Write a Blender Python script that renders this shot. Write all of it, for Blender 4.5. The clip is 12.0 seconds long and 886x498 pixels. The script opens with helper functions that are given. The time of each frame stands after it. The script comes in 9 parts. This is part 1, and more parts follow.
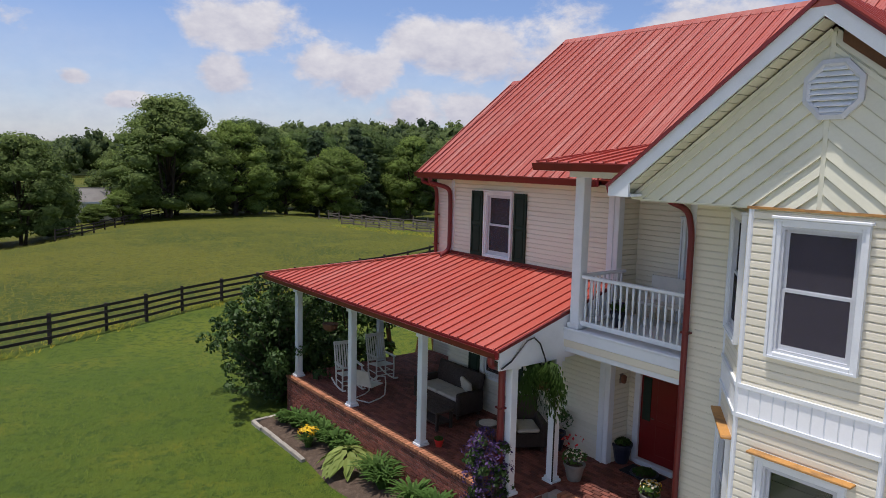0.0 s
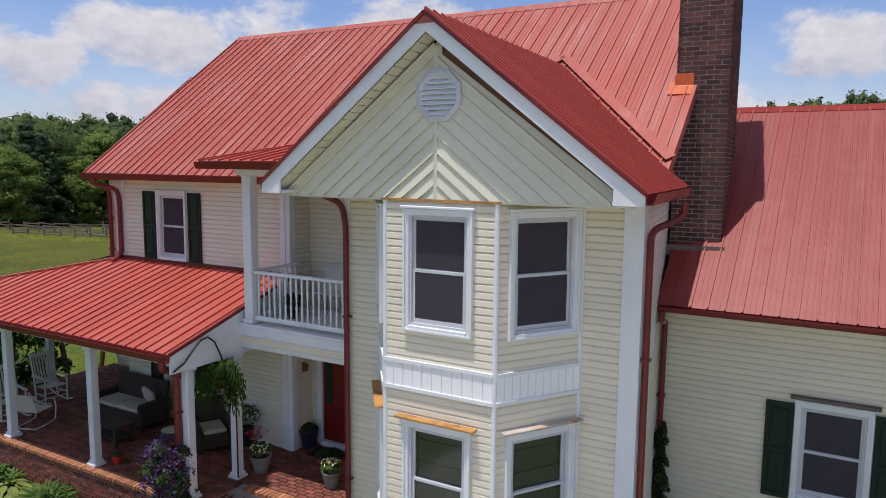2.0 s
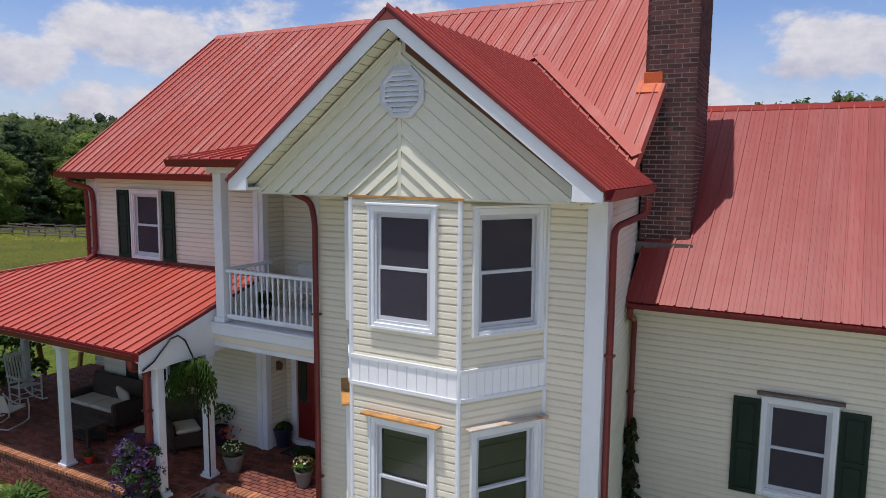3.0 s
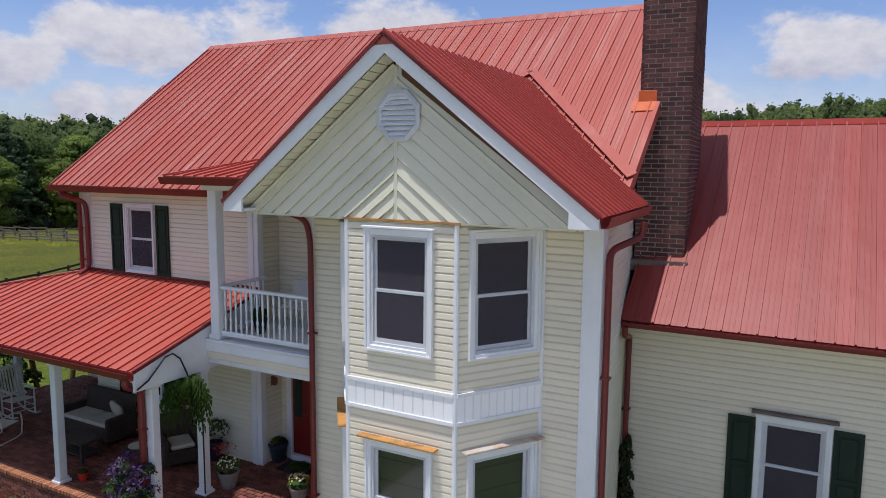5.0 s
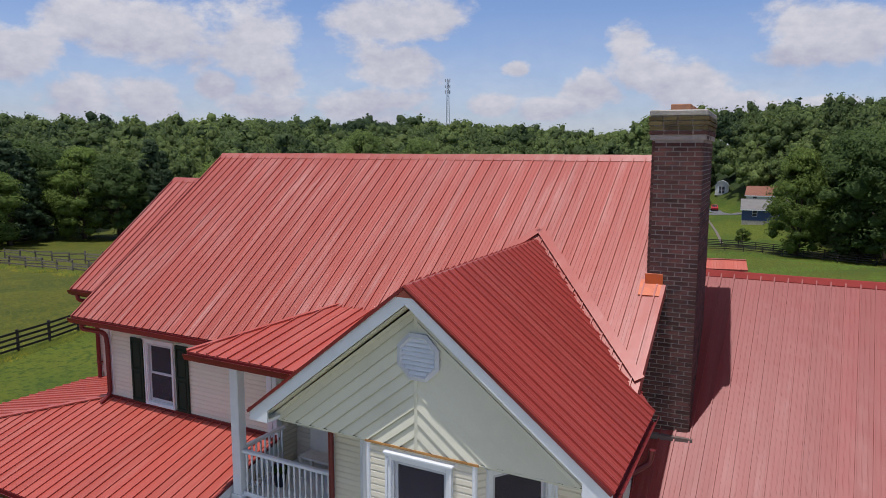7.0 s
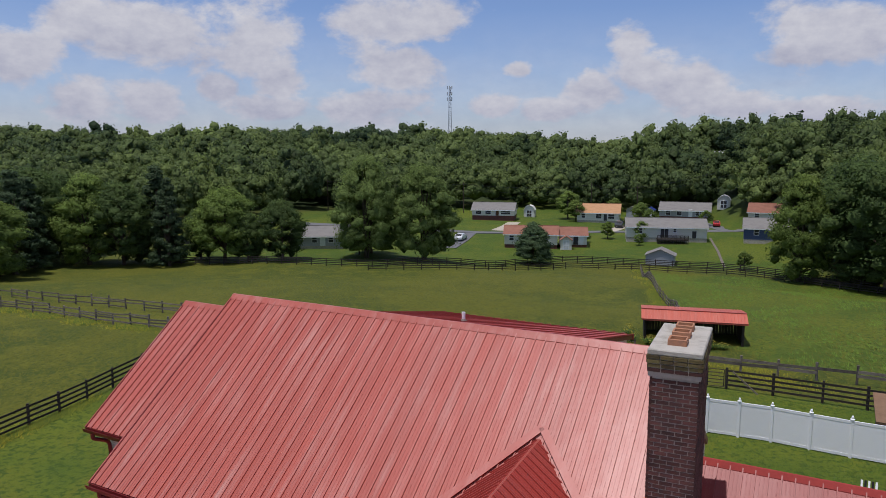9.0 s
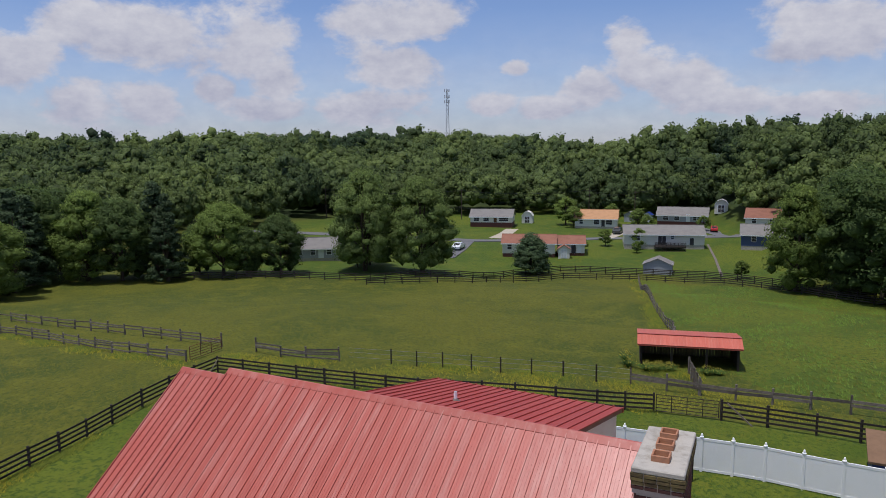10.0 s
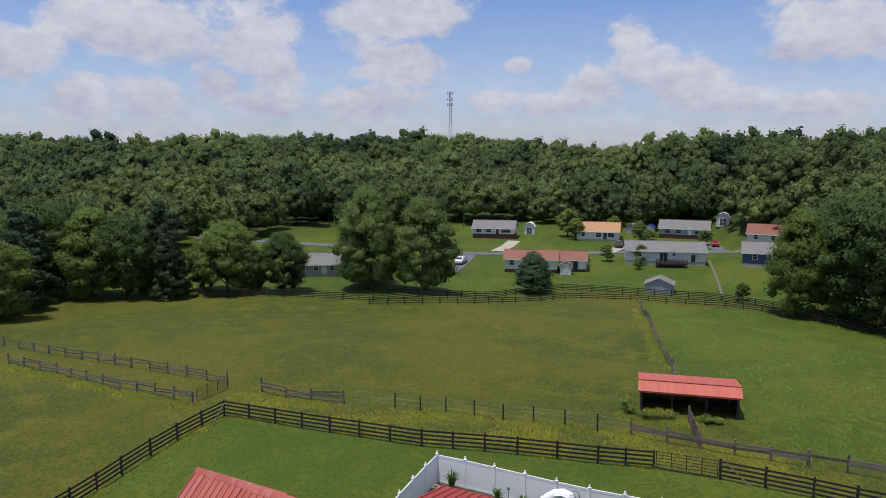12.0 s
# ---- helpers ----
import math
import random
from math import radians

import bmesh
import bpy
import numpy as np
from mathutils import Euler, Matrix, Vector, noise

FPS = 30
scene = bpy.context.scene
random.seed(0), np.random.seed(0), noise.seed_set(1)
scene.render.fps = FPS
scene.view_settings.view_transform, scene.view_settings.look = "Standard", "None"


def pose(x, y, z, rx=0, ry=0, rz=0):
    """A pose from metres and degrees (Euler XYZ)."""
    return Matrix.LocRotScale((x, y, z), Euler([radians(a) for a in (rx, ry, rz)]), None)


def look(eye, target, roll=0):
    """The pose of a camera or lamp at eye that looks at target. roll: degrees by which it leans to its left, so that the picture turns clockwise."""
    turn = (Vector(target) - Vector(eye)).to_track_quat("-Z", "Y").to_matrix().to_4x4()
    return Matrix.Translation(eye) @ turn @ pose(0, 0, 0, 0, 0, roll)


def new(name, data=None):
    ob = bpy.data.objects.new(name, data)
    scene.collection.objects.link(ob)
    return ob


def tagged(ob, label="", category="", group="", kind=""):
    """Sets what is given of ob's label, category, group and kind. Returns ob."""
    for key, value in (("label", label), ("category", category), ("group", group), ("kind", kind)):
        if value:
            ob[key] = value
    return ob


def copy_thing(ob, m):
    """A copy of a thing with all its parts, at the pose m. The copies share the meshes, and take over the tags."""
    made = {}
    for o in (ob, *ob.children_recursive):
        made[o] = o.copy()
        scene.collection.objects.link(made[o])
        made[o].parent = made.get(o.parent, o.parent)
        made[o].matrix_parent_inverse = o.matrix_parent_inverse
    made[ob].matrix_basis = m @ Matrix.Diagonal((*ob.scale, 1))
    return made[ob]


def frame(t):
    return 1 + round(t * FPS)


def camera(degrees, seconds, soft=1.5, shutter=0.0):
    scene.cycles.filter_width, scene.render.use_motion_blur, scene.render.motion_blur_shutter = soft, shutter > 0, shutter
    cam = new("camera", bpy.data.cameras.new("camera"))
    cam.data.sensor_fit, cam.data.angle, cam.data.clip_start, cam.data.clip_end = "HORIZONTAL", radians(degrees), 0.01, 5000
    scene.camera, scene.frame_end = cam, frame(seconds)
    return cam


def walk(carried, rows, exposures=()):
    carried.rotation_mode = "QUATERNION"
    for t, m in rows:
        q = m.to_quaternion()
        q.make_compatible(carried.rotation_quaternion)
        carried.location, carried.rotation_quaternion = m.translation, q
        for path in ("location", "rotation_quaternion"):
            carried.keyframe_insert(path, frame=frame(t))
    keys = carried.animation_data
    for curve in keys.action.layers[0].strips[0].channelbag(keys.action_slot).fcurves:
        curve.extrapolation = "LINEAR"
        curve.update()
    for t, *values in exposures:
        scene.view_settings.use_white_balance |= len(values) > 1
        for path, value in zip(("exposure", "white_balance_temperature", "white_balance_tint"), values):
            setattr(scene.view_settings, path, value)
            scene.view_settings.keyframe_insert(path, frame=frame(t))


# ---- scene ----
# ---- camera ----
cam = camera(63.9, 12.0, soft=0.65)
PATH = [
    (0, (3.855, -8.168, 7.089), (2.281, -6.957, 6.844), 1.4),
    (0.5, (4.026, -8.097, 7.144), (2.612, -6.704, 6.896), 1.0),
    (1, (4.259, -8.044, 7.166), (3.007, -6.505, 6.917), 0.7),
    (1.5, (4.56, -7.996, 7.14), (3.497, -6.319, 6.896), 0.7),
    (2, (4.802, -7.946, 7.125), (3.818, -6.222, 6.883), 0.5),
    (2.5, (5.001, -7.854, 7.109), (4.031, -6.123, 6.867), 0.5),
    (3, (5.121, -7.788, 7.078), (4.159, -6.051, 6.838), 0.5),
    (5, (5.068, -7.783, 7.382), (4.123, -6.037, 7.143), 0.5),
    (5.5, (5.046, -7.818, 7.739), (4.101, -6.072, 7.495), 0.5),
    (6, (5.023, -7.866, 8.587), (4.077, -6.122, 8.335), 0.3),
    (6.5, (4.952, -7.888, 9.657), (4.007, -6.145, 9.397), 0.2),
    (7, (4.862, -7.955, 10.774), (3.918, -6.212, 10.507), 0.2),
    (7.2, (4.79, -8.048, 11.277), (3.856, -6.301, 11.001), 0.1),
    (8.8, (4.685, -7.957, 14.628), (3.737, -6.216, 14.362), -0.1),
    (9, (4.791, -7.988, 15.026), (3.841, -6.248, 14.761), -0.0),
    (9.5, (4.746, -7.797, 16.189), (3.799, -6.056, 15.92), -0.0),
    (10, (5.01, -7.89, 17.347), (4.062, -6.149, 17.08), -0.6),
    (10.5, (5.034, -7.9, 18.3), (4.086, -6.16, 18.031), -0.5),
    (11, (5.052, -7.919, 19.382), (4.102, -6.18, 19.108), -0.3),
    (11.5, (5.012, -8.039, 20.466), (4.061, -6.301, 20.190), -0.2),
    (12, (4.907, -8.162, 21.433), (3.956, -6.424, 21.157), -0.1),
]
walk(cam, [(t, look(eye, target, roll)) for t, eye, target, roll in PATH],
     exposures=[(0.0, 0.19, 6500, 14.0), (5.0, 0.16, 6330, 14.0), (6.5, 0.06, 6280, 14.0), (9.0, -0.11, 6250, 14.0), (12.0, 0.03, 6200, 14.0)])

# ---- world, sun ----
SUN_TO = Vector((-0.10, -0.20, 1.0)).normalized()
world = bpy.data.worlds.new("sky")
scene.world = world
world.use_nodes = True


def links_of(tree):
    tree.nodes.clear()

    def add(kind, **kw):
        n = tree.nodes.new(kind)
        for k, v in kw.items():
            if k in ("operation", "blend_type", "data_type", "noise_dimensions", "sky_type", "sun_disc", "use_clamp",
                     "sun_elevation", "sun_rotation", "altitude", "air_density", "dust_density", "ozone_density", "feature",
                     "interpolation_type", "attribute_name", "gradient_type", "wave_type", "bands_direction", "distance"):
                if k == "operation":
                    n.operation = v
                elif k == "blend_type":
                    n.blend_type = v
                elif k == "data_type":
                    n.data_type = v
                elif k == "noise_dimensions":
                    n.noise_dimensions = v
                elif k == "sky_type":
                    n.sky_type = v
                elif k == "sun_disc":
                    n.sun_disc = v
                elif k == "use_clamp":
                    if kind == "ShaderNodeMath":
                        n.use_clamp = v
                elif k == "sun_elevation":
                    n.sun_elevation = v
                elif k == "sun_rotation":
                    n.sun_rotation = v
                elif k == "altitude":
                    n.altitude = v
                elif k == "air_density":
                    n.air_density = v
                elif k == "dust_density":
                    n.dust_density = v
                elif k == "ozone_density":
                    n.ozone_density = v
                elif k == "feature":
                    n.feature = v
                elif k == "interpolation_type":
                    n.interpolation_type = v
                elif k == "attribute_name":
                    n.attribute_name = v
            else:
                n.inputs[k].default_value = v
        return n

    def put(a, out, b, inp):
        tree.links.new(a.outputs[out], b.inputs[inp])

    return add, put


def build_sky():
    add, put = links_of(world.node_tree)
    sky = add("ShaderNodeTexSky", sky_type="NISHITA", sun_disc=False, sun_elevation=math.asin(SUN_TO.z),
              sun_rotation=math.atan2(SUN_TO.x, SUN_TO.y), altitude=600.0, air_density=1.0, dust_density=1.2, ozone_density=2.2)
    co = add("ShaderNodeTexCoord")
    # billows: two sizes of noise on the sky's sphere, flattened towards the horizon
    squash = add("ShaderNodeVectorMath", operation="MULTIPLY")
    squash.inputs[1].default_value = (1, 1, 1.7)
    put(co, "Generated", squash, 0)
    big = add("ShaderNodeTexNoise", Scale=11.0, Detail=9.0, Roughness=0.60, Distortion=0.25)
    put(squash, 0, big, "Vector")
    fine = add("ShaderNodeTexNoise", Scale=38.0, Detail=6.0, Roughness=0.6)
    put(squash, 0, fine, "Vector")
    # the cumulus heaps: azimuth to the left of +y, elevation, half width, half height (degrees)
    over_the_valley = ((54.5, 9.5, 4.1, 2.1), (55.2, 4.0, 3.6, 2.1), (49.4, 8.3, 6.2, 2.7), (43.8, 8.4, 3.9, 3.4), (50.6, 3.9, 2.7, 1.9),
                       (45.8, 5.1, 1.7, 1.3), (41.4, 5.6, 2.5, 2.5), (41.9, 3.5, 3.9, 1.5), (31.8, 10.4, 5.2, 2.7), (32.7, 6.8, 3.6, 2.7), (34.5, 3.8, 5.5, 1.8),
                       (22.7, 6.6, 1.3, 0.7), (16.8, 4.8, 3.2, 1.7), (13.5, 6.0, 3.4, 1.8), (10.0, 5.0, 3.4, 2.1), (24.9, 3.7, 2.7, 1.2), (20.5, 3.4, 2.5, 1.1),
                       (7.0, 3.5, 5.0, 1.2), (1.0, 3.2, 5.9, 1.1), (0.0, 8.2, 5.7, 2.5), (3.1, 7.1, 2.7, 1.1), (14.4, 8.0, 1.8, 1.8))
    round_the_west = ((58.8, 6.3, 3.2, 2.5), (68.1, 9.7, 5.2, 2.4), (69.4, 6.3, 2.2, 1.8), (61.3, 7.1, 4.6, 1.9), (79.7, 5.4, 1.3, 0.7), (75.9, 3.9, 1.8, 0.7),
                      (49, 14.5, 5.0, 1.8), (28, 15.5, 4.0, 2.0), (-14, 8, 6, 3), (92, 9, 8, 3), (-40, 12, 9, 4), (120, 14, 9, 4), (-80, 10, 12, 4), (160, 11, 12, 4),
                      (-125, 14, 14, 5), (80, 25, 12, 5), (20, 32, 14, 6), (-30, 30, 10, 5))
    # more broken cumulus, unseen, added all round and high up to lift fill light
    fill_clouds = tuple((i * 137.5 % 360 - 180, 24 + 46 * (i / 21) ** 0.9, 10.5 + 3 * (i % 3), 6.0 + 1.5 * (i % 2)) for i in range(22))
    heaps = over_the_valley + round_the_west + fill_clouds
    total = None
    height = None
    for az, el, w, h in heaps:
        a, e = radians(az), radians(el)
        c = Vector((-math.sin(a) * math.cos(e), math.cos(a) * math.cos(e), math.sin(e)))
        right = Vector((math.cos(a), math.sin(a), 0))
        up = right.cross(c) * 1.0
        if up.z < 0:
            up = -up
        off = add("ShaderNodeVectorMath", operation="SUBTRACT")
        off.inputs[1].default_value = c
        put(co, "Generated", off, 0)
        du = add("ShaderNodeVectorMath", operation="DOT_PRODUCT")
        du.inputs[1].default_value = right / radians(w)
        put(off, 0, du, 0)
        dv = add("ShaderNodeVectorMath", operation="DOT_PRODUCT")
        dv.inputs[1].default_value = up / radians(h)
        put(off, 0, dv, 0)
        both = add("ShaderNodeCombineXYZ")
        put(du, "Value", both, 0)
        put(dv, "Value", both, 1)
        r = add("ShaderNodeVectorMath", operation="LENGTH")
        put(both, 0, r, 0)
        m = add("ShaderNodeMapRange", use_clamp=True)
        m.inputs[1].default_value, m.inputs[2].default_value, m.inputs[3].default_value, m.inputs[4].default_value = 0.10, 1.65, 1.0, 0.0
        put(r, "Value", m, 0)
        hv = add("ShaderNodeMath", operation="MULTIPLY")
        put(dv, "Value", hv, 0)
        put(m, 0, hv, 1)
        if total is None:
            total, height = m, hv
        else:
            t2 = add("ShaderNodeMath", operation="MAXIMUM")
            put(total, 0, t2, 0)
            put(m, 0, t2, 1)
            h2 = add("ShaderNodeMath", operation="ADD")
            put(height, 0, h2, 0)
            put(hv, 0, h2, 1)
            total, height = t2, h2
    # cover: heap and noise together, through a soft edge
    n1 = add("ShaderNodeMath", operation="MULTIPLY_ADD")
    n1.inputs[1].default_value, n1.inputs[2].default_value = 1.35, -0.675
    put(big, 0, n1, 0)
    n2 = add("ShaderNodeMath", operation="MULTIPLY_ADD")
    n2.inputs[1].default_value = 0.35
    put(fine, 0, n2, 0)
    put(n1, 0, n2, 2)
    n3 = add("ShaderNodeMath", operation="ADD")
    put(n2, 0, n3, 0)
    put(total, 0, n3, 1)
    cover = add("ShaderNodeMapRange", use_clamp=True, interpolation_type="SMOOTHSTEP")
    cover.inputs[1].default_value, cover.inputs[2].default_value = 0.50, 0.88
    put(n3, 0, cover, 0)
    # a thin veil that thickens towards the horizon
    sep = add("ShaderNodeSeparateXYZ")
    put(co, "Generated", sep, 0)
    veil = add("ShaderNodeMapRange", use_clamp=True)
    veil.inputs[1].default_value, veil.inputs[2].default_value, veil.inputs[3].default_value, veil.inputs[4].default_value = 0.0, 0.19, 1.15, 0.0
    put(sep, "Z", veil, 0)
    vn = add("ShaderNodeMath", operation="MULTIPLY")
    put(veil, 0, vn, 0)
    put(big, 0, vn, 1)
    cov2 = add("ShaderNodeMath", operation="MAXIMUM")
    put(cover, 0, cov2, 0)
    put(vn, 0, cov2, 1)
    # heaps are bright above and grey-blue below
    lit = add("ShaderNodeMath", operation="MULTIPLY_ADD")
    lit.inputs[1].default_value, lit.inputs[2].default_value = 0.34, -0.05
    put(height, 0, lit, 0)
    lit2 = add("ShaderNodeMath", operation="MULTIPLY_ADD", use_clamp=True)
    lit2.inputs[1].default_value = 1.1
    put(fine, 0, lit2, 0)
    put(lit, 0, lit2, 2)
    cloud = add("ShaderNodeMix", data_type="RGBA")
    cloud.inputs[6].default_value = (3.7, 3.85, 4.75, 1)
    cloud.inputs[7].default_value = (6.5, 6.5, 6.65, 1)
    put(lit2, 0, cloud, 0)
    mix = add("ShaderNodeMix", data_type="RGBA")
    put(cov2, 0, mix, 0)
    gain = add("ShaderNodeMix", data_type="RGBA", blend_type="MULTIPLY")
    gain.inputs[0].default_value = 1.0
    gain.inputs[7].default_value = (0.92, 0.965, 1.13, 1)
    put(sky, 0, gain, 6)
    put(gain, 2, mix, 6)
    put(cloud, 2, mix, 7)
    bg = add("ShaderNodeBackground", Strength=0.105)
    put(mix, 2, bg, "Color")
    out = add("ShaderNodeOutputWorld")
    put(bg, 0, out, "Surface")


build_sky()
sun = new("sun", bpy.data.lights.new("sun", "SUN"))
sun.data.energy, sun.data.angle, sun.data.color = 3.4, radians(0.53), (1.0, 0.955, 0.89)
sun.matrix_basis = look(SUN_TO * 60, (0, 0, 0))

# ---- materials ----
def material(name, base, rough=0.6, metal=0.0, spots=None, scale=3.0, amount=0.5, grain=60.0, grain_amount=0.12, bump=0.15, bump_scale=None,
             stretch=(1, 1, 1), per_object=0.0, per_island=0.0, transmission=0.0, coat=0.0, ior=1.45, sheen=0.0, translucent=0.0, object_space=False, spec=0.5, bump_dist=0.02, tone=False, cells=0.0):
    """Paint with stains of a second colour, fine grain and relief; per_object and per_island vary the value of single pieces."""
    mat = bpy.data.materials.new(name)
    mat.use_nodes = True
    add, put = links_of(mat.node_tree)
    geo = add("ShaderNodeNewGeometry")
    stretched = add("ShaderNodeVectorMath", operation="MULTIPLY")
    stretched.inputs[1].default_value = stretch
    if object_space:
        tc = add("ShaderNodeTexCoord")
        put(tc, "Object", stretched, 0)
    else:
        put(geo, "Position", stretched, 0)
    coarse = add("ShaderNodeTexNoise", Scale=scale, Detail=5.0, Roughness=0.62)
    put(stretched, 0, coarse, "Vector")
    small = add("ShaderNodeTexNoise", Scale=grain, Detail=3.0, Roughness=0.6)
    put(stretched, 0, small, "Vector")
    spots = spots or tuple(min(1.0, c * 0.72) for c in base)
    ramp = add("ShaderNodeMapRange", use_clamp=True, interpolation_type="SMOOTHSTEP")
    ramp.inputs[1].default_value, ramp.inputs[2].default_value, ramp.inputs[4].default_value = 0.42, 0.72, amount
    put(coarse, 0, ramp, 0)
    mix = add("ShaderNodeMix", data_type="RGBA")
    mix.inputs[6].default_value, mix.inputs[7].default_value = (*base, 1), (*spots, 1)
    if tone:
        per_tree = add("ShaderNodeAttribute", attribute_name="tone")
        put(per_tree, "Fac", mix, 0)
    else:
        put(ramp, 0, mix, 0)
    value = add("ShaderNodeMath", operation="MULTIPLY_ADD")
    value.inputs[1].default_value, value.inputs[2].default_value = 2 * grain_amount, 1 - grain_amount
    put(small, 0, value, 0)
    last = value
    for strength, source in ((per_object, "object"), (per_island, "island")):
        if strength:
            if source == "object":
                info = add("ShaderNodeObjectInfo")
            else:
                info = geo
            v = add("ShaderNodeMath", operation="MULTIPLY_ADD")
            v.inputs[1].default_value, v.inputs[2].default_value = 2 * strength, 1 - strength
            put(info, "Random" if source == "object" else "Random Per Island", v, 0)
            w = add("ShaderNodeMath", operation="MULTIPLY")
            put(v, 0, w, 0)
            put(last, 0, w, 1)
            last = w
    if cells:
        wobble = add("ShaderNodeVectorMath", operation="MULTIPLY_ADD")
        wobble.inputs[1].default_value = (0.5 / cells,) * 3
        put(small, 1, wobble, 0)
        put(stretched, 0, wobble, 2)
        clump = add("ShaderNodeTexVoronoi", Scale=cells)
        put(wobble, 0, clump, "Vector")
        pick = add("ShaderNodeSeparateXYZ")
        put(clump, "Color", pick, 0)
        v = add("ShaderNodeMath", operation="MULTIPLY_ADD")
        v.inputs[1].default_value, v.inputs[2].default_value = 0.5, 0.75
        put(pick, 0, v, 0)
        w = add("ShaderNodeMath", operation="MULTIPLY")
        put(v, 0, w, 0)
        put(last, 0, w, 1)
        last = w
    hsv = add("ShaderNodeHueSaturation")
    put(last, 0, hsv, "Value")
    put(mix, 2, hsv, "Color")
    bsdf = add("ShaderNodeBsdfPrincipled", Roughness=rough, Metallic=metal, IOR=ior)
    bsdf.inputs["Specular IOR Level"].default_value = spec
    bsdf.inputs["Transmission Weight"].default_value = transmission
    bsdf.inputs["Coat Weight"].default_value = coat
    bsdf.inputs["Sheen Weight"].default_value = sheen
    put(hsv, 0, bsdf, "Base Color")
    rr = add("ShaderNodeMath", operation="MULTIPLY_ADD", use_clamp=True)
    rr.inputs[1].default_value, rr.inputs[2].default_value = 0.3, rough - 0.15
    put(coarse, 0, rr, 0)
    put(rr, 0, bsdf, "Roughness")
    if bump:
        bp = add("ShaderNodeBump", Strength=bump, Distance=bump_dist)
        if cells:
            bp.invert = True
            put(clump, "Distance", bp, "Height")
        elif bump_scale:
            bn = add("ShaderNodeTexNoise", Scale=bump_scale, Detail=4.0)
            put(stretched, 0, bn, "Vector")
            put(bn, 0, bp, "Height")
        else:
            put(small, 0, bp, "Height")
        put(bp, 0, bsdf, "Normal")
    out = add("ShaderNodeOutputMaterial")
    if translucent:
        tr = add("ShaderNodeBsdfTranslucent")
        put(hsv, 0, tr, "Color")
        ms = add("ShaderNodeMixShader")
        ms.inputs[0].default_value = translucent
        put(bsdf, 0, ms, 1)
        put(tr, 0, ms, 2)
        put(ms, 0, out, "Surface")
    else:
        put(bsdf, 0, out, "Surface")
    return mat


def roof_paint(name, base, chalk, rough=0.42, streaks=0.6):
    """Factory-painted steel, chalked in streaks that run down the panel (along local y)."""
    mat = bpy.data.materials.new(name)
    mat.use_nodes = True
    add, put = links_of(mat.node_tree)
    tc = add("ShaderNodeTexCoord")
    info = add("ShaderNodeObjectInfo")
    off = add("ShaderNodeVectorMath", operation="MULTIPLY_ADD")
    off.inputs[1].default_value = (1, 1, 1)
    shift = add("ShaderNodeCombineXYZ")
    k = add("ShaderNodeMath", operation="MULTIPLY")
    k.inputs[1].default_value = 37.0
    put(info, "Random", k, 0)
    put(k, 0, shift, 2)
    put(tc, "Object", off, 0)
    put(shift, 0, off, 2)
    squash = add("ShaderNodeVectorMath", operation="MULTIPLY")
    squash.inputs[1].default_value = (2.2, 0.20, 1.0)
    put(off, 0, squash, 0)
    streak = add("ShaderNodeTexNoise", Scale=1.3, Detail=6.0, Roughness=0.65)
    put(squash, 0, streak, "Vector")
    geo = add("ShaderNodeNewGeometry")
    blotch = add("ShaderNodeTexNoise", Scale=0.55, Detail=5.0, Roughness=0.6)
    put(geo, "Position", blotch, "Vector")
    fleck = add("ShaderNodeTexNoise", Scale=9.0, Detail=4.0, Roughness=0.7)
    put(geo, "Position", fleck, "Vector")
    a = add("ShaderNodeMapRange", use_clamp=True, interpolation_type="SMOOTHSTEP")
    a.inputs[1].default_value, a.inputs[2].default_value, a.inputs[4].default_value = 0.42, 0.80, streaks
    put(streak, 0, a, 0)
    b = add("ShaderNodeMath", operation="MULTIPLY")
    put(a, 0, b, 0)
    bb = add("ShaderNodeMapRange", use_clamp=True)
    bb.inputs[1].default_value, bb.inputs[2].default_value, bb.inputs[3].default_value, bb.inputs[4].default_value = 0.35, 0.65, 0.45, 1.2
    put(blotch, 0, bb, 0)
    put(bb, 0, b, 1)
    mix = add("ShaderNodeMix", data_type="RGBA")
    mix.inputs[6].default_value, mix.inputs[7].default_value = (*base, 1), (*chalk, 1)
    put(b, 0, mix, 0)
    val = add("ShaderNodeMath", operation="MULTIPLY_ADD")
    val.inputs[1].default_value, val.inputs[2].default_value = 0.12, 0.94
    put(info, "Random", val, 0)
    val2 = add("ShaderNodeMath", operation="MULTIPLY_ADD")
    val2.inputs[1].default_value = 0.10
    put(fleck, 0, val2, 0)
    sub = add("ShaderNodeMath", operation="SUBTRACT")
    sub.inputs[1].default_value = 0.05
    put(val, 0, sub, 0)
    put(sub, 0, val2, 2)
    hsv = add("ShaderNodeHueSaturation")
    put(val2, 0, hsv, "Value")
    put(mix, 2, hsv, "Color")
    bsdf = add("ShaderNodeBsdfPrincipled", Roughness=rough)
    bsdf.inputs["Specular IOR Level"].default_value = 0.38
    put(hsv, 0, bsdf, "Base Color")
    ro = add("ShaderNodeMath", operation="MULTIPLY_ADD")
    ro.inputs[1].default_value, ro.inputs[2].default_value = 0.25, rough - 0.12
    put(streak, 0, ro, 0)
    put(ro, 0, bsdf, "Roughness")
    bp = add("ShaderNodeBump", Strength=0.08, Distance=0.01)
    put(fleck, 0, bp, "Height")
    wave = add("ShaderNodeTexNoise", Scale=1.9, Detail=2.0, Roughness=0.5)
    put(geo, "Position", wave, "Vector")
    wavy = add("ShaderNodeBump", Strength=0.30, Distance=0.03)
    put(wave, 0, wavy, "Height")
    put(bp, 0, wavy, "Normal")
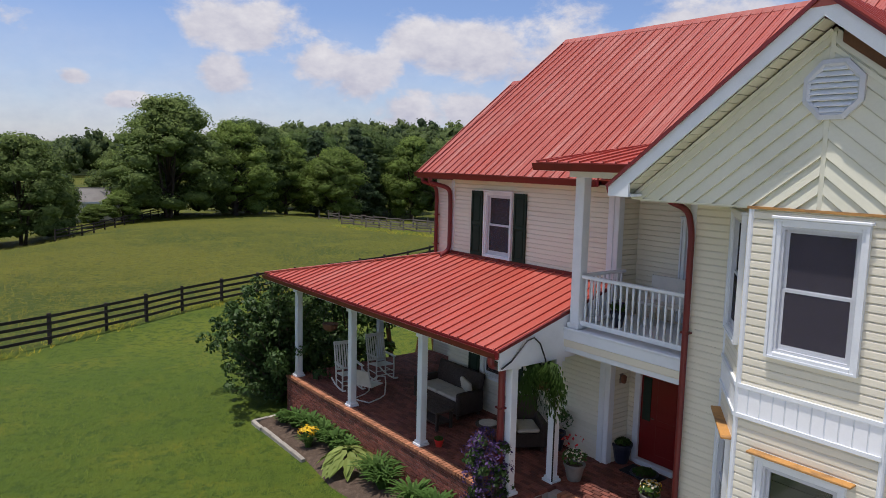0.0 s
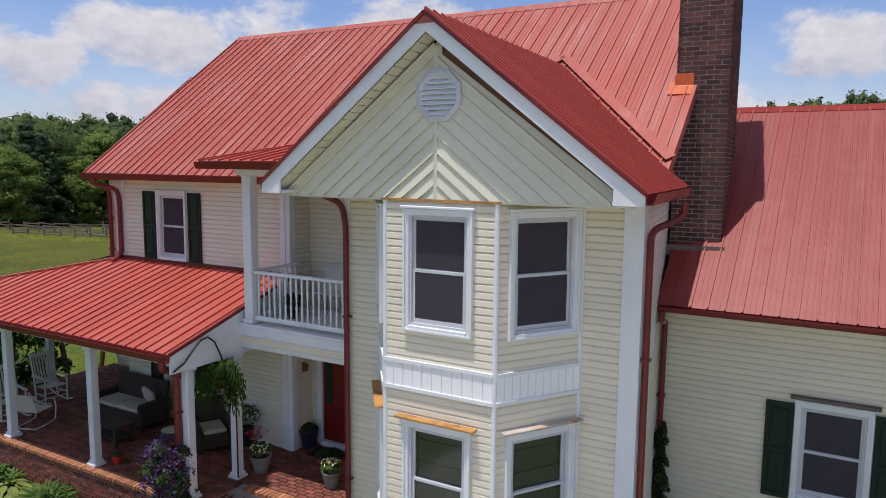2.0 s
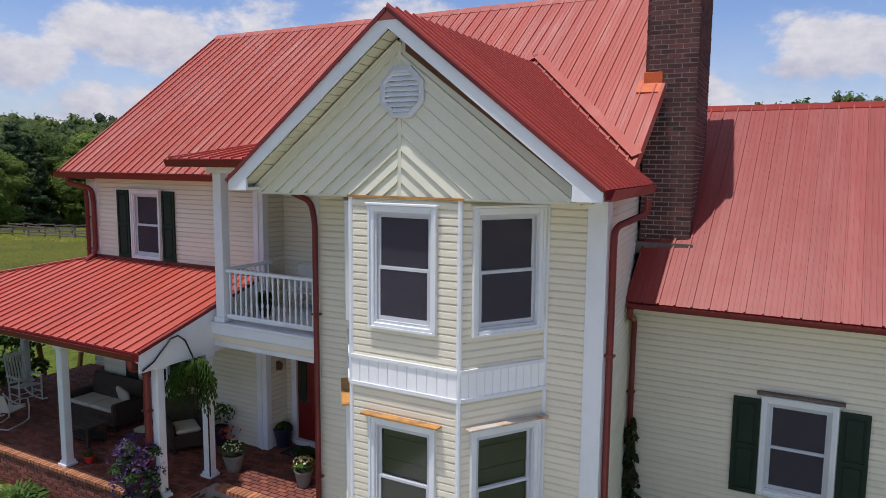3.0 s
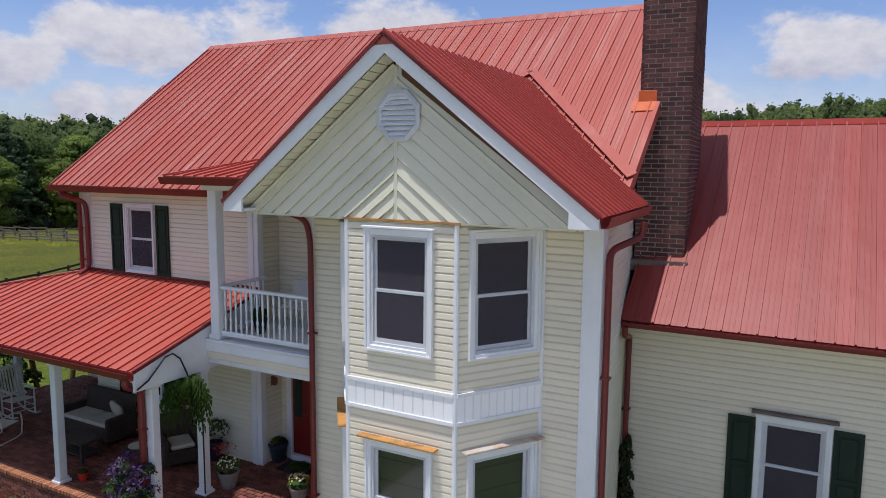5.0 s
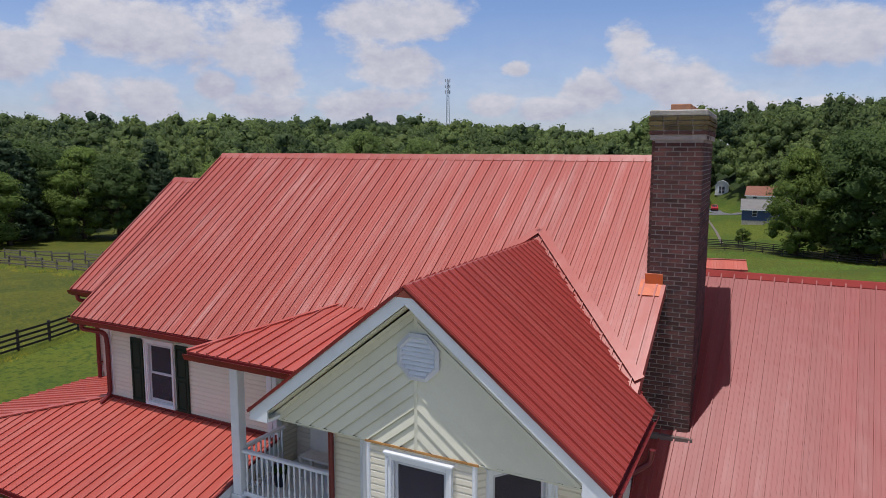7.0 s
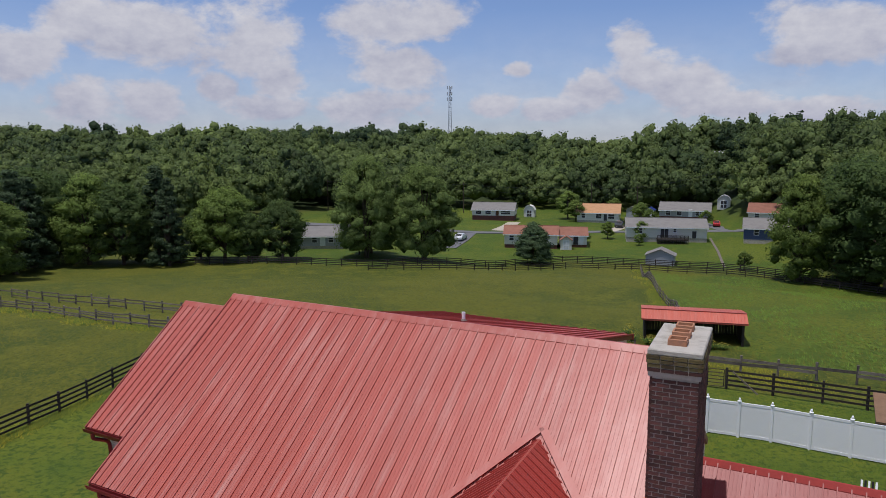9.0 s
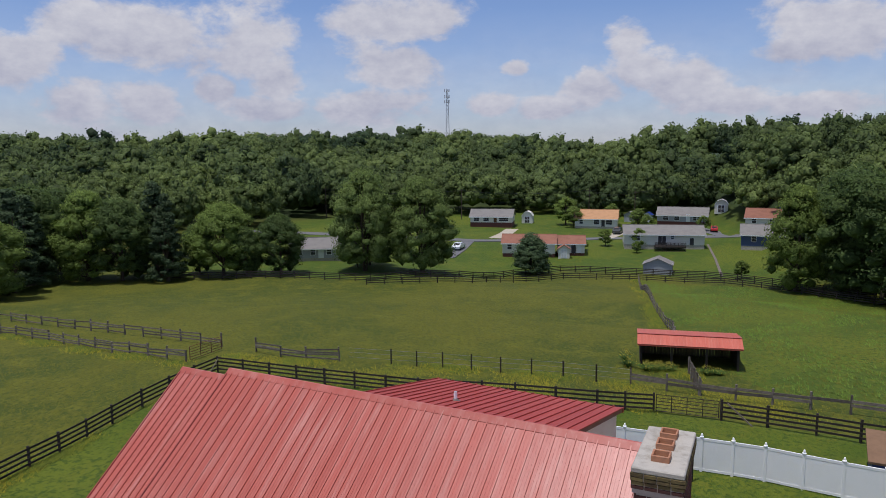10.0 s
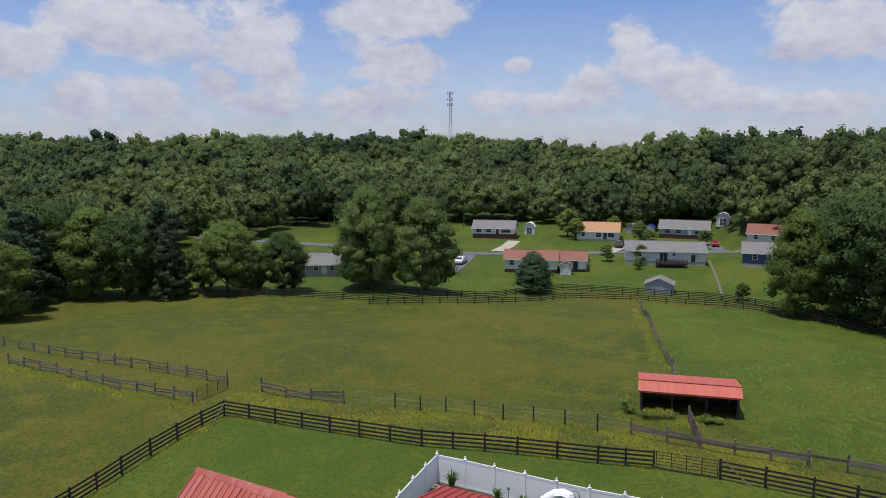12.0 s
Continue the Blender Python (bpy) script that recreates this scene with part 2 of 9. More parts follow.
    put(wavy, 0, bsdf, "Normal")
    out = add("ShaderNodeOutputMaterial")
    put(bsdf, 0, out, "Surface")
    return mat


def pane_glass(name, tint=(0.75, 0.78, 0.8)):
    mat = bpy.data.materials.new(name)
    mat.use_nodes = True
    add, put = links_of(mat.node_tree)
    clear = add("ShaderNodeBsdfTransparent", Color=(*tint, 1))
    gloss = add("ShaderNodeBsdfGlossy", Roughness=0.03)
    fres = add("ShaderNodeFresnel", IOR=1.32)
    ms = add("ShaderNodeMixShader")
    put(fres, 0, ms, 0)
    put(clear, 0, ms, 1)
    put(gloss, 0, ms, 2)
    out = add("ShaderNodeOutputMaterial")
    put(ms, 0, out, "Surface")
    return mat


def ground_material():
    """Mown lawn, hay meadow and leaf litter, by the amounts stored on the sheet."""
    mat = bpy.data.materials.new("grass_ground")
    mat.use_nodes = True
    add, put = links_of(mat.node_tree)
    geo = add("ShaderNodeNewGeometry")

    def noise_at(scale, detail=5.0, rough=0.6, stretch=None):
        n = add("ShaderNodeTexNoise", Scale=scale, Detail=detail, Roughness=rough)
        if stretch:
            s = add("ShaderNodeVectorMath", operation="MULTIPLY")
            s.inputs[1].default_value = stretch
            put(geo, "Position", s, 0)
            put(s, 0, n, "Vector")
        else:
            put(geo, "Position", n, "Vector")
        return n

    def blend(a, b, f, fa, fb, lo=0.43, hi=0.58):
        m = add("ShaderNodeMix", data_type="RGBA")
        r = add("ShaderNodeMapRange", use_clamp=True, interpolation_type="SMOOTHSTEP")
        r.inputs[1].default_value, r.inputs[2].default_value = lo, hi
        put(f, 0, r, 0)
        put(r, 0, m, 0)
        for src, slot, idx in ((a, 6, fa), (b, 7, fb)):
            if isinstance(src, tuple):
                m.inputs[slot].default_value = (*src, 1)
            else:
                put(src, idx, m, slot)
        return m

    wide, mid, close, tiny = noise_at(0.045, 6.0, 0.62), noise_at(0.35, 5.0), noise_at(3.0, 5.0, 0.7), noise_at(26.0, 4.0, 0.7)
    strands = noise_at(3.6, 5.0, 0.75, (1.0, 0.6, 1.0))
    lawn = blend((0.062, 0.100, 0.009), (0.108, 0.134, 0.011), wide, 2, 2)
    lawn = blend(lawn, (0.112, 0.126, 0.011), mid, 2, 2, 0.48, 0.68)
    lawn = blend(lawn, (0.042, 0.074, 0.008), close, 2, 2, 0.46, 0.62)
    meadow = blend((0.050, 0.070, 0.008), (0.104, 0.106, 0.010), wide, 2, 2)
    meadow = blend(meadow, (0.118, 0.120, 0.012), mid, 2, 2, 0.47, 0.66)
    meadow = blend(meadow, (0.046, 0.066, 0.009), strands, 2, 2, 0.46, 0.62)
    meadow = blend(meadow, (0.116, 0.116, 0.012), close, 2, 2, 0.50, 0.66)
    litter = blend((0.020, 0.035, 0.012), (0.035, 0.055, 0.016), close, 2, 2)
    attr = add("ShaderNodeAttribute", attribute_name="lawn")
    attr2 = add("ShaderNodeAttribute", attribute_name="wood")
    edge = add("ShaderNodeMath", operation="MULTIPLY_ADD")
    edge.inputs[1].default_value = 0.5
    put(mid, 0, edge, 0)
    put(attr, "Fac", edge, 2)
    m1 = blend(meadow, lawn, edge, 2, 2, 0.6, 0.9)
    m2 = add("ShaderNodeMix", data_type="RGBA")
    put(attr2, "Fac", m2, 0)
    put(m1, 2, m2, 6)
    put(litter, 2, m2, 7)
    v = add("ShaderNodeMath", operation="MULTIPLY_ADD")
    v.inputs[1].default_value, v.inputs[2].default_value = 1.0, 0.50
    put(tiny, 0, v, 0)
    hsv = add("ShaderNodeHueSaturation")
    put(v, 0, hsv, "Value")
    put(m2, 2, hsv, "Color")
    bsdf = add("ShaderNodeBsdfPrincipled", Roughness=0.85)
    bsdf.inputs["Specular IOR Level"].default_value = 0.2
    put(hsv, 0, bsdf, "Base Color")
    bp = add("ShaderNodeBump", Strength=0.6, Distance=0.12)
    bsum = add("ShaderNodeMath", operation="MULTIPLY_ADD")
    bsum.inputs[1].default_value = 0.6
    put(tiny, 0, bsum, 0)
    put(close, 0, bsum, 2)
    put(bsum, 0, bp, "Height")
    put(bp, 0, bsdf, "Normal")
    out = add("ShaderNodeOutputMaterial")
    put(bsdf, 0, out, "Surface")
    return mat


M_GROUND = ground_material()
# main roof's pale pink holds chalk and sky sheen; wing and gable are darker
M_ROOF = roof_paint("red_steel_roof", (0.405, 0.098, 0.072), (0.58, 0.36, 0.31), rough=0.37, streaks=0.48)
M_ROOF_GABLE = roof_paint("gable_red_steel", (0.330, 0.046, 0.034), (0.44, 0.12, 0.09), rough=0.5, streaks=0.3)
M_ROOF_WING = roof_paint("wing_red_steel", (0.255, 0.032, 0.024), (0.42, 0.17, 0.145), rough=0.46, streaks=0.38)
M_ROOF_PORCH = roof_paint("porch_red_steel", (0.41, 0.080, 0.056), (0.55, 0.24, 0.19), streaks=0.45)
M_ROOF_SHED = roof_paint("shed_red_steel", (0.48, 0.11, 0.07), (0.58, 0.27, 0.20), streaks=0.5)
M_TRIM_RED = material("dark_red_trim", (0.170, 0.020, 0.020), 0.38, spots=(0.10, 0.014, 0.014), scale=1.5, amount=0.5, grain=30, bump=0.05)
M_FLASH = material("orange_flashing", (0.62, 0.13, 0.03), 0.45, spots=(0.45, 0.10, 0.05), scale=6, amount=0.7, bump=0.1)
M_SIDING = material("cream_vinyl_siding", (0.77, 0.72, 0.575), 0.45, spots=(0.69, 0.64, 0.51), scale=0.9, amount=0.5, grain=40, grain_amount=0.05,
                    bump=0.12, bump_scale=24, stretch=(1, 1, 3), per_object=0.025)
M_SIDING_PALE = material("pale_peach_siding", (0.76, 0.73, 0.60), 0.45, spots=(0.70, 0.63, 0.52), scale=0.9, amount=0.5, grain=40, grain_amount=0.05,
                         bump=0.12, bump_scale=24, stretch=(1, 1, 3), per_object=0.025)
M_GABLE = material("ivory_gable_siding", (0.70, 0.69, 0.55), 0.45, spots=(0.60, 0.59, 0.46), scale=0.8, amount=0.6, grain=40, grain_amount=0.05,
                   bump=0.12, bump_scale=24, per_object=0.03)
M_WHITE = material("white_painted_trim", (0.76, 0.79, 0.81), 0.42, spots=(0.64, 0.67, 0.69), scale=2.2, amount=0.45, grain=50, grain_amount=0.05, bump=0.06)
M_VINYL = material("white_vinyl", (0.90, 0.91, 0.91), 0.35, spots=(0.84, 0.85, 0.85), scale=1.2, amount=0.35, grain=30, grain_amount=0.04, bump=0.03)
M_SOFFIT = material("ivory_soffit", (0.62, 0.60, 0.45), 0.5, scale=2, amount=0.4, bump=0.05)
M_BRICK = material("dark_red_brick", (0.105, 0.038, 0.031), 0.85, spots=(0.058, 0.030, 0.026), scale=5, amount=0.8, grain=90, grain_amount=0.3, bump=0.5, per_object=0.45)
M_BRICK_BULK = material("brick_mass", (0.105, 0.038, 0.031), 0.85, spots=(0.058, 0.030, 0.026), scale=5, amount=0.8, grain=90, grain_amount=0.3, bump=0.5, per_island=0.45)
M_MORTAR = material("grey_mortar", (0.40, 0.35, 0.315), 0.95, scale=8, amount=0.6, grain=120, grain_amount=0.2, bump=0.4)
M_PAVER = material("porch_brick_paver", (0.21, 0.066, 0.045), 0.75, spots=(0.12, 0.050, 0.040), scale=2.5, amount=0.7, grain=70, grain_amount=0.25, bump=0.3, per_object=0.35)
M_PAVER_BULK = material("paver_mass", (0.21, 0.066, 0.045), 0.75, spots=(0.12, 0.050, 0.040), scale=2.5, amount=0.7, grain=70, grain_amount=0.25, bump=0.3, per_island=0.35)
M_ROWLOCK = material("orange_brick_edge", (0.40, 0.165, 0.085), 0.8, spots=(0.28, 0.12, 0.07), scale=3, amount=0.7, grain=70, grain_amount=0.25, bump=0.3, per_object=0.3)
# pale colour of the added ground that throws light at the walls
M_BOUNCE = material("pale_bounce_paint", (0.56, 0.53, 0.47), 0.9, spots=(0.44, 0.41, 0.36), scale=0.7, amount=0.6, grain=30, grain_amount=0.15, bump=0.3)
M_CAP = material("matte_red_ridge", (0.30, 0.045, 0.038), 0.8, spots=(0.22, 0.04, 0.035), scale=1.5, amount=0.5, grain=20, bump=0.05, spec=0.15)
M_CONCRETE = material("weathered_concrete", (0.42, 0.39, 0.34), 0.9, spots=(0.25, 0.23, 0.19), scale=3.5, amount=0.8, grain=60, grain_amount=0.2, bump=0.4)
M_MOSS = material("mossy_brick", (0.135, 0.105, 0.040), 0.95, spots=(0.075, 0.045, 0.030), scale=7, amount=0.8, grain=60, grain_amount=0.35, bump=0.6, per_object=0.3)
M_CLAY = material("clay_flue", (0.42, 0.19, 0.10), 0.8, spots=(0.28, 0.15, 0.10), scale=6, amount=0.7, bump=0.2)
M_LEAD = material("grey_metal_flashing", (0.16, 0.12, 0.105), 0.6, scale=3, amount=0.7, bump=0.2)
M_GREEN_SHUTTER = material("dark_green_shutter", (0.020, 0.036, 0.025), 0.6, spec=0.2, scale=4, amount=0.4, bump=0.05)
M_SCREEN = material("insect_screen", (0.045, 0.042, 0.048), 0.7, grain=300, grain_amount=0.3, bump=0.1, scale=1.0)
M_SASH = material("grey_white_sash", (0.58, 0.60, 0.63), 0.4, scale=2, amount=0.4, bump=0.03)
# near-black that stands for the shade in rooms and gaps
M_DARK = material("painted_shade", (0.05, 0.045, 0.04), 0.9, bump=0.0)
M_OLIVE = material("olive_window_shade", (0.27, 0.265, 0.15), 0.8, scale=2, amount=0.4, stretch=(1, 1, 9), bump=0.1)
M_GLASS = pane_glass("window_glass")


def mesh_screen(name, base, cover):
    mat = bpy.data.materials.new(name)
    mat.use_nodes = True
    add, put = links_of(mat.node_tree)
    clear = add("ShaderNodeBsdfTransparent")
    weave = add("ShaderNodeBsdfDiffuse", Color=(*base, 1))
    ms = add("ShaderNodeMixShader")
    ms.inputs[0].default_value = cover
    put(clear, 0, ms, 1)
    put(weave, 0, ms, 2)
    out = add("ShaderNodeOutputMaterial")
    put(ms, 0, out, "Surface")
    return mat


M_MESH = mesh_screen("insect_screen_mesh", (0.085, 0.078, 0.095), 0.62)
M_WOOD = material("orange_weathered_wood", (0.50, 0.25, 0.07), 0.7, spots=(0.20, 0.12, 0.06), scale=4, amount=0.9, grain=40, grain_amount=0.3, bump=0.3, stretch=(1, 1, 6))
M_OLDLEDGE = material("weathered_ledge", (0.50, 0.46, 0.41), 0.8, spots=(0.42, 0.20, 0.07), scale=3.0, amount=1.0, grain=40, grain_amount=0.3, bump=0.3)
M_RAWWOOD = material("brown_bare_board", (0.13, 0.060, 0.025), 0.8, spots=(0.07, 0.035, 0.02), scale=3, amount=0.7, grain=30, grain_amount=0.3, bump=0.3)
M_DOOR = material("red_front_door", (0.17, 0.010, 0.010), 0.35, scale=3, amount=0.3, bump=0.03)
M_FENCE = material("black_brown_fence_board", (0.030, 0.022, 0.018), 0.8, spots=(0.055, 0.043, 0.035), scale=2.5, amount=0.7, grain=30, grain_amount=0.3, bump=0.3, per_object=0.25)
M_OLDFENCE = material("silvered_old_board", (0.17, 0.145, 0.12), 0.9, spots=(0.09, 0.075, 0.06), scale=3, amount=0.8, grain=25, grain_amount=0.3, bump=0.4, per_object=0.35)
M_BARN = material("black_shed_board", (0.035, 0.026, 0.021), 0.85, spots=(0.07, 0.05, 0.038), scale=1.2, amount=0.8, grain=15, grain_amount=0.3, bump=0.3, stretch=(4, 4, 0.4), per_object=0.4)
M_BARK = material("bark", (0.085, 0.062, 0.045), 0.95, scale=3, amount=0.7, grain=20, grain_amount=0.4, bump=0.6, stretch=(1, 1, 0.3))


def leaf(name, base, spots, per_object=0.18, per_island=0.20, tr=0.28, rough=0.6, scale=0.25, grain=1.5, grain_amount=0.18, bump=0, bump_scale=2.0, tone=False, cells=0.0):
    return material(name, base, rough, spots=spots, scale=scale, amount=0.9, grain=grain, grain_amount=grain_amount, spec=0.15, bump=bump, bump_scale=bump_scale, bump_dist=0.5, per_object=per_object, per_island=per_island, translucent=tr, tone=tone, cells=cells)


CLUMP = dict(tr=0.48, grain=3.2, grain_amount=0.35, bump=0.3, cells=3.2)
# tree and woods colours hold extra blue, put in for distance haze
M_LEAF = leaf("broad_leaf", (0.150, 0.215, 0.050), (0.200, 0.270, 0.064), **CLUMP)
M_LEAF_DARK = leaf("dark_leaf", (0.086, 0.136, 0.042), (0.130, 0.188, 0.054), **CLUMP)
M_LEAF_PALE = leaf("pale_leaf", (0.130, 0.185, 0.052), (0.180, 0.240, 0.070), **CLUMP)
M_NEEDLE = leaf("needle_leaf", (0.056, 0.092, 0.042), (0.084, 0.126, 0.054), **dict(CLUMP, tr=0.25))
M_WOODS = leaf("woods_leaf", (0.042, 0.072, 0.032), (0.178, 0.235, 0.070), per_object=0.0, per_island=0.22, scale=0.10, tr=0.42, grain=1.5, grain_amount=0.4, bump=0.35, cells=1.3, tone=True)
M_SHRUB = leaf("shrub_leaf", (0.046, 0.088, 0.026), (0.080, 0.130, 0.038), per_object=0.05, tr=0.22, rough=0.42)
M_IVY = leaf("ivy_leaf", (0.034, 0.052, 0.018), (0.060, 0.062, 0.026), per_object=0.0, tr=0.15, rough=0.5, scale=3.0)
M_HOSTA = leaf("hosta_leaf", (0.20, 0.28, 0.06), (0.30, 0.34, 0.11), per_object=0.05, tr=0.3)
M_BLADE = leaf("strap_leaf", (0.075, 0.150, 0.034), (0.11, 0.19, 0.045), per_object=0.1, tr=0.3)
M_FERN = leaf("fern_frond", (0.048, 0.092, 0.018), (0.075, 0.120, 0.024), per_object=0.05, tr=0.3)
M_YELLOW = material("yellow_petal", (0.80, 0.52, 0.02), 0.6, scale=4, amount=0.4, bump=0, per_island=0.25, translucent=0.2)
M_PURPLE = material("purple_petal", (0.072, 0.034, 0.12), 0.6, spots=(0.05, 0.03, 0.08), scale=4, amount=0.6, bump=0, per_island=0.4, translucent=0.15)
M_REDFLOWER = material("red_petal", (0.62, 0.03, 0.02), 0.6, scale=4, amount=0.4, bump=0, per_island=0.25)
M_WEEDFLOWER = material("mustard_petal", (0.36, 0.32, 0.035), 0.7, scale=3, amount=0.5, bump=0, per_island=0.25)
M_PALEFLOWER = material("pale_petal", (0.82, 0.78, 0.55), 0.6, scale=4, amount=0.4, bump=0, per_island=0.15)
M_MULCH = material("bark_mulch", (0.075, 0.050, 0.034), 0.95, spots=(0.14, 0.10, 0.07), scale=9, amount=0.8, grain=50, grain_amount=0.5, bump=0.9)
M_STONE = material("pale_edging_stone", (0.36, 0.33, 0.28), 0.9, scale=6, amount=0.7, grain=40, grain_amount=0.25, bump=0.4, per_object=0.3)
M_ASPHALT = material("grey_asphalt", (0.135, 0.135, 0.14), 0.9, scale=0.6, amount=0.5, grain=20, grain_amount=0.2, bump=0.2)
M_DRIVE = material("pale_gravel_drive", (0.42, 0.37, 0.29), 0.95, scale=0.8, amount=0.5, grain=12, grain_amount=0.3, bump=0.3)
M_SHINGLE_GREY = material("grey_shingles", (0.205, 0.195, 0.18), 0.9, spots=(0.15, 0.14, 0.13), scale=0.7, amount=0.6, grain=9, grain_amount=0.25, bump=0.4, stretch=(1, 1, 3))
M_SHINGLE_RED = material("rust_shingles", (0.26, 0.115, 0.075), 0.9, scale=0.7, amount=0.6, grain=9, grain_amount=0.25, bump=0.4, stretch=(1, 1, 3))
M_SHINGLE_TAN = material("tan_shingles", (0.47, 0.26, 0.13), 0.9, scale=0.7, amount=0.6, grain=9, grain_amount=0.25, bump=0.4, stretch=(1, 1, 3))
M_CLAD_WHITE = material("pale_cladding", (0.70, 0.69, 0.63), 0.6, scale=0.5, amount=0.3, grain=9, grain_amount=0.08, bump=0.3, stretch=(0.2, 0.2, 6))
M_CLAD_GREY = material("grey_cladding", (0.34, 0.36, 0.40), 0.6, scale=0.5, amount=0.3, grain=9, grain_amount=0.08, bump=0.3, stretch=(0.2, 0.2, 6))
M_CLAD_BLUE = material("blue_cladding", (0.055, 0.085, 0.20), 0.6, scale=0.5, amount=0.3, grain=9, grain_amount=0.08, bump=0.3, stretch=(0.2, 0.2, 6))
M_GALV = material("galvanised_steel", (0.40, 0.41, 0.43), 0.45, metal=0.7, scale=2, amount=0.5, bump=0.1)
M_RUST = material("rust_brown_pipe", (0.15, 0.065, 0.035), 0.8, scale=4, amount=0.8, bump=0.3)
M_WICKER = material("dark_wicker", (0.055, 0.035, 0.026), 0.65, scale=6, amount=0.6, grain=45, grain_amount=0.5, bump=0.9, stretch=(1, 1, 2))
M_CUSHION = material("cream_cushion", (0.55, 0.50, 0.42), 0.9, scale=5, amount=0.5, grain=60, grain_amount=0.15, bump=0.3)
M_ROCKER = material("white_rocker_paint", (0.66, 0.64, 0.58), 0.5, scale=3, amount=0.4, bump=0.08)
M_POT = material("grey_stone_pot", (0.21, 0.20, 0.18), 0.85, scale=6, amount=0.6, bump=0.3)
M_POT_DARK = material("dark_blue_pot", (0.020, 0.024, 0.042), 0.35, scale=4, amount=0.4, bump=0.05)
M_TERRACOTTA = material("terracotta_pot", (0.40, 0.14, 0.07), 0.8, scale=5, amount=0.5, bump=0.2)
M_TYRE = material("black_rubber", (0.02, 0.02, 0.022), 0.85, bump=0.2)
M_CAR_WHITE = material("white_car_paint", (0.78, 0.80, 0.82), 0.25, coat=0.6, grain_amount=0.02, bump=0)
M_CAR_RED = material("red_car_paint", (0.42, 0.015, 0.015), 0.25, coat=0.6, grain_amount=0.02, bump=0)
M_CAR_DARK = material("dark_car_paint", (0.03, 0.035, 0.04), 0.25, coat=0.6, grain_amount=0.02, bump=0)
M_TARP = material("brown_lid", (0.20, 0.115, 0.060), 0.7, scale=2, amount=0.6, bump=0.2)
M_BLUE = material("blue_panel", (0.02, 0.045, 0.22), 0.5, scale=2, amount=0.4, bump=0.05)
M_BLACK = material("black_metal", (0.015, 0.015, 0.016), 0.45, bump=0.05)

# ---- building tools ----
def finish(name, data, mat, parent, label="", m=None):
    ob = new(name, data)
    if mat is not None and not data.materials:
        data.materials.append(mat)
    if parent is not None:
        ob.parent = parent
        ob.matrix_parent_inverse = world_of(parent).inverted()
    if m is not None:
        ob.matrix_basis = m
    if label:
        ob["label"] = label
    return ob


def world_of(ob):
    m = ob.matrix_basis.copy()
    if ob.parent is not None:
        m = world_of(ob.parent) @ ob.matrix_parent_inverse @ m
    return m


def part(name, bm, mat, parent, label="", smooth=False):
    """Links a bmesh, in world places, as one mesh under a thing or a part."""
    data = bpy.data.meshes.new(name)
    bm.normal_update()
    bm.to_mesh(data)
    bm.free()
    if smooth:
        data.shade_smooth()
    return finish(name, data, mat, parent, label)


def pydata(name, verts, faces, mat, parent=None, label="", m=None, smooth=False):
    data = bpy.data.meshes.new(name)
    data.from_pydata([tuple(v) for v in verts], [], faces)
    data.update()
    if smooth:
        data.shade_smooth()
    return finish(name, data, mat, parent, label, m)


def thing(name, label, category, at=(0, 0, 0), group="", kind=""):
    ob = new(name)
    ob.empty_display_size = 0.2
    ob.matrix_basis = Matrix.Translation(at)
    return tagged(ob, label, category, group, kind)


def box(bm, x0, x1, y0, y1, z0, z1, m=None, bevel=0.0):
    res = bmesh.ops.create_cube(bm, size=1.0)
    vs = res["verts"]
    for v in vs:
        v.co = Vector((x0 + (v.co.x + 0.5) * (x1 - x0), y0 + (v.co.y + 0.5) * (y1 - y0), z0 + (v.co.z + 0.5) * (z1 - z0)))
    if bevel:
        es = list({e for v in vs for e in v.link_edges})
        r = bmesh.ops.bevel(bm, geom=es, offset=bevel, segments=1, affect="EDGES")
        vs = list({v for f in r["faces"] for v in f.verts} | {v for v in vs if v.is_valid})
    if m is not None:
        for v in vs:
            v.co = m @ v.co
    return vs


def boxed(*args, **kw):
    bm = bmesh.new()
    box(bm, *args, **kw)
    return bm


def beam(bm, a, b, w, h, bevel=0.0, up=(0, 0, 1)):
    """A bar of section w x h from a to b."""
    a, b = Vector(a), Vector(b)
    d = b - a
    n = d.length
    x = d.normalized()
    y = Vector(up).cross(x)
    if y.length < 1e-4:
        y = Vector((0, 1, 0)).cross(x)
        if y.length < 1e-4:
            y = Vector((1, 0, 0)).cross(x)
    y.normalize()
    z = x.cross(y)
    m = Matrix(((x.x, y.x, z.x, a.x), (x.y, y.y, z.y, a.y), (x.z, y.z, z.z, a.z), (0, 0, 0, 1)))
    return box(bm, 0, n, -w / 2, w / 2, -h / 2, h / 2, m, bevel)


def beamed(*args, **kw):
    bm = bmesh.new()
    beam(bm, *args, **kw)
    return bm


